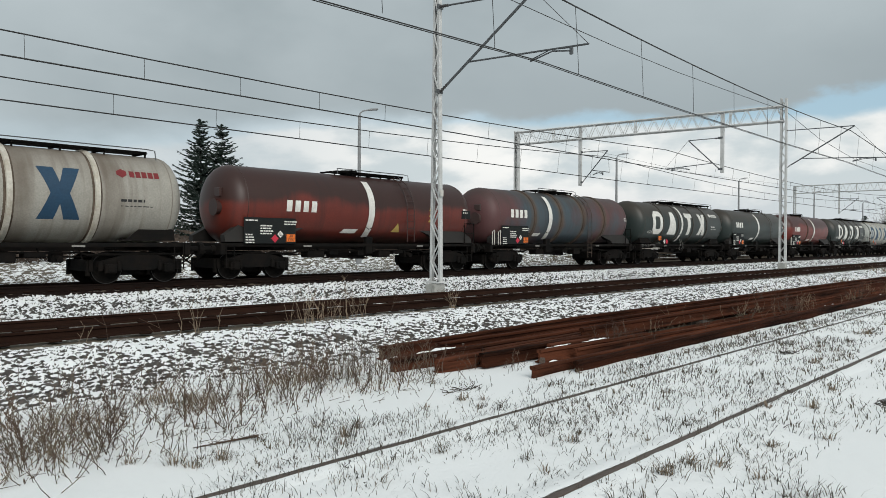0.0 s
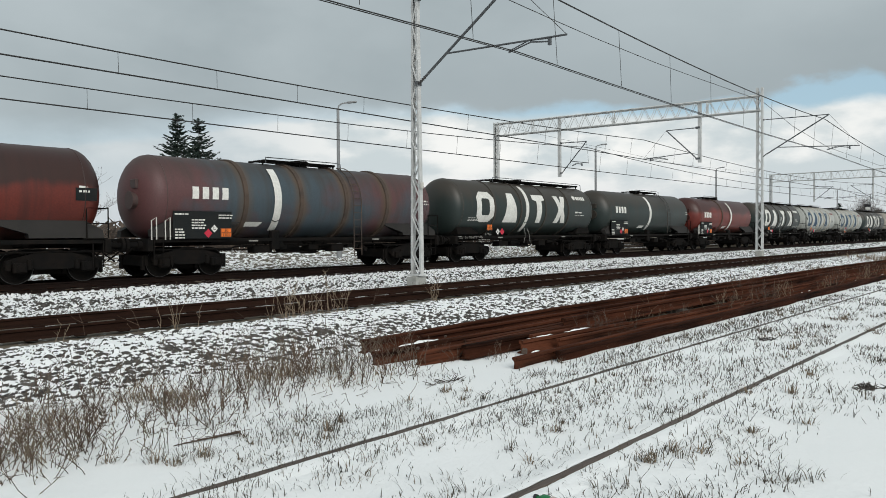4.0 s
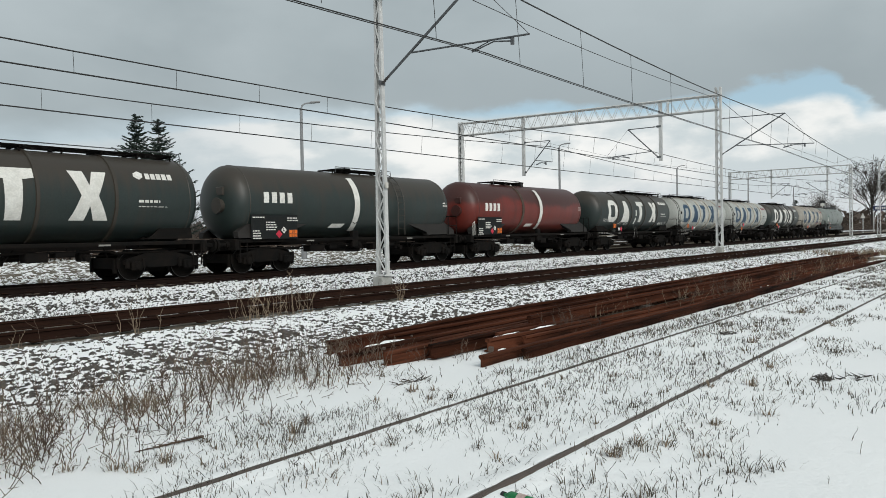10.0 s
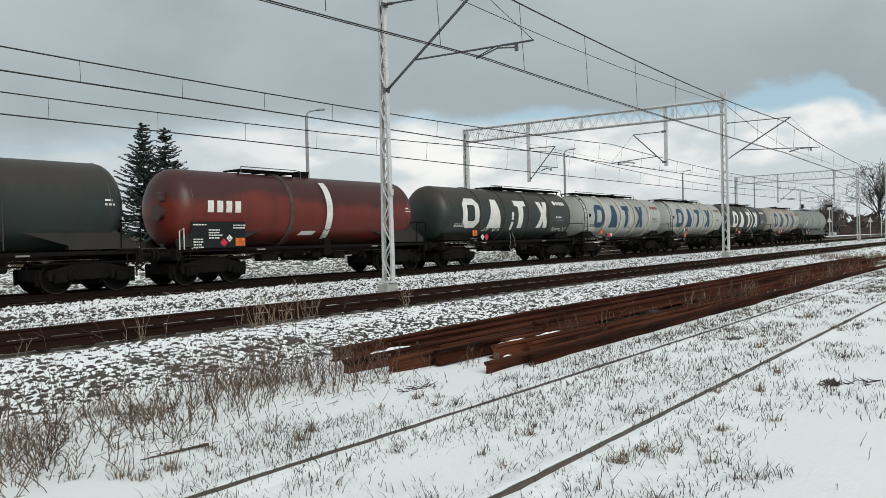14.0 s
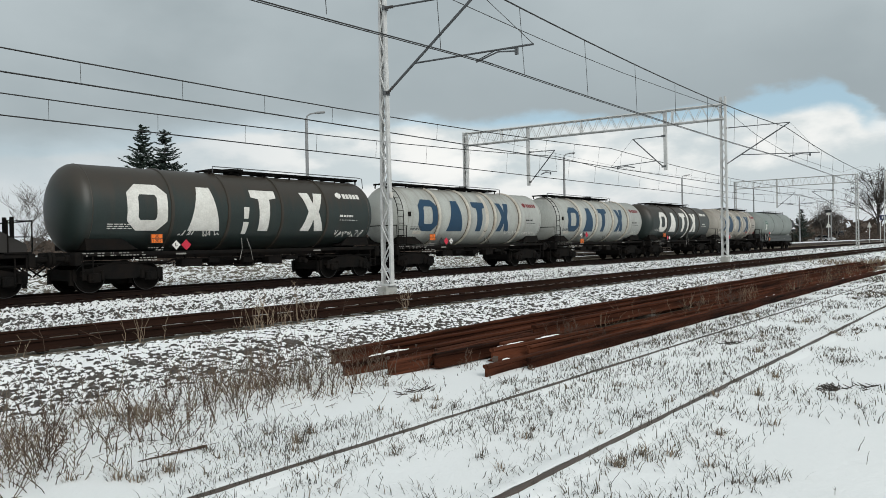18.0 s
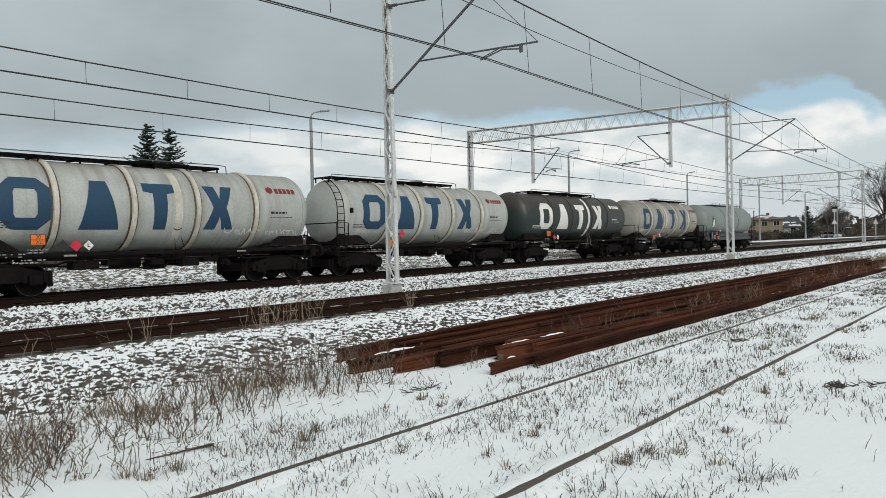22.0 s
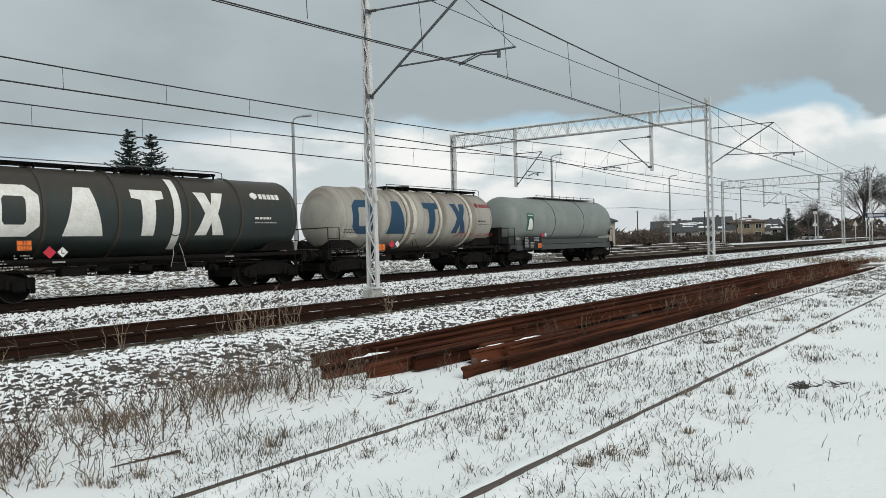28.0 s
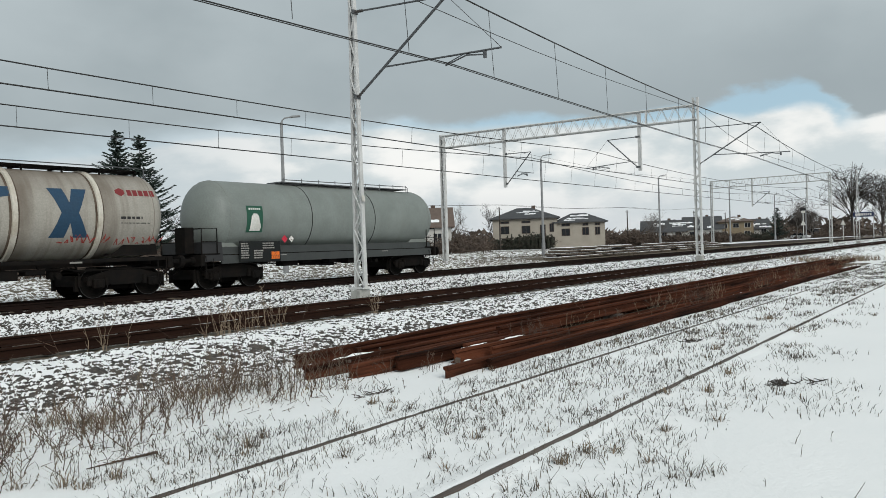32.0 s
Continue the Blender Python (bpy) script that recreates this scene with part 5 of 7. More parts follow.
def silo_wagon(L, label):
    w = wagon_base(L, M_GREY, label, .75, .35, .65)
    h = L / 2
    saddles(w, L, M_GREY)
    for x in (5.62, 9.26):
        hoop(w, x - h, M_FRAME, .05, .015, "dark seam band")
    bm = bmesh.new()
    prism(bm, [(-1.3, .90), (-1.22, .90), (-1.10, 1.46), (-1.20, 1.50)], -h + 1.4, h - .9)
    part("side_skirt", bm, mat("dark_grey_skirt", (0.036, 0.040, 0.039), None, .6, 0, 2, .5, .05), w, "dark grey longitudinal skirt")
    bm = bmesh.new()
    prism(bm, [(-1.30, 1.0), (1.30, 1.0), (1.22, 1.68), (-1.22, 1.68)], -h + .62, -h + 1.45)
    part("end_housing", bm, M_BLACK, w, "black end housing")
    p = part("data_board", box(bmesh.new(), 2.08 - h, 3.95 - h, -1.40, -1.34, .92, 1.68, bevel=.02), M_BOARD, w, "dark data board with white lettering")
    bm = bmesh.new()
    rnd = random.Random(5)
    for bx, bz, bw, rows in ((2.14, 1.62, .3, 7), (2.7, 1.35, .35, 4), (3.1, 1.62, .5, 3)):
        for i in range(rows):
            x = bx - h
            while x < bx - h + bw:
                k = rnd.uniform(.04, .1)
                box(bm, x, x + k, -1.408, -1.40, bz - i * .085 - .05, bz - i * .085)
                x += k + .02
    part("board_lettering", bm, M_STENCIL, p)["kind"] = "stuff"
    hazard_plate(w, 3.68 - h, -1.415, 1.14)
    s = part("poster", wrap(bmesh.new(), [rect(2.45 - h, 3.18 - h, -.68, .32)], TANK_R + .008), M_SIGN, w, "green poster with a white blot")
    part("blot", wrap(bmesh.new(), [[(2.6 - h, -.62), (3.06 - h, -.62), (3.1 - h, -.45), (3.02 - h, -.25), (2.99 - h, -.08), (2.9 - h, .03), (2.74 - h, .03), (2.66 - h, -.08), (2.63 - h, -.3)]], TANK_R + .014), M_LWHITE, s)
    part("heading_bars", wrap(bmesh.new(), [rect(2.55 - h + i * .09, 2.61 - h + i * .09, .17, .24) for i in range(6)], TANK_R + .014), M_LWHITE, s)
    diamond(w, 4.25 - h, -1.27, 1.75, .15, M_DIARED, "red placard")
    diamond(w, 4.58 - h, -1.27, 1.75, .15, M_LWHITE, "white placard")
    z = TANK_Z + TANK_R
    bm = bmesh.new()
    box(bm, -2.2, h - 1.6, -.45, .45, z + .05, z + .09)
    for i in range(9):
        x = -2.1 + i * (h + .4) / 8
        rod(bm, (x, -.5, z - .1), (x, -.5, z + .24), .016, 5)
    polyline(bm, [(-2.2, -.5, z + .16), (h - 1.75, -.5, z + .2), (h - 1.6, -.5, z + .15), (h - 1.6, -.5, z - .2)], .018, 5)
    part("top_walkway", bm, M_TUBE, w, "long roof walkway with a rail")
    for s_ in (-1, 1):
        end_platform(w, L, s_)
    part("end_tank", box(bmesh.new(), -h + .2, -h + .55, -.9, -.3, 1.3, 2.2), M_FRAME, w)
    return w


WAGONS = []   # (thing, place of its middle along the train at the start)


def train():
    def put(w, a, b):
        WAGONS.append((w, (a + b) / 2))

    put(big_letter_wagon(13.6, M_BEIGE, M_LBLUE, "cream tank wagon with big blue block marks and rust streaks", (2.7, 4.75, 6.9, 9.17), (3.5, 5.7, 7.91, 10.19), 6.1, hoop_mat=M_HOOP, stripe_mat=M_BEIGE), -2.0, 11.6)
    red = small_letter_wagon(13.9, M_RED, "oxide red tank wagon, sooty on top, with one white stripe", 3.73, 7.05, 2.42, 9.1, deck=(-1.0, 2.6), mark_a=-.1, left=.36)
    for cx, ca, k in ((8.55, -.85, .24), (10.35, .02, .085), (10.35, -.22, .085), (10.35, -.46, .085)):
        part("warning_triangle", wrap(bmesh.new(), [[(cx - 6.95 - k, ca - k * .8), (cx - 6.95 + k, ca - k * .8), (cx - 6.95, ca + k)]], TANK_R + .012), M_YELLOW, red, "faded yellow warning triangle")
    part("stencil_box", wrap(bmesh.new(), [rect(12.35 - 6.95, 12.95 - 6.95, -.32, .05)], TANK_R + .006), M_BOARD, red, "small black panel")
    put(red, 11.6, 25.5)
    put(small_letter_wagon(14.5, M_PATCH, "tank wagon with faded red and blue-grey paint and ladder", 2.68, 5.3, 2.4, 9.0, True, (-1.9, 1.4), (4.0, 6.35, 8.5, 10.7), mark_a=.05, right=.25), 25.55, 40.05)
    put(big_letter_wagon(13.8, M_GREEN, M_LWHITE, "dark green tank wagon with big white block marks", (2.72, 4.8, 7.28, 9.35), (3.45, 5.65, 7.9, 10.15), 6.2, deck=(4.3, 1.3)), 40.1, 53.9)
    put(small_letter_wagon(13.8, M_GREEN, "dark green tank wagon with one white stripe", 2.42, 6.45, 2.25, 9.05, deck=(-.9, 2.2), hoops=(), mark_a=.08, right=.38), 53.95, 67.75)
    put(small_letter_wagon(13.6, M_BRIGHTRED, "bright red tank wagon with one white stripe", 2.36, 7.1, 2.13, None, True, (-3.2, -.7), (5.25,), mark_a=-.03, right=.7), 67.8, 81.4)
    put(big_letter_wagon(13.65, M_GREEN, M_LWHITE, "dark green tank wagon with white block marks and graffiti", (2.76, 4.8, 7.2, 9.49), (3.6, 5.72, 8.0, 10.2), 6.4, broken=True, tag=3, deck=(5.6, 1.0)), 81.42, 95.07)
    put(big_letter_wagon(13.5, M_WHITE, M_LBLUE, "cream white tank wagon with blue block marks and end ladder", (2.64, 4.7, 6.61, 8.75), (3.45, 5.75, 7.95, 10.25), 7.25, True, M_HOOP, tag=2, stripe_mat=M_HOOP, plate=(2.95, 1.60), placards=3, deck=(1.0, 4.2)), 95.1, 108.6)
    put(big_letter_wagon(13.5, M_WHITE, M_LBLUE, "clean cream tank wagon with blue block marks and end ladder", (2.67, 4.66, 6.57, 8.92), (3.55, 5.65, 7.9, 10.2), None, True, M_HOOP, tag=1, plate=(3.72, 1.30), placards=3, deck=(1.0, 4.6), dia=(-.05, 1.68, (0, 2, 1))), 108.6, 122.1)
    put(big_letter_wagon(13.8, M_GREEN, M_LWHITE, "dark green tank wagon with white block marks, scuffed stripe", (2.8, 4.73, 6.77, 9.04), (3.6, 5.8, 8.2, 10.3), 7.76, deck=(2.5, 4.0), swap=True), 122.1, 135.9)
    put(big_letter_wagon(13.15, M_BEIGE, M_LBLUE, "stained cream tank wagon with blue block marks and red scrawl", (2.6, 4.7, 7.15, 9.3), (3.27, 5.44, 7.79, 10.2), 5.92, hoop_mat=M_HOOP, stripe_mat=M_HOOP, tag=6, plate=(3.67, 1.30), left=.56, swap=True, deck=(4.9, 1.3)), 135.95, 149.1)
    put(silo_wagon(14.1, "grey-green powder wagon with a green poster"), 149.1, 163.2)


train()

# ---- the near ground: stacked rails, ballast, grass, weeds ----
class Soup:
    """Verts and faces gathered fast for things nobody could count."""

    def __init__(self):
        self.v, self.f = [], []

    def seg(self, a, b, r0, r1, sides=3):
        a, b = Vector(a), Vector(b)
        d = (b - a)
        if d.length < 1e-5:
            return
        d.normalize()
        u = d.orthogonal().normalized()
        w = d.cross(u)
        n = len(self.v)
        for p, r in ((a, r0), (b, r1)):
            for i in range(sides):
                c, s = math.cos(2 * math.pi * i / sides), math.sin(2 * math.pi * i / sides)
                self.v.append(p + u * (r * c) + w * (r * s))
        for i in range(sides):
            j = (i + 1) % sides
            self.f.append((n + i, n + j, n + sides + j, n + sides + i))

    def blade(self, p, lean, h, w):
        n = len(self.v)
        p = Vector(p)
        side = Vector((-lean[1], lean[0], 0))
        if side.length < 1e-4:
            side = Vector((1, 0, 0))
        side = side.normalized() * w
        mid, tip = p + Vector((lean[0] * .35, lean[1] * .35, h * .6)), p + Vector((lean[0], lean[1], h))
        self.v += [p - side, p + side, mid - side * .7, mid + side * .7, tip]
        self.f += [(n, n + 1, n + 3, n + 2), (n + 2, n + 3, n + 4)]

    def tri(self, a, b, c):
        n = len(self.v)
        self.v += [Vector(a), Vector(b), Vector(c)]
        self.f.append((n, n + 1, n + 2))

    def mesh(self, name, material):
        me = bpy.data.meshes.new(name)
        me.from_pydata([tuple(p) for p in self.v], [], self.f)
        me.materials.append(material)
        return me

    def thing(self, name, material, label, category, kind="stuff"):
        return tagged(new(name, self.mesh(name, material)), label, category, "", kind)

    def part(self, name, material, parent, label=""):
        ob = new(name, self.mesh(name, material))
        ob.parent = parent
        if label:
            ob["label"] = label
        return ob


def snow_ridge(s, pts, w, h, seed):
    """A low uneven bank of snow along pts, domed across."""
    rows = []
    for i, (x, y, z) in enumerate(pts):
        n = len(s.v)
        k = math.sin(math.pi * (i + .35) / (len(pts) - .3))
        ww = w * k * (1 + .5 * noise.noise(Vector((x * 5, y * 5, seed))))
        hh = h * k * (1 + .6 * noise.noise(Vector((x * 7, y * 7, seed + 3))))
        s.v += [Vector((x, y + ww * a, z + hh * b)) for a, b in ((-1, -.35), (-.8, .45), (-.3, .95), (.3, 1), (.8, .5), (1, -.35))]
        rows.append(n)
    for a, b in zip(rows, rows[1:]):
        for k in range(5):
            s.f.append((a + k, b + k, b + k + 1, a + k + 1))


# across, start, end, foot height at start and middle, lean, size: upright rails and ones on their side
PILE = ((7.22, 6.10, 43.0, -.335, -.275, 0, 1.2), (6.98, 6.95, 42.4, -.335, -.33, 2, 1.16), (6.74, 7.05, 41.6, -.335, -.30, 90, 1.2), (6.46, 5.60, 41.0, -.345, -.335, 3, 1.2), (6.24, 7.00, 40.2, -.34, -.315, -5, 1.12),
        (6.08, 5.95, 9.6, -.350, -.34, -2, 1.2), (5.90, 6.58, 9.05, -.325, -.31, 2, 1.14), (5.98, 8.95, 41.4, -.232, -.222, 0, 1.22), (6.16, 10.2, 40.6, -.232, -.222, 90, 1.2),
        (5.74, 7.75, 10.3, -.30, -.33, -6, 1.1), (5.60, 7.36, 10.2, -.325, -.35, 2, 1.12), (5.41, 7.92, 15.5, -.335, -.36, 5, 1.05), (5.66, 10.6, 24, -.33, -.335, 90, 1.1), (5.40, 15.7, 34, -.34, -.345, 88, 1.1), (5.80, 15, 37, -.35, -.36, 4, 1.1), (5.24, 10.4, 33, -.35, -.355, 90, 1.1), (5.62, 24.3, 36, -.33, -.34, 92, 1.1),
        (5.02, 6.42, 34.6, -.350, -.345, 0, 1.12), (4.86, 7.06, 35.1, -.350, -.345, 1, 1.16))


def build_pile():
    rnd = random.Random(4)
    for y, x0, x1, za, zb, lean, k in PILE:
        sec = [(a * k * .98, h * k) for a, h in RAIL]
        side = abs(lean) > 45
        bend, turn = rnd.uniform(-.02, .02), radians(lean + rnd.uniform(-1.5, 1.5))
        n = 9
        pts = []
        for i in range(n):
            u = i / (n - 1)
            x = x0 + (x1 - x0) * u
            z = za + (zb - za) * min(1, (x - x0) / 3.0) + (.045 if side else 0) + rnd.uniform(0, .006)
            if u > .7 and x1 > 33:
                z -= .06 * (u - .7) / .3
            pts.append((x, y + bend * math.sin(math.pi * u), z))
        ob = finish(sweep(bmesh.new(), sec, pts, turn), "stacked_rail", M_RUST2, None, "", True)
        ob.data.set_sharp_from_angle(angle=radians(28))
        how = "lying on its side in a stack" if side else "lying in a stack on snow"
        tagged(ob, "rusty second-hand rail " + how, "rail", "stacked old rails")
    for x in (9.6, 13, 18, 23, 28, 33, 38):     # cross timbers that lift the back rows
        bm = box(bmesh.new(), x - .11, x + .11, 5.85, 6.3, -.40, -.235, bevel=.015)
        tagged(finish(bm, "packing_timber", M_BARK), "weathered timber under the rail stack", "timber", "timbers under the rail stack")
    s = Soup()
    snow_ridge(s, [(5.95 + i * .11, 6.72 + .012 * i + .02 * math.sin(i * 1.7), -.275 + .004 * i) for i in range(12)], .06, .05, 1)
    snow_ridge(s, [(5.75 + i * .1, 6.92, -.325) for i in range(9)], .16, .06, 2)
    for x, y, z, n, w, h in ((7.6, 5.67, -.17, 12, .018, .014), (8.5, 5.67, -.175, 13, .022, .016), (7.0, 5.2, -.26, 5, .035, .05)):
        snow_ridge(s, [(x + i * .055, y + .02 * math.sin(i * 1.3 + x), z) for i in range(n)], w, h, x)
    for _ in range(90):     # crumbs along the gap
        x = 8.5 + 29 * rnd.random()
        y, n, k = rnd.uniform(5.14, 5.34), rnd.randint(3, 7), rnd.uniform(.5, 1.1)
        snow_ridge(s, [(x + i * .045 * k, y + rnd.gauss(0, .012), -.30 + .01 * k) for i in range(n)], .03 * k, .04 * k, x)
    me = s.mesh("stack_snow", M_GROUND)
    me.shade_smooth()
    tagged(new("stack_snow", me), "strips of snow caught between the stacked rails", "snow", "", "stuff")


build_pile()


def build_scrap():
    """Fishplates and blocks lying between the two rows of the stack."""
    rnd = random.Random(17)
    for x, y, a in ((8.6, 5.22, 5), (10.1, 5.2, -8), (11.9, 5.24, 4), (13.6, 5.2, 12), (17.4, 5.25, -4)):
        bm = prism(bmesh.new(), [(-.05, 0), (.05, 0), (.06, .02), (.015, .035), (-.015, .035), (-.06, .02)], -.32, .32)
        ob = finish(bm, "fishplate", M_RUST2)
        ob.matrix_basis = pose(x, y, ground_z(x, y) + .02, 0, rnd.uniform(-4, 4), a)
        tagged(ob, "rusty fishplate lying beside the rails", "fishplate", "fishplates by the rail stack")
    for x, y, z, k in ((5.95, 6.08, -.143, .02), (7.28, 5.50, -.30, .04), (7.05, 6.62, -.17, .016)):
        bm = box(bmesh.new(), -k, k, -k * .8, k * .8, 0, k * 1.5, bevel=k * .15)
        ob = finish(bm, "broken_block", M_BROWN)
        ob.matrix_basis = pose(x, y, z, 4, -6, 25)
        tagged(ob, "pale broken stone resting on rusty rails", "stone", "stones in the rail stack")


build_scrap()


def build_ballast():
    """Beds of broken stone under thin snow: domed lumps, most with a cap of snow, their flanks bare."""
    rng = np.random.default_rng(7)
    jit = rng.random((512, 512, 8))
    stone, field = ([], [], []), ([], [], [])     # places, faces, bareness
    # x from, to, step, y from, to, step, stone spacing, height, share of bare stones, y of the barest strip and its half width
    beds = ((-16, -3, .07, 7.3, 10.40, .05, .125, .05, .9, 8.6, 1.3), (-3, 13, .020, 7.2, 10.42, .016, .112, .048, .97, 8.45, 1.25), (13, 30, .036, 7.6, 10.42, .022, .112, .046, .90, 8.8, 1.9), (30, 56, .08, 7.9, 10.42, .04, .13, .05, .8, 8.8, 1.9),
            (-6, 30, .05, 12.45, 14.1, .032, .12, .035, .66, 13.0, 1.0), (30, 60, .10, 12.45, 14.1, .05, .15, .04, .6, 13.0, 1.0),
            (-16, -2, .08, 15.5, 21.75, .05, .13, .09, 1.4, 17.8, 1.3), (-2, 40, .05, 15.5, 21.75, .032, .13, .10, 1.4, 17.8, 1.3), (40, 75, .11, 15.5, 21.75, .055, .18, .09, 1.15, 18.2, 1.8),
            (60, 200, .22, 12.45, 14.1, .08, .42, .06, .62, 13.0, 1.0), (75, 210, .24, 14.6, 21.75, .09, .5, .10, .8, 19.0, 3.0), (56, 150, .22, 7.4, 10.42, .08, .42, .06, .5, 9.0, 1.9),
            (6, 60, .10, 24.1, 25.9, .06, .17, .08, .5, 25, 1.5), (-4, 48, .09, 25.9, 34, .06, .26, .10, .95, 29, 6), (-8, 80, .2, 33.9, 62, .17, .55, .15, .95, 45, 25), (-3, 20, .05, 10.80, 12.06, .04, .12, .045, .65, 11.4, 1.5), (20, 90, .10, 10.80, 12.06, .05, .15, .06, 1.15, 11.4, 1.5))
    for x0, x1, dx, y0, y1, dy, cell, high, share_, ym, yw in beds:
        xs, ys = np.arange(x0, x1 + dx, dx), np.arange(y0, y1 + 1e-6, dy)
        X, Y = np.meshgrid(xs, ys)
        X[:, 1:-1] += rng.uniform(-.3, .3, X[:, 1:-1].shape) * dx
        Y[1:-1] += rng.uniform(-.3, .3, Y[1:-1].shape) * dy
        ci, cj = np.floor(X / cell).astype(int), np.floor(Y / cell).astype(int)
        cl = np.array([[noise.noise(Vector((x * .55, y * 1.0, 2.0))) + .7 * noise.noise(Vector((x * 1.7, y * 2.6, 4.0))) for x in xs[::4]] for y in ys[::4]])
        cl = np.repeat(np.repeat(cl, 4, 0), 4, 1)[:len(ys), :len(xs)]
        dens = share_ * np.clip(1.2 - .6 * np.abs(Y - ym) / yw, .36 if 17 < ym < 21 else .70, 1) + .6 * cl
        best, bare = np.zeros_like(X), np.clip((dens - .7) * 1.5, 0, .34)
        for a in (-1, 0, 1):
            for b in (-1, 0, 1):
                q = jit[(ci + a) % 512, (cj + b) % 512]
                px, py = (ci + a + .15 + .7 * q[..., 0]) * cell, (cj + b + .15 + .7 * q[..., 1]) * cell
                r = cell * (.34 + .34 * q[..., 2])
                th = q[..., 3] * 3.1416
                ux, uy = X - px, Y - py
                vx, vy = ux * np.cos(th) + uy * np.sin(th), -ux * np.sin(th) + uy * np.cos(th)
                d = np.maximum(np.abs(vx) / r + .35 * np.abs(vy) / r, np.abs(vy) / (r * .8))     # angular outline
                out = q[..., 5] < dens     # this stone stands clear of the snow
                hgt = np.clip(1.02 - d ** 2, 0, 1) * np.where(out, .5 + .5 * q[..., 4], .2)
                cap = np.where(q[..., 6] < .08 + .35 * np.clip(dens - .5, 0, 1), 2.0, .45 + .40 * q[..., 7])     # from here up it is white
                rel = hgt / (.5 + .5 * q[..., 4])
                dark = np.where(out, np.clip((cap - rel) / .16, 0, 1), 0)
                win = hgt > best
                best, bare = np.where(win, hgt, best), np.where(win, dark, bare)
        V, F, D = field if y0 > 25 else stone
        n0 = sum(map(len, V))
        edge = np.clip((Y - y0) / .4, 0, 1) * np.clip((y1 - Y) / .25, 0, 1)
        Z = np.array([[ground_z(x, y) for x in xs[::2]] for y in ys])
        Z = np.repeat(Z, 2, 1)[:, :len(xs)]
        Z = Z - .014 + .022 * edge + best * high * (.15 + .85 * edge)
        n = len(xs)
        V.append(np.stack([X, Y, Z], -1).reshape(-1, 3))
        D.append(((.20 + .68 * bare if y0 > 25 else bare) * np.clip(edge * 3, 0, 1)).ravel())
        k = np.arange(n * (len(ys) - 1)).reshape(len(ys) - 1, n)[:, :-1].ravel()
        F.append(np.stack([k, k + 1, k + n + 1, k + n], -1) + n0)
    for (V, F, D), name, m, label, cat in ((stone, "ballast_stones", M_STONE, "dark broken ballast stones capped with snow", "ballast"), (field, "field_clods", M_GROUND, "tan earth clods and dead turf showing through snow", "turf")):
        me = bpy.data.meshes.new(name)
        me.from_pydata(np.concatenate(V).tolist(), [], np.concatenate(F).tolist())
        me.materials.append(m)
        me.attributes.new("bare", "FLOAT", "POINT").data.foreach_set("value", np.concatenate(D).astype(np.float32))
        me.shade_smooth()
        tagged(new(name, me), label, cat, "", "stuff")


build_ballast()


def build_shaded_edge():
    """Shoulder from the running rail's foot to the snow, its dark colour standing for the rail's shadow."""
    s, row, x = Soup(), None, -30.0
    while x < 110:
        n = len(s.v)
        for k in range(5):
            y = 22.33 - .11 * k
            s.v.append(Vector((x, y, -.277 - .022 * k + .016 * noise.noise(Vector((x * 5, y * 9, 2))) - (.05 if k == 4 else 0))))
        if row is not None:
            s.f += [(row + k, row + k + 1, n + k + 1, n + k) for k in range(4)]
        row = n
        x += .12 + .004 * abs(x)
    s.thing("stained_ballast", M_RUSTFAR, "dark ballast shoulder along the running rail, coloured as the rail's shadow", "ballast")


build_shaded_edge()


def tuft(s, rnd, x, y, n, h, spread, w=.0035):
    z = ground_z(x, y) - .01
    for _ in range(n):
        a, r = rnd.uniform(0, 6.283), rnd.uniform(0, spread)
        hh = h * rnd.uniform(.3, 1.15)
        l = rnd.uniform(.2, 1.7) * hh
        b = a + rnd.gauss(0, .9)
        s.blade((x + r * math.cos(a), y + r * math.sin(a), z), (l * math.cos(b), l * math.sin(b)), hh, w * rnd.uniform(.7, 1.5))


def weed(s, rnd, x, y, h, r=.0035, fork=5, lean=.16, depth=1):
    """A dry stem that kinks, with short side shoots that leave steeply and turn up."""
    def shoot(p, d, length, rad, level):
        n = 6 if level == 0 else 3
        pts = [p]
        for i in range(n):
            d = (d + Vector((rnd.gauss(0, .15), rnd.gauss(0, .15), .03 + .06 * level))).normalized()
            pts.append(pts[-1] + d * length / n)
        for i in range(n):
            s.seg(pts[i], pts[i + 1], rad * (1 - .5 * i / n), rad * (1 - .5 * (i + 1) / n))
        if level < depth:
            for _ in range(fork if level == 0 else max(1, fork // 2)):
                i = rnd.randint(1, n)
                a = rnd.uniform(0, 6.283)
                e = (d * rnd.uniform(.5, 1.3) + Vector((math.cos(a), math.sin(a), rnd.uniform(-.1, .5)))).normalized()
                shoot(pts[i], e, length * rnd.uniform(.10, .34), rad * .72, level + 1)
        if rnd.random() < .5:     # small dry seed head
            o, k = pts[-1], .007
            s.tri(o + Vector((-k, 0, 0)), o + Vector((k, 0, -k)), o + Vector((0, k, k * 1.8)))

    d = Vector((rnd.gauss(0, lean), rnd.gauss(0, lean), 1)).normalized()
    shoot(Vector((x, y, ground_z(x, y) - .02)), d, h, r, 0)


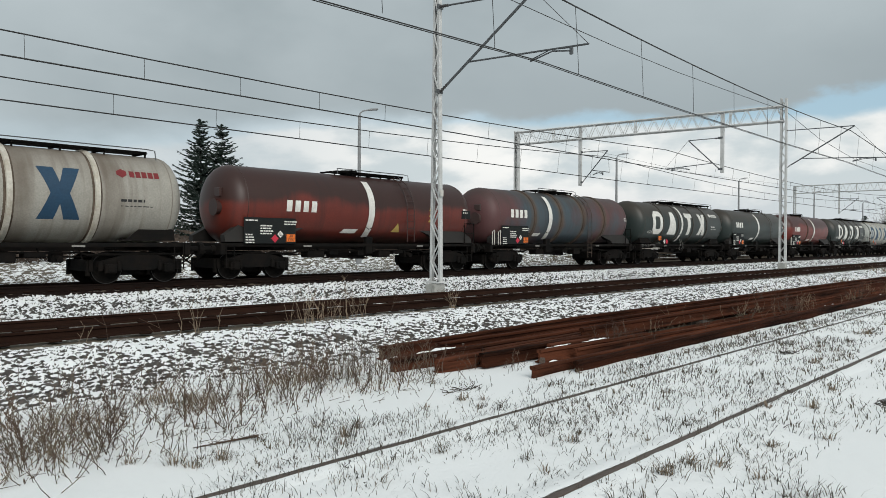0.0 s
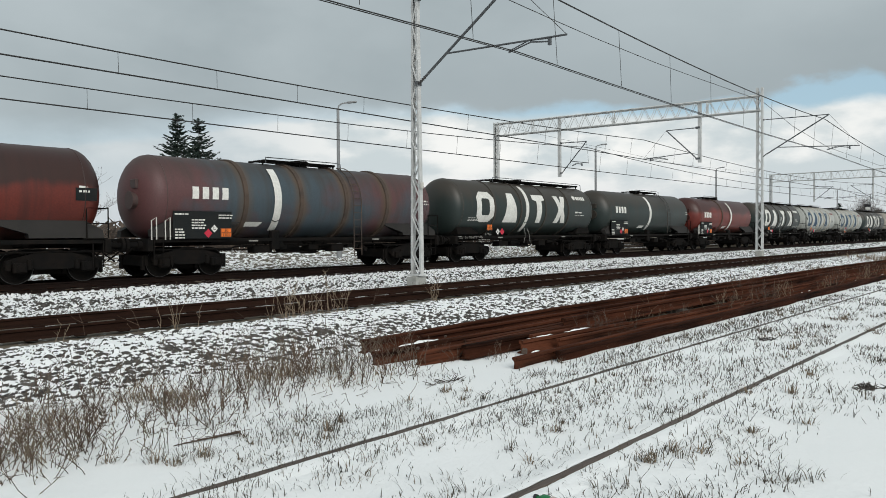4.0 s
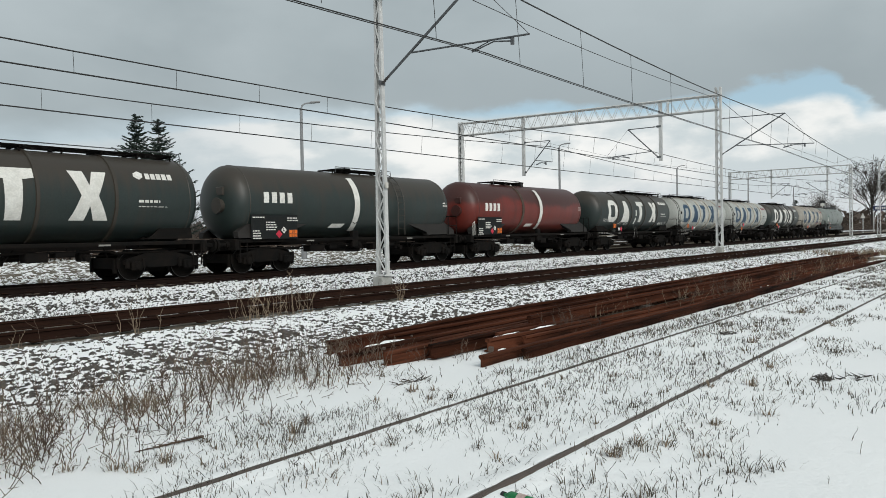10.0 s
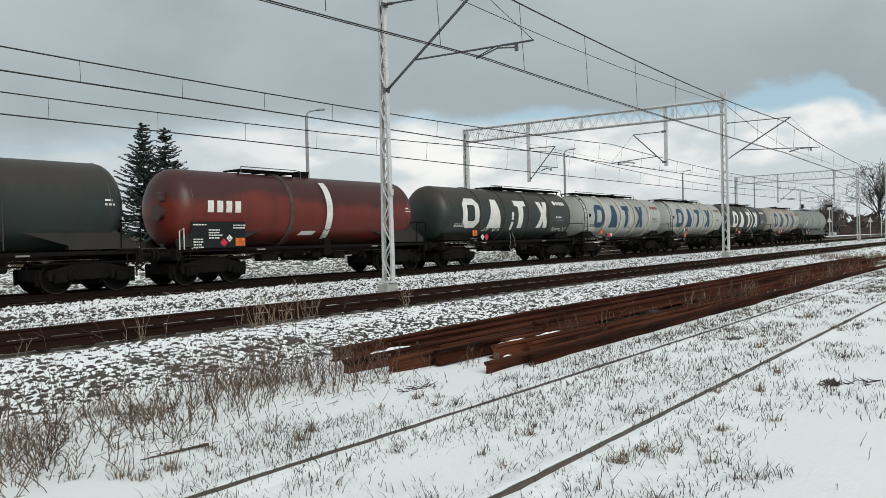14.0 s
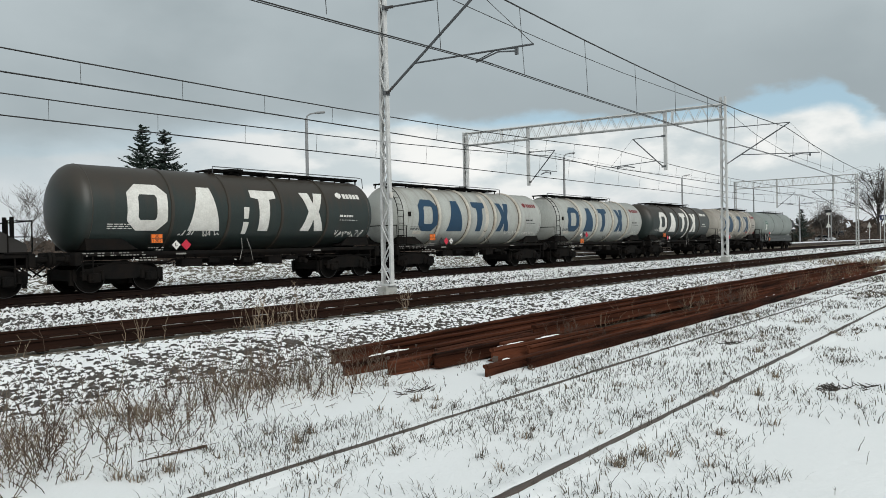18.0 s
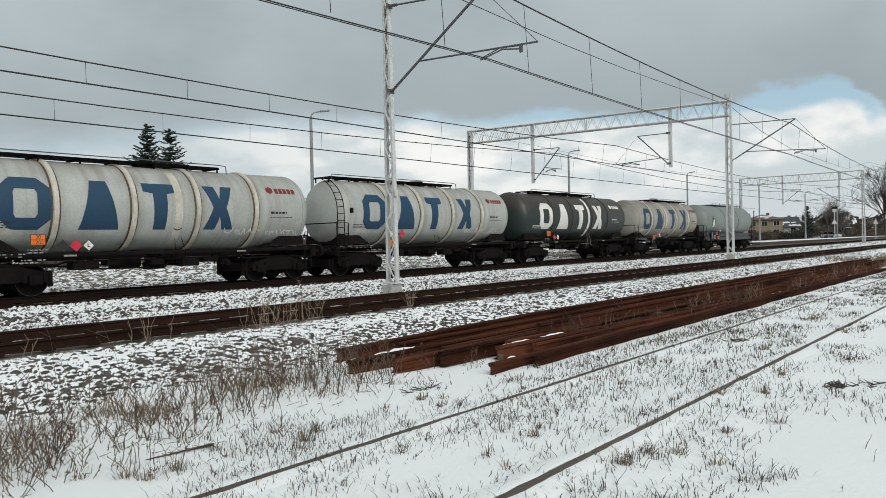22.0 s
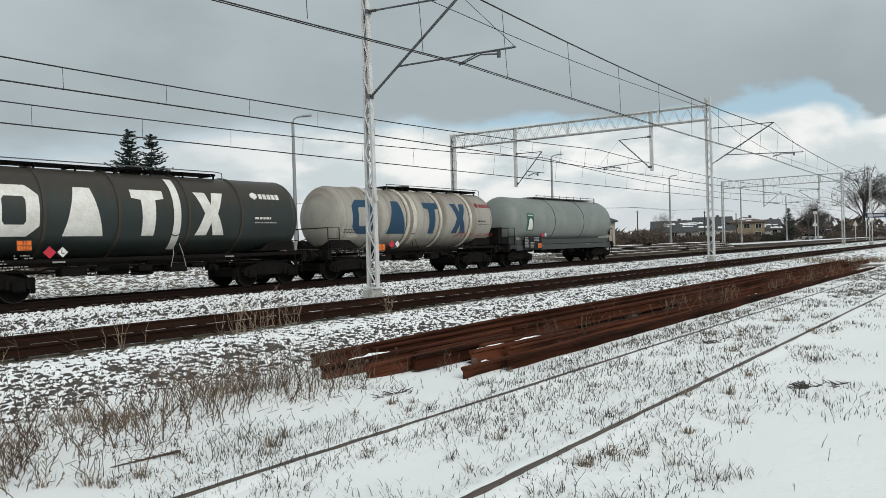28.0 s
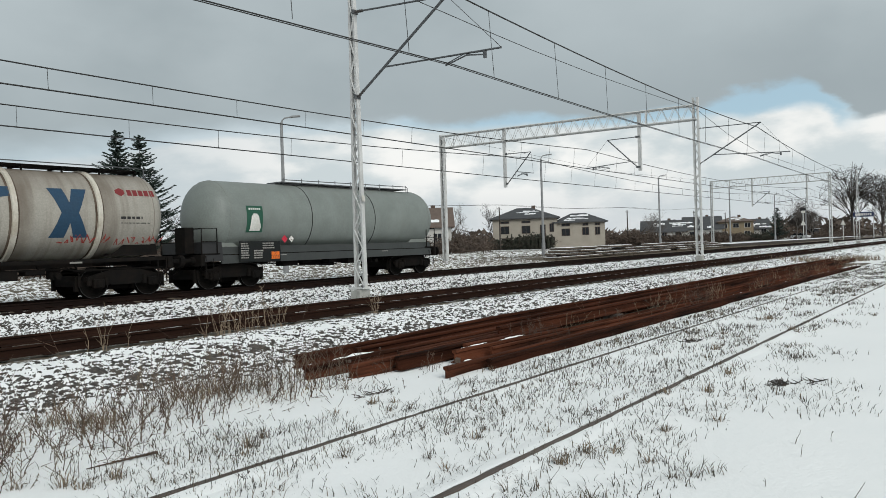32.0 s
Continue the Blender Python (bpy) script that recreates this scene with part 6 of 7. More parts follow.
# tan tufts in the open snow: place, blades, height
TUFTS = ((2.13, 4.85, 26, .13), (2.42, 4.72, 30, .11), (2.18, 4.68, 20, .09), (1.93, 5.1, 22, .08), (3.62, 4.72, 26, .10), (3.36, 4.55, 24, .13), (3.45, 5.0, 14, .06), (3.2, 4.4, 14, .09), (4.95, 4.78, 22, .11), (4.5, 4.82, 14, .08), (5.1, 4.62, 14, .08),
         (3.74, 2.95, 18, .06), (4.45, 3.25, 12, .07), (4.23, 2.36, 34, .08), (5.4, 2.1, 22, .08), (6.6, 2.55, 20, .10), (4.65, 2.2, 18, .08), (4.55, 2.35, 18, .09), (6.9, 2.25, 18, .10), (7.9, 2.35, 16, .10), (5.9, 1.85, 16, .08), (4.6, 1.9, 18, .07), (9.6, 3.0, 20, .1), (12, 2.6, 24, .1), (13.5, 3.3, 30, .1), (11.2, 3.4, 20, .09))


def build_grass():
    rnd = random.Random(11)
    s, d, tan = Soup(), Soup(), Soup()
    k = 0
    while k < 9800:
        x = 1.2 + 40 * rnd.random() ** 2.0 - abs(rnd.gauss(0, .8))
        y = rnd.uniform(.75, 7.3)
        den = .42 + 1.0 * noise.noise(Vector((x * .5, y * .8, 1))) + .9 * noise.noise(Vector((x * 1.6, y * 2.2, 8)))
        if 2.75 < y < 5.0:
            den += .38
        if y < 2.2:
            den -= .30 * (2.2 - y) + .26
        if x < 3.0 and y > 3.0:
            den -= .30 * (3.0 - x)
        if y > 4.25 and x < 6:
            den -= .55
        if 4.65 < y < 7.4 and x > 6:
            den -= .9
        den -= .42 * smoothstep(8, 17, x)
        if rnd.random() > den:
            k += .12
            continue
        wd = .0021 + .00026 * x
        lean = rnd.uniform(0, 6.283)
        kind = rnd.random()
        if kind < .035:     # a thick tan tuft
            tuft(s, rnd, x, y, rnd.randint(10, 18), .075, .045, wd)
        elif kind < .15:     # a small forked twig
            weed(d, rnd, x, y, rnd.uniform(.06, .14), wd * .9, rnd.randint(1, 3), .8)
        else:     # loose strokes that lean one way
            for _ in range(rnd.randint(2, 7)):
                h = rnd.uniform(.02, .078)
                a, l = lean + rnd.gauss(0, .4), h * rnd.uniform(.2, 1.5)
                px, py = x + rnd.gauss(0, .11), y + rnd.gauss(0, .07)
                (s if rnd.random() < .3 else d).blade((px, py, ground_z(px, py) - .008), (l * math.cos(a), l * math.sin(a)), h, wd * rnd.uniform(.7, 1.2))
        k += 1
    for x, y, n, h in TUFTS:
        k = .7 + .05 * x
        tuft(tan, rnd, x, y, int(n * 1.2), h, .05 * k, .0022 + .0002 * x)
        tuft(s, rnd, x + .05 * k, y - .03 * k, n // 2, h * .6, .09 * k, .0022 + .0002 * x)
        tuft(d, rnd, x, y, n // 4, h * .9, .07 * k, .0024 + .0002 * x)
    for _ in range(2600):     # sparse blades round the open snow
        x, y = rnd.gauss(-1, 5), rnd.uniform(-5, 7.2)
        if x > 1.2 and y > .7 or noise.noise(Vector((x * .5, y * .8, 1))) < -.05 + .3 * (y < .7):
            continue
        tuft(d, rnd, x, y, rnd.randint(1, 5), .05, .1, .003)
    for _ in range(1100):     # thin stubble between the lines and past the near track
        x, y = 1 + 60 * rnd.random() ** 1.4, rnd.choice((rnd.uniform(12.8, 14.6), rnd.uniform(15.2, 19.5), rnd.uniform(15.2, 19.5)))
        tuft(d, rnd, x, y, rnd.randint(4, 9), .13, .25, .005)
    for _ in range(3600):     # pale dead grass beyond the far line
        x, y = 4 + 130 * rnd.random() ** 1.1, rnd.uniform(26, 34)
        if noise.noise(Vector((x * .12, y * .4, 6))) < .05 - .15 * (x > 45):
            continue
        tuft(s, rnd, x, y, rnd.randint(4, 8), .10 if x < 38 else .24, .5, .012)
    s.thing("dead_grass", M_GRASS, "dry tan grass tufts poking through thin snow", "grass")
    d.thing("dark_grass", M_BLADE, "dark withered grass blades poking through snow", "grass")
    c = tan
    for cx, cy, n, w, h in ((1.85, 6.6, 130, .5, .26), (2.25, 6.45, 70, .3, .22), (1.55, 5.6, 80, .5, .16), (2.95, 6.9, 90, .2, .22), (3.2, 6.55, 110, .22, .18), (4.5, 6.7, 90, .40, .26), (4.2, 6.8, 50, .3, .2), (4.75, 5.95, 150, .45, .08), (5.3, 6.15, 60, .4, .13), (5.15, 6.6, 70, .4, .2), (24, 7.9, 90, 1.6, .2), (31, 8.0, 160, 2.4, .25), (44.5, 6.5, 420, 1.6, .4), (43, 8.2, 300, 2.0, .35)):
        for _ in range(n):
            x, y = rnd.gauss(cx, w * .55), rnd.gauss(cy, w * .42)
            a, hh = rnd.uniform(0, 6.283), h * rnd.uniform(.4, 1)
            l = hh * rnd.uniform(.4, 1.8)
            c.blade((x, y, ground_z(x, y) - .01), (l * math.cos(a), l * math.sin(a)), hh, .003 + .0003 * x)
    c.thing("straw_clumps", M_STRAW, "matted clumps of straw-coloured grass", "grass")


build_grass()


STALKS = ((4.2, .75, .12), (4.55, .7, .13), (5.2, 1.1, .12), (5.5, 1.2, .14), (5.7, 1.0, .12), (4.0, 1.0, .08), (4.5, 1.15, .08), (3.6, 1.0, .22), (3.9, .85, .2), (6.2, 1.5, .08), (6.6, 1.3, .08))


def build_weeds():
    rnd = random.Random(21)
    s, pale = Soup(), Soup()
    for _ in range(310):
        x = rnd.uniform(.9, 6.0)
        lo = 5.45 + .2 * math.sin(x * 2) + max(0, x - 4.2) * .35
        y = lo + (rnd.random() ** 1.15) * (8.1 - .1 * x - lo)
        if noise.noise(Vector((x * 1.3, y * 1.3, 4))) < -.26:
            continue
        weed(pale if rnd.random() < .3 else s, rnd, x, y, rnd.uniform(.2, .5) * rnd.choice((.6, 1, 1, 1.2)), .0042, rnd.randint(3, 8), .2)
    for _ in range(90):     # denser growth towards the stack's end
        x = rnd.uniform(3.6, 6.1)
        y = 5.95 + .16 * (x - 3.2) + .4 + rnd.gauss(0, .36)
        weed(pale if rnd.random() < .5 else s, rnd, x, y, rnd.uniform(.2, .52), .0034, rnd.randint(3, 7), .16)
    for cx, cy in ((1.6, 5.9), (1.75, 6.1), (3.15, 6.25), (4.7, 6.75), (4.95, 6.6)):     # matted tan tufts
        for _ in range(34):
            weed(pale, rnd, rnd.gauss(cx, .14), rnd.gauss(cy, .08), rnd.uniform(.06, .22), .0035, 2, .6)
    for _ in range(280):     # broken short stalks
        x, y = rnd.uniform(.8, 5.9), rnd.uniform(5.0, 7.8)
        weed(pale if rnd.random() < .5 else s, rnd, x, y, rnd.uniform(.05, .20), .0036, rnd.randint(0, 3), .6)
    for _ in range(170):     # fallen stems that lie in the snow
        x = rnd.uniform(.9, 5.8)
        y = rnd.gauss(5.85 + .12 * max(0, x - 3), .4)
        a, l = rnd.uniform(-.5, .5), rnd.uniform(.03, .14)
        p = Vector((x, y, ground_z(x, y) + .008))
        (s if rnd.random() < .5 else pale).seg(p, p + Vector((math.cos(a) * l, math.sin(a) * l, rnd.uniform(-.01, .05))), .003, .0018)
    for _ in range(90):     # low tangle at the thicket's near end
        x, y = rnd.gauss(1.55, .32), rnd.gauss(5.55, .36)
        weed(pale if rnd.random() < .5 else s, rnd, x, y, rnd.uniform(.12, .42), .0034, rnd.randint(3, 7), .5)
    for cx, cy, hh in ((1.9, 5.55, .72), (2.05, 5.75, .5), (2.95, 5.5, .5), (2.75, 5.75, .42), (2.3, 6.1, .42), (3.9, 6.1, .5), (1.5, 5.75, .5), (3.3, 6.3, .42), (4.6, 6.6, .5)):    # bushier plants
        for _ in range(3):
            weed(s, rnd, rnd.gauss(cx, .03), rnd.gauss(cy, .03), hh * rnd.uniform(.7, 1.1), .0044, 8, .3, 2)
    for x, y in ((4.2, 6.9), (5.0, 7.2), (2.6, 6.9), (3.3, 7.2), (5.6, 6.6), (4.55, 6.75), (4.85, 6.9), (3.75, 6.7), (5.25, 6.85)):     # tall single stalks
        weed(s, rnd, x, y, rnd.uniform(.7, .95), .0035, 6, .08)
    for x, y, h in STALKS:     # lone stalks in the open snow
        weed(s, rnd, x, y, h, .0026, rnd.randint(0, 1), .35)
    pale.thing("pale_weeds", M_GRASS, "tan withered weed stems among darker ones", "weeds")
    s.thing("dry_weeds", M_WEED, "thicket of bare brown weed stems in snow", "weeds")
    s = Soup()
    for cx, cy, n, h in ((5.15, 10.15, 6, .75), (7.15, 10.2, 11, .8), (7.6, 10.3, 12, .7), (8.1, 10.25, 12, .75), (10.9, 10.3, 7, .6), (3.3, 10.2, 2, .5)):
        for _ in range(n):
            weed(s, rnd, rnd.gauss(cx, .16), rnd.gauss(cy, .10), h * rnd.uniform(.45, 1), .0052, 3, .16)
    for i in range(24):     # thin tan stalks between the stacked rails
        cx, cy = 11 + 1.15 * i + rnd.uniform(-.5, .5), rnd.uniform(5.25, 6.2)
        for _ in range(rnd.randint(4, 9)):
            weed(s, rnd, rnd.gauss(cx, .22), rnd.gauss(cy, .10), rnd.uniform(.22, .46), .0016 + .00015 * cx, 1, .25)
    s.thing("straw_reeds", M_STRAW, "straw-coloured stalks beside the track and rail stack", "weeds")
    s = Soup()
    for cx, cy, n, h in ((9.2, 5.6, 20, .40), (9.6, 5.3, 8, .28), (16.5, 5.5, 14, .55), (18.5, 6.9, 9, .6), (14.0, 5.5, 8, .45), (6.5, 6.0, 12, .3), (22, 5.5, 12, .6), (12, 5.55, 8, .35), (10.2, 5.9, 12, .35), (6.9, 5.7, 8, .25), (15.2, 5.1, 10, .5), (26, 5.4, 10, .6)):
        for _ in range(n):
            weed(s, rnd, rnd.gauss(cx, .12), rnd.gauss(cy, .10), h * rnd.uniform(.5, 1), .0024 + .00016 * cx, 6, .4)
    s.thing("scrub_in_rail_stack", M_WEED, "withered shrubs growing through the rail stack", "weeds")
    for x, y, n in ((10.25, 3.55, 40), (7.65, 1.78, 46), (7.95, 1.55, 14), (5.35, 5.1, 22)):
        s = Soup()
        for _ in range(n):
            a = rnd.uniform(0, 6.283)
            p = Vector((x + rnd.gauss(0, .09), y + rnd.gauss(0, .05), ground_z(x, y)))
            s.seg(p, p + Vector((math.cos(a) * .10, math.sin(a) * .08, rnd.uniform(.0, .05))), .006, .003)
        s.thing("dead_plant_clump", M_BARK, "flattened dark dead plant on the snow", "weeds")
    br = Soup()
    a, b = Vector((2.42, 5.13, -.300)), Vector((2.92, 5.06, -.292))
    br.seg(a, a.lerp(b, .6), .004, .007, 5), br.seg(a.lerp(b, .6), b, .007, .012, 5)
    for i in range(60):
        u = rnd.uniform(.2, 1.0)
        p = a.lerp(b, u)
        br.seg(p, p + Vector((rnd.gauss(-.02, .02), rnd.gauss(0, .035) * u, rnd.uniform(-.012, .02))), .005, .002)
    br.thing("fallen_branch", M_WEED, "dark broken branch lying on snow", "branch", "")
    sn = finish(cube(-.045, .05, -.04, .04, -.02, .045, bevel=.02), "snow_capped_stone", M_STONE)
    sn.matrix_basis = pose(8.05, 4.62, -.29, 0, 0, 20)
    tagged(sn, "pale snow-capped stone beside the rail stack", "stone")


build_weeds()


def build_rail_snow():
    """Snow lapping unevenly over the edges of the sunken siding rails."""
    s = Soup()
    for y in SIDING_Y:
        for side in (-1, 1):
            x, row = -10.0, None
            while x < 34:
                e = .033 + .013 * noise.noise(Vector((x * 2.2, y * 7, side))) + .010 * noise.noise(Vector((x * 7, y * 7, side)))
                n = len(s.v)
                s.v += [Vector((x, y + side * e, SIDING_Z + .0005)), Vector((x, y + side * (e + .02), SIDING_Z + .004)), Vector((x, y + side * .14, SIDING_Z - .006)), Vector((x, y + side * .30, SIDING_Z - .035))]
                if row is not None:
                    for k in range(3):
                        s.f.append((row + k, n + k, n + k + 1, row + k + 1) if side > 0 else (row + k + 1, n + k + 1, n + k, row + k))
                row = n
                x += .06 + .003 * abs(x)
    me = s.mesh("rail_snow", M_GROUND)
    me.shade_smooth()
    tagged(new("rail_snow", me), "thin snow lapping over the siding rails", "snow", "", "stuff")


build_rail_snow()


def build_bottle():
    b = tagged(empty("plastic_bottle", pose(3.165, 2.40, -.262, 0, 3, 77)), "crushed green plastic bottle lying in snow", "bottle")
    prof = [(-.13, 0), (-.13, .028), (-.12, .034), (-.05, .033), (-.045, .029), (.0, .031), (.005, .027), (.05, .033), (.075, .030), (.105, .014), (.125, .013), (.125, 0)]
    part("bottle_body", lathe_x(bmesh.new(), prof, 18), M_BOTTLE, b, "", True)
    part("cap", lathe_x(bmesh.new(), [(.120, 0), (.120, .017), (.142, .017), (.142, 0)], 14), M_BLACK, b)
    part("paper_label", lathe_x(bmesh.new(), [(-.055, .0347), (.005, .0347)], 18), M_LABEL, b, "faded pinkish paper label")


build_bottle()

# ---- beyond the lines: lamps, slabs, houses, trees ----
def lamp_post(x, y, top, base):
    p = tagged(empty("lamp_post", pose(x, y, base)), "grey steel station lamp post with a bent arm", "lamp post", "station lamp posts")
    h = top - base
    part("post", rod(bmesh.new(), (0, 0, -.3), (0, 0, h - .25), .13, 10, .085), M_LAMP, p)
    part("arm", polyline(bmesh.new(), [(0, 0, h - .3), (.05, -.04, h - .1), (.18, -.12, h + .02), (.5, -.34, h + .1)], .045, 8), M_LAMP, p)
    hd = part("lamp_head", box(bmesh.new(), -.28, .28, -.12, .12, -.05, .06, bevel=.03), M_LAMP, p)
    hd.matrix_basis = pose(.68, -.46, h + .12, 0, -6, -35)
    part("base_sleeve", rod(bmesh.new(), (0, 0, -.3), (0, 0, .9), .17, 10), M_LAMP, p)


for lx, lt, lb in ((27.43, 8.9, -.32), (57.2, 9.05, .25), (85.4, 8.8, .3), (114, 8.8, .3), (141.4, 8.6, .3), (167.6, 8.9, .3)):
    lamp_post(lx, 33.0, lt, lb)


def build_slabs():
    rnd = random.Random(8)
    n = 0
    for layer in range(4):
        x = 51.3 + layer * .5
        while x < 96 - layer * 2:
            L = rnd.uniform(2.4, 3.2)
            if rnd.random() > (.03, .05, .12, .35)[layer]:
                bm = cube(-L / 2, L / 2, -.75, .75, 0, .17, bevel=.025)
                ob = finish(bm, "concrete_slab", M_SLAB)
                yy = 28.9 + (x - 43) * .012 + rnd.uniform(-.12, .12)
                ob.matrix_basis = pose(x + L / 2, yy, ground_z(x + L / 2, yy) + .02 + layer * .24, rnd.uniform(-1, 1), rnd.uniform(-.8, .8), rnd.uniform(-2, 2))
                tagged(ob, "old concrete platform slab stacked in the snow", "concrete slab", "stacked platform slabs")
                if layer < 3:
                    for k in (-L * .3, L * .3):
                        sp = finish(cube(-.08, .08, -.7, .7, 0, .065), "spacer_timber", M_BARK)
                        sp.matrix_basis = ob.matrix_basis @ pose(k, 0, .17)
                        tagged(sp, "timber spacer between stacked slabs", "timber", "spacers in the slab stack")
            x += L + rnd.uniform(.05, .25)


build_slabs()


def build_platform():
    p = tagged(empty("station_platform"), "low snow-covered station platform with concrete edge", "platform", "", "structure")
    part("platform_body", box(bmesh.new(), 100, 215, 29.0, 34.5, -.4, .18), M_BARK, p)
    part("platform_snow", box(bmesh.new(), 100.1, 214, 29.05, 34.4, .184, .22, bevel=.01), M_ROOFSNOW, p, "trodden snow on the platform")


build_platform()


def gable_house(x, y, rz, w, d, eave, ridge, wall, roof, label, hip=0.0, wins=(), snow=0.0, z=0.6, chimney=True, doors=()):
    """House with its front towards local -y, ridge along local x; hip draws in the ridge ends."""
    h = tagged(empty("house", pose(x, y, z, 0, 0, rz)), label, "house", "houses beyond the line")
    bm = bmesh.new()
    box(bm, -w / 2, w / 2, -d / 2, d / 2, -.8, eave)
    if hip <= 0:
        for s in (-1, 1):
            vs = [bm.verts.new(q) for q in ((s * w / 2, -d / 2, eave), (s * w / 2, d / 2, eave), (s * w / 2, 0, ridge - .1))]
            bm.faces.new(vs)
    part("house_body", bm, wall, h)
    o, t = .55, .18
    r0 = w / 2 + o - hip
    bm = bmesh.new()
    dz = (ridge - eave) * o / (d / 2)
    e = [(-w / 2 - o, -d / 2 - o, eave - dz), (w / 2 + o, -d / 2 - o, eave - dz), (w / 2 + o, d / 2 + o, eave - dz), (-w / 2 - o, d / 2 + o, eave - dz)]
    r = [(-r0, 0, ridge), (r0, 0, ridge)]
    lo = [bm.verts.new(q) for q in e + r]
    hi = [bm.verts.new((q[0], q[1], q[2] + t)) for q in e + r]
    for vs, fl in ((lo, True), (hi, False)):
        for f in ((0, 1, 5, 4), (2, 3, 4, 5), (1, 2, 5), (3, 0, 4)):
            if len(f) == 3 and hip <= 0:
                continue
            q = [vs[i] for i in f]
            bm.faces.new(q[::-1] if fl else q)
    for i in range(4):
        j = (i + 1) % 4
        bm.faces.new((lo[i], lo[j], hi[j], hi[i]))
    rf = part("roof", bm, roof, h)
    if snow:
        rnd = random.Random(int(w * 10))

        def on(u, k):
            return (u, -(d / 2 + o) * (1 - k), eave - dz + (ridge - eave + dz) * k + t + .03)

        for _ in range(int(3 + snow * 6)):     # thin uneven remains in the lower courses
            k0 = rnd.uniform(.03, .7)
            lim = r0 + (w / 2 + o - r0) * (1 - k0) * .8
            u0 = rnd.uniform(-lim, lim * .6)
            u1, hgt = min(u0 + rnd.uniform(1.0, 3.5), lim), rnd.uniform(.05, .16)
            m = 6
            top = [on(u1 + (u0 - u1) * i / m, min(.95, k0 + hgt * rnd.uniform(.5, 1.4))) for i in range(m + 1)]
            bm = bmesh.new()
            bm.faces.new([bm.verts.new(q) for q in [on(u0, k0), on(u1, k0)] + top])
            part("roof_snow", bm, M_ROOFSNOW, rf, "snow left on the roof")
    if chimney:
        part("chimney", box(bmesh.new(), w * .12, w * .12 + .7, .2, .9, eave, ridge + .6), M_CHIM, rf)
    for wx, wz, ww, wh in wins:
        win = part("window", box(bmesh.new(), wx - ww / 2 - .06, wx + ww / 2 + .06, -d / 2 - .05, -d / 2 + .05, wz - wh / 2 - .06, wz + wh / 2 + .06), M_CHIM if wall is M_WALL else M_WALLW, h, "brown-framed window" if wall is M_WALL else "white-framed window")
        for s in (-1, 1):
            part("pane", box(bmesh.new(), wx + s * ww / 4 - ww / 4 + .03, wx + s * ww / 4 + ww / 4 - .03, -d / 2 - .07, -d / 2 - .052, wz - wh / 2, wz + wh / 2), M_GLASS, win)
    for wx, ww in doors:
        part("door", box(bmesh.new(), wx - ww / 2, wx + ww / 2, -d / 2 - .06, -d / 2 + .04, -.4, 1.9), M_BARK, h)
    return h


gable_house(115.6, 70.6, -58, 11.6, 9, 5.15, 6.95, M_WALL, M_ROOF, "two-storey cream house with a dark hipped roof", 5.0,
            ((-3.6, 3.0, 1.45, 1.3), (.2, 3.0, 1.45, 1.3), (-3.6, 4.4, 1.5, .32), (.2, 4.4, 1.5, .32), (3.2, 2.7, .9, 2.1), (4.8, 3.2, .7, 1.4), (-3.4, .8, 1.6, 1.4), (4.8, .8, .9, 1.4)), .2, .6)
gable_house(120.6, 62.0, -60, 8.8, 8, 4.15, 5.6, M_WALL, M_ROOF, "lower cream house wing with a hipped roof", 3.6,
            ((-2.5, 2.3, 1.4, 1.2), (-2.5, 3.6, 1.4, .34), (1.0, 2.4, 1.1, 1.3), (3.1, 2.4, .8, 1.3), (1.0, 3.6, .9, .34), (3.1, 3.6, .8, .34)), .3, .6, chimney=False)
gable_house(186.5, 71.2, -66, 10.5, 9, 2.2, 4.9, M_WALLW, M_ROOF, "low white house with a dark roof patched with snow", 0, ((-3.4, 1.2, 1.4, 1.2), (0, 1.2, 1.4, 1.2), (3.4, 1.2, 1.4, 1.2)), .75, .9)
gable_house(192, 70.8, 30, 8, 9, 2.3, 5.1, M_WALLW, M_ROOF, "white gabled house seen end on", 0, ((0, 1.2, 1.3, 1.2), (-2.5, 1.2, 1.3, 1.2)), .2, .9)
gable_house(195.5, 64.0, -66, 9, 10, 2.6, 5.7, M_WALLW, M_ROOF, "white house with a steep dark roof", 0, ((-3, 1.2, 1.3, 1.2), (2, 1.2, 1.3, 1.2)), .15, .9)
gable_house(199.5, 56.8, -68, 8.5, 9, 4.2, 5.4, M_WALLB, M_ROOFR, "orange-brown two-storey house with a flat hipped roof", 4.5, ((-2.8, 3.1, 1.4, 1.1), (0, 3.1, 1.4, 1.1), (2.8, 3.1, 1.4, 1.1), (-2.8, 1.0, 1.4, 1.1), (2.7, 1.0, 1.4, 1.1)), .4, .9)
gable_house(204, 52.4, -68, 5.5, 7, 2.3, 4.6, M_WALLW, M_ROOF, "low pale house with a snowy roof", 0, ((-1.5, 1.5, 1.2, 1.2), (1.4, 1.5, 1.2, 1.2)), .8, .9)
gable_house(90.5, 74, -50, 8, 8, 3.8, 6.6, M_WALLW, M_ROOFR, "small white house with a brown roof among trees", 0, ((-1.8, 1.8, 1.3, 1.4), (1.8, 1.8, 1.3, 1.4)), .1, .6)
gable_house(16, 92, -20, 11, 9, 3.6, 6.2, M_WALLW, M_ROOFR, "low pale house behind the trees", 0, ((-3, 1.5, 1.4, 1.2), (3, 1.5, 1.4, 1.2)), .5, .4)


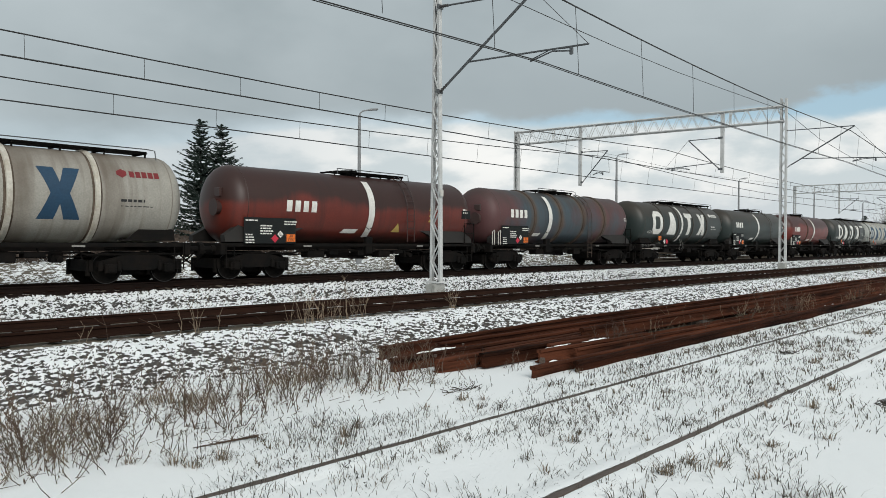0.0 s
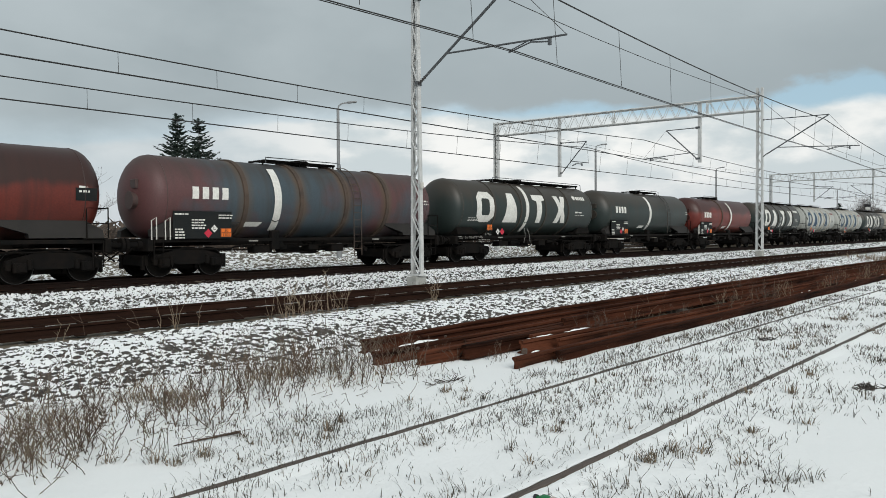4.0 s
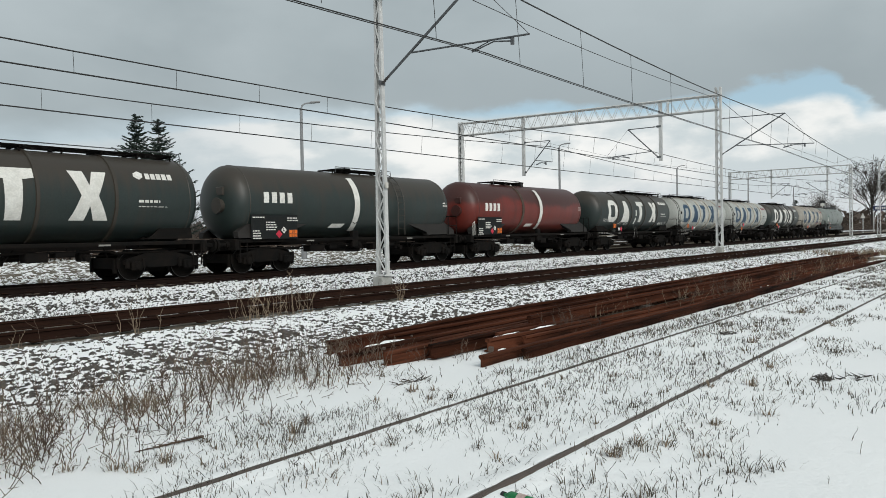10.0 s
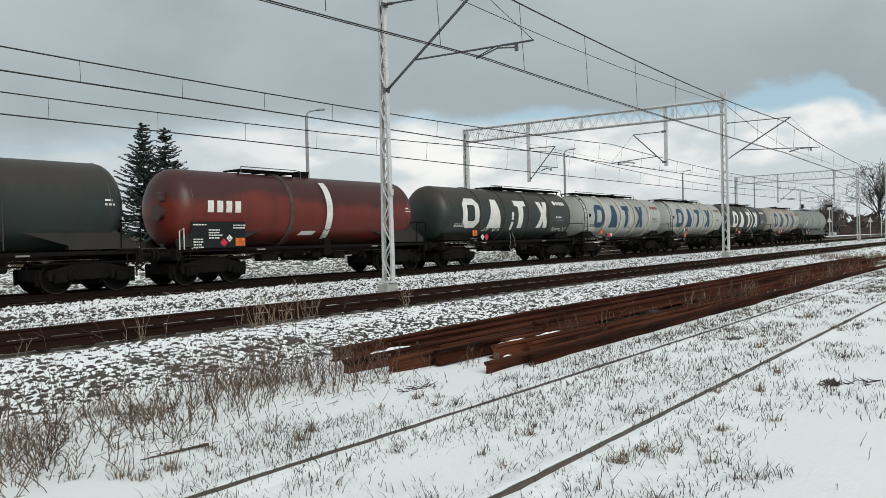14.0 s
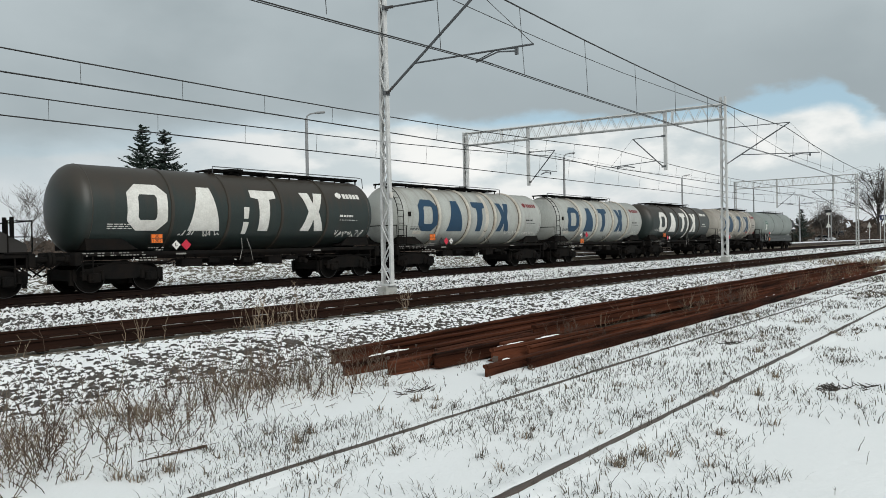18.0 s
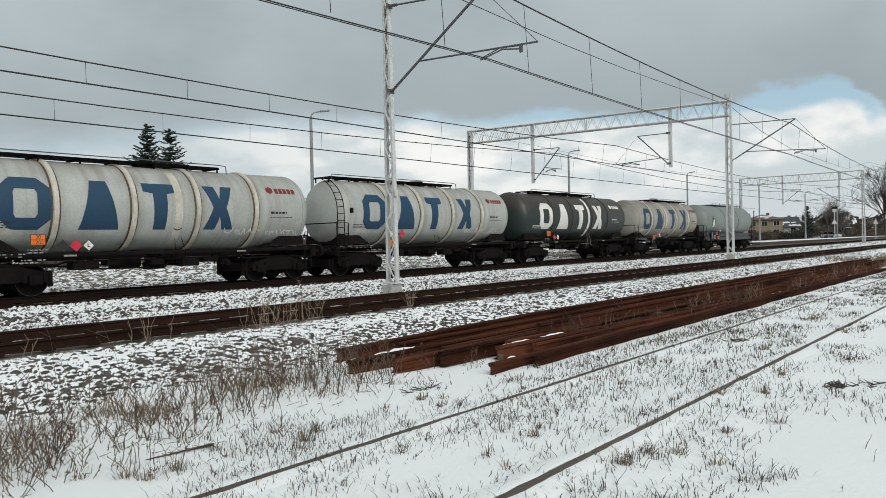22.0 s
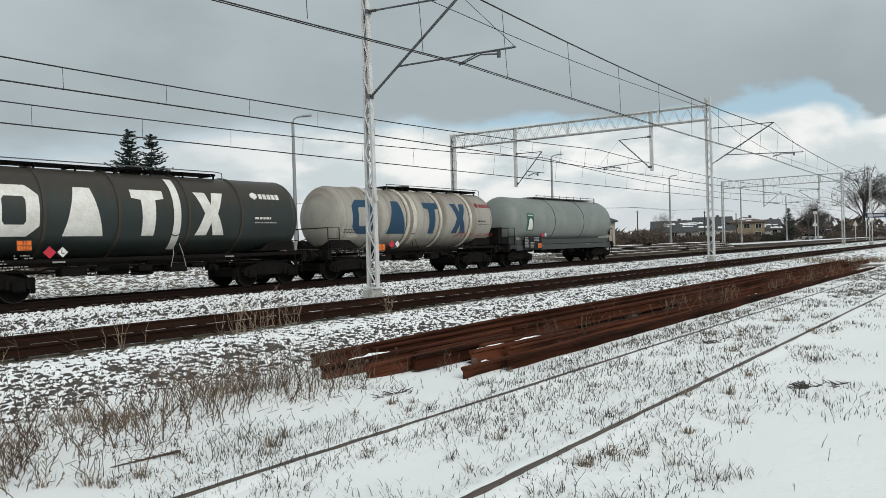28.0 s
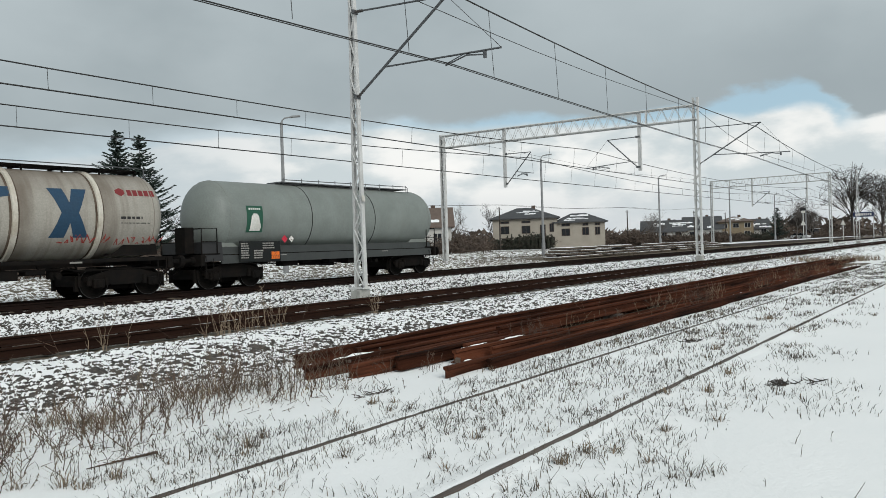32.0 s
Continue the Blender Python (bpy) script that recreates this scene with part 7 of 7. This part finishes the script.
def tree(x, y, z, h, spread, seed, label, trunk_r=None, levels=4, kids=4, name="bare_tree", first=.22, wide=None, twig=.012):
    """Leafless tree: tapered trunk, limbs, and a crown of forking twigs."""
    rnd = random.Random(seed)
    t = tagged(empty(name, pose(x, y, z)), label, "tree")
    trunk, crown = Soup(), Soup()
    r = trunk_r or h * .018

    def grow(p, d, length, rad, level):
        n = 4
        pts = [p]
        for i in range(n):
            d = (d + Vector((rnd.gauss(0, .13), rnd.gauss(0, .13), .05 if level else .12))).normalized()
            pts.append(pts[-1] + d * length / n)
        s = trunk if level < 2 else crown
        for i in range(n):
            s.seg(pts[i], pts[i + 1], rad * (1 - .6 * i / n), rad * (1 - .6 * (i + 1) / n), 6 if level < 2 else 3)
        if level >= levels:
            return
        for j in range(kids + (2 if level == 0 else 1)):
            i = rnd.randint(1 if level else max(1, int(first * n) + 1), n)
            a = rnd.uniform(0, 6.283)
            out = Vector((math.cos(a), math.sin(a), 0))
            e = (d * rnd.uniform(.5, 1.1) + out * rnd.uniform(.45, 1.0) * spread + Vector((0, 0, .25))).normalized()
            grow(pts[i], e, length * rnd.uniform(.50, .82), max(rad * (1 - .55 * i / n) * .6, twig), level + 1)

    grow(Vector((0, 0, -.3)), Vector((0, 0, 1)), h * .48, r, 0)
    pts = trunk.v + crown.v
    kz = h / max(p.z for p in pts)
    kr = 1.0 if wide is None else wide / sorted(math.hypot(p.x, p.y) for p in pts)[int(len(pts) * .97)]
    for p in pts:
        r_, lim = math.hypot(p.x, p.y), 0.3
        u = p.z * kz / h
        k = kr
        if wide is not None and r_ > trunk_r * 2:     # crown rounded at the top
            lim = wide * math.sqrt(max(1 - (max(u - .55, 0) / .5) ** 2, .05))
            k = kr if r_ * kr < lim * .6 else (lim * .6 + .5 * (r_ * kr - lim * .6)) / r_
        p.x, p.y, p.z = p.x * k, p.y * k, p.z * kz
    trunk.part("trunk", M_TWIG, t)
    crown.part("crown", M_TWIG, t, "bare twigs")
    return t


def broad_tree(x, y, h, R, trunk_r, seed, label):
    """Leafless tree whose limbs fan out to a domed crown and break up into twigs."""
    rnd = random.Random(seed)
    t = tagged(empty("bare_tree", pose(x, y, 0)), label, "tree")
    trunk, crown = Soup(), Soup()
    zc, rz = h * .58, h * .42

    def rim():
        a, b = rnd.uniform(0, 6.283), rnd.uniform(-.45, 1)
        k = rnd.uniform(.86, 1.0)
        c = math.sqrt(1 - b * b)
        return Vector((R * c * math.cos(a), R * c * math.sin(a), zc + rz * b)) * 1.0, k

    def bough(soup, p, up, q, r0, r1, n, wob):
        pts = [p]
        for i in range(1, n + 1):
            u = i / n
            pts.append(p * (1 - u) ** 2 + up * 2 * u * (1 - u) + q * u * u + Vector((rnd.gauss(0, wob), rnd.gauss(0, wob), rnd.gauss(0, wob))) * u)
        for i in range(n):
            soup.seg(pts[i], pts[i + 1], r0 + (r1 - r0) * i / n, r0 + (r1 - r0) * (i + 1) / n, 5 if r0 > .08 else 3)
        return pts

    bough(trunk, Vector((0, 0, -.3)), Vector((.2, -.1, h * .3)), Vector((0, .3, h * .62)), trunk_r, trunk_r * .4, 6, .1)
    for _ in range(38):
        z0 = h * rnd.uniform(.14, .50)
        q, k = rim()
        q = Vector((0, 0, zc)) + (q - Vector((0, 0, zc))) * k
        p = Vector((0, 0, z0))
        pts = bough(trunk, p, p.lerp(q, .40) + Vector((0, 0, h * .12)), q, trunk_r * .30, .045, 7, .2)
        for _ in range(8):
            i = rnd.randint(2, 6)
            e, k = rim()
            e = pts[i] + (e - pts[i]) * rnd.uniform(.2, .5)
            e = e.lerp(pts[-1], .45)
            sub_ = bough(crown, pts[i], pts[i].lerp(e, .5) + Vector((0, 0, .4)), e, .055, .03, 4, .12)
            for _ in range(6):
                b = sub_[rnd.randint(1, 4)]
                d = Vector((rnd.gauss(0, 1), rnd.gauss(0, 1), rnd.gauss(.5, .8))).normalized() * rnd.uniform(.7, 2.0)
                bough(crown, b, b + d * .5 + Vector((0, 0, .15)), b + d, .030, .016, 2, .05)
    trunk.part("trunk", M_BARK, t)
    crown.part("crown", M_BARK, t, "bare twigs")


broad_tree(240, 35.0, 22.3, 10.5, .36, 5, "tallest bare tree with a broad rounded crown")
broad_tree(232, 46.5, 9.0, 5.0, .2, 3, "bare tree with a rounded crown beside the station")
broad_tree(247, 28.2, 19.0, 7.5, .3, 8, "bare tree with long spreading limbs")
tree(236, 46.0, .0, 12, .9, 9, "smaller bare tree among taller ones", .25, 4, 4, wide=4.5)
tree(97, 72, .6, 8.0, 1.2, 12, "small bare garden tree", .12)
tree(112, 76, .6, 8.5, 1.0, 15, "small bare garden tree by a fence", .12)
tree(160, 64, .6, 7.0, 1.1, 17, "low bare garden tree", .1)
tree(178, 70, .6, 8.0, 1.1, 18, "bare garden tree behind the houses", .12)
tree(182, 38, .6, 9.5, 1.1, 19, "bushy bare tree by the crossing", .16)
tree(188, 36, .6, 9.0, 1.2, 23, "bushy bare tree by the road", .16)
tree(24, 64, .2, 7.0, 1.2, 25, "low bare tree beside the spruces", .1)
tree(40, 66, .2, 6.0, 1.2, 27, "low bare tree beside the spruces", .1)


def spruce(x, y, z, h, w, seed, label):
    rnd = random.Random(seed)
    t = tagged(empty("spruce_tree", pose(x, y, z)), label, "spruce tree")
    tr = Soup()
    tr.seg((0, 0, -.3), (0, 0, h * .97), .17, .02, 8)
    cr = Soup()
    zz = h * .14
    while zz < h * .985:
        k = 1 - zz / h
        n = rnd.randint(6, 10)
        for i in range(n):
            a = 6.283 * (i + rnd.random()) / n
            L = (w / 2) * (k ** .85) * rnd.uniform(.45, 1.15) + .18
            out = Vector((math.cos(a), math.sin(a), 0))
            p = Vector((0, 0, zz + rnd.uniform(-.28, .28)))
            m = max(3, int(L / .22))
            prev = p
            for j in range(1, m + 1):
                u = j / m
                q = p + out * L * u + Vector((0, 0, -.26 * L * u + .46 * L * u * u))
                cr.seg(prev, q, .02 * (1 - u) + .006, .02 * (1 - u) + .004)
                side = Vector((-out.y, out.x, 0))
                for s in (-1, 1):
                    for _ in range(3):
                        tl = (.17 + .26 * L * .4 * (1 - u * .6)) * rnd.uniform(.6, 1.3)
                        e = (side * s * rnd.uniform(.5, 1) + out * rnd.uniform(.2, .9) + Vector((0, 0, rnd.uniform(-.55, .25)))).normalized()
                        b = prev.lerp(q, rnd.random())
                        c = b + e * tl
                        up = Vector((0, 0, 1)).cross(e).normalized() * .065
                        cr.tri(b - up, b + up, c)
                        cr.tri(b + Vector((0, 0, .04)), b - Vector((0, 0, .07)), c)
                prev = q
        zz += .27 + .17 * k
    tr.part("trunk", M_BARK, t)
    cr.part("crown", M_NEEDLE, t, "dark drooping needles with gaps")


spruce(32.1, 60.5, .3, 11.75, 9.0, 2, "tall dark spruce with gappy branches")
spruce(33.9, 60.0, .3, 11.6, 9.4, 6, "tall dark spruce beside its twin")
spruce(180, 41.5, .3, 7.2, 6.4, 9, "small dark spruce among the houses")


def scrub_band(label, places, n, h, material, seed, name):
    rnd = random.Random(seed)
    s = Soup()
    for (x0, y0), (x1, y1), wide, k in places:
        for _ in range(int(n * k)):
            u = rnd.random()
            x, y = x0 + (x1 - x0) * u + rnd.gauss(0, wide), y0 + (y1 - y0) * u + rnd.gauss(0, wide)
            hh = h * rnd.uniform(.35, 1.1) * (.75 + .4 * noise.noise(Vector((x * .15, y * .15, seed))))
            z = ground_z(x, y)
            p = Vector((x, y, z))
            for _ in range(4):
                q = p + Vector((rnd.gauss(0, .35) * hh * .5, rnd.gauss(0, .35) * hh * .5, hh * rnd.uniform(.5, 1)))
                s.seg(p, q, .03, .012)
                for _ in range(5):
                    b = p.lerp(q, rnd.uniform(.3, 1))
                    c = b + Vector((rnd.gauss(0, .3), rnd.gauss(0, .3), rnd.uniform(.0, .5)))
                    s.tri(b, c, c + Vector((rnd.gauss(0, .12), rnd.gauss(0, .12), -.15)))
    s.thing(name, material, label, "shrubs")


scrub_band("tangled bare scrub in front of the gardens", (((84, 64), (104, 74), 1.8, .9), ((122, 60), (150, 50), 1.3, .7), ((150, 50), (166, 46), 1.2, .5), ((128, 57), (134, 55), 1.0, .4)), 420, 3.2, M_BRUSH, 3, "garden_scrub")
scrub_band("dark evergreen hedge before the houses", (((104, 71), (111, 63), .5, 1.2), ((150, 56), (200, 46), .8, 1.6)), 500, 2.6, M_HEDGE, 5, "evergreen_hedge")
scrub_band("low brown bushes along the far embankment", (((10, 52), (80, 58), 2.5, 1.2), ((-25, 50), (10, 52), 2.5, .5), ((190, 38), (260, 36), 3.0, .9)), 420, 2.6, M_BRUSH, 7, "embankment_bushes")


def thuja(x, y, h, seed):
    """A slim clipped conifer with a pointed, ragged top."""
    rnd = random.Random(seed)
    t = tagged(empty("thuja", pose(x, y, ground_z(x, y))), "slim pointed dark green thuja in a garden row", "conifer", "thujas before the villa")
    tr, cr = Soup(), Soup()
    tr.seg((0, 0, -.1), (0, 0, h * .8), .06, .02, 5)
    for _ in range(260):
        u = rnd.random() ** .8
        r = .42 * (1 - u) ** .6 * rnd.uniform(.55, 1.05)
        a = rnd.uniform(0, 6.283)
        p = Vector((r * math.cos(a), r * math.sin(a), h * u))
        q = p + Vector((rnd.gauss(0, .06), rnd.gauss(0, .06), rnd.uniform(.15, .32)))
        k = Vector((-math.sin(a), math.cos(a), 0)) * .07
        cr.tri(p - k, p + k, q)
    tr.part("trunk", M_BARK, t)
    cr.part("crown", M_HEDGE, t)


for i in range(12):
    thuja(106.2 + i * .32, 68.4 - i * .62, 2.3 + .35 * math.sin(i * 2.3), i)


def far_woods():
    rnd = random.Random(31)
    s = Soup()
    for _ in range(2600):
        a = rnd.uniform(-.25, 1.45)
        d = rnd.uniform(330, 480)
        x, y = d * math.sin(a + .25), d * math.cos(a + .25)
        if y < 45:
            continue
        h = 6 + 5 * noise.noise(Vector((a * 6, 1, 1))) + rnd.uniform(-2, 2)
        z = ground_z(x, y)
        for _ in range(5):
            p = Vector((x + rnd.gauss(0, 3), y + rnd.gauss(0, 3), z + rnd.uniform(0, max(h, 2))))
            s.tri(p, p + Vector((rnd.gauss(0, 2.2), rnd.gauss(0, 2.2), rnd.uniform(.3, 2.4))), p + Vector((rnd.gauss(0, 2.2), rnd.gauss(0, 2.2), -1.4)))
    s.thing("distant_woods", M_BRUSH, "low line of distant bare woods", "woods")


far_woods()


def pole(x, y, h, label="weathered wooden power pole"):
    p = tagged(empty("power_pole", pose(x, y, ground_z(x, y))), label, "power pole", "power poles")
    part("pole", rod(bmesh.new(), (0, 0, -.2), (0, 0, h), .14, 8, .10), M_BARK, p)
    part("crossarm", box(bmesh.new(), -.7, .7, -.05, .05, h - .35, h - .25), M_BARK, p)


for q in ((104, 68.5, 7.4), (131, 57, 6.8), (157, 53, 7.0), (186, 55, 7.2)):
    pole(*q)
wires = tagged(empty("power_line"), "sagging low-voltage wires between wooden poles", "power line")
for dx in (-.5, .5):
    part("cable", polyline(bmesh.new(), [(60, 86 + dx, 8.2), (82, 77 + dx, 7.6), (104, 68.5 + dx, 7.9), (118, 62.5 + dx, 7.2), (131, 57 + dx, 7.4), (144, 55 + dx, 7.0), (157, 53 + dx, 7.5), (186, 55 + dx, 7.6)], .025, 4), M_WIRE, wires)


def build_sign():
    s = tagged(empty("station_sign", pose(189, 26.4, .3, 0, 0, -82)), "dark blue station name board on two posts", "sign")
    part("board", box(bmesh.new(), -.9, 3.2, -.06, .06, 4.4, 5.5, bevel=.02), M_BLUESIGN, s)
    for x in (-.8, 3.1):
        part("post", rod(bmesh.new(), (x, .1, -.5), (x, .1, 5.7), .09, 8), M_GALV, s)
    for i in range(8):
        part("letter_bar", box(bmesh.new(), -.5 + i * .42, -.22 + i * .42, -.075, -.065, 4.7, 5.2), M_LWHITE, s)


build_sign()


def car(x, y, rz, material, label, L=4.3, tall=1.45):
    c = tagged(empty("parked_car", pose(x, y, ground_z(x, y) + .02, 0, 0, rz)), label, "car", "cars by the crossing")
    h = L / 2
    b = bmesh.new()
    prism(b, [(-h, .35), (h, .35), (h, .75), (h * .6, .92), (-h * .95, .95), (-h, .7)], -.85, .85)
    bmesh.ops.transform(b, matrix=Matrix.Rotation(math.pi / 2, 4, "Z"), verts=b.verts)
    part("body", b, material, c)
    b = bmesh.new()
    prism(b, [(-h * .85, .93), (h * .55, .92), (h * .2, tall), (-h * .65, tall)], -.74, .74)
    bmesh.ops.transform(b, matrix=Matrix.Rotation(math.pi / 2, 4, "Z"), verts=b.verts)
    part("cabin", b, M_GLASS, c)
    part("roof", box(bmesh.new(), -.72, .72, -h * .6, h * .2, tall - .02, tall + .03, bevel=.01), material, c)
    for sx in (-.8, .8):
        for sy in (-h * .62, h * .62):
            part("wheel", rod(bmesh.new(), (sx - .1, sy, .32), (sx + .1, sy, .32), .32, 14), M_BLACK, c)


car(190, 38.6, 72, M_CARW, "white car standing by the level crossing")
car(205, 38.6, 55, M_CARW, "pale van standing by the level crossing", 5.0, 2.5)


def crossing_signal(x, y, top, plate):
    s = tagged(empty("crossing_signal", pose(x, y, ground_z(x, y))), "level crossing signal with a white triangular plate on a post", "signal", "crossing signals")
    part("post", rod(bmesh.new(), (0, 0, -.2), (0, 0, top), .08, 8), M_GALV, s)
    if top > 5:
        part("lamp_box", box(bmesh.new(), -.15, .15, -.5, .5, top - .1, top + .4, bevel=.04), M_BLACK, s)
        part("lamp_shelf", box(bmesh.new(), -.1, .1, -.32, .32, top - .6, top - .14, bevel=.03), M_LWHITE, s)
    b = bmesh.new()
    prism(b, [(-.48, 0), (.48, 0), (.06, .85), (-.06, .85)], -.16, -.12)
    t = part("warning_plate", b, M_LWHITE, s, "white triangular warning plate")
    t.matrix_basis = pose(0, 0, plate)


crossing_signal(150, 30.0, 5.9, 3.0)
crossing_signal(172, 26.75, 4.3, 3.2)


def travel(t):
    u = t / 10
    return -39.2145 * u + 0.2112 * u ** 2 - 0.6096 * u ** 3 + 0.0773 * u ** 4


def motions():
    stops = [2.0 * i for i in range(17)]
    for w, s in WAGONS:
        walk(w, [(t, pose(s + travel(t), TRAIN_Y, FAR_Z)) for t in stops])
    spins = [i / 6 for i in range(193)]
    for w, ax in WHEELS:
        walk(w, [(t, pose(ax, 0, .46, 0, math.degrees(travel(t) / .46), 0)) for t in spins])


motions()
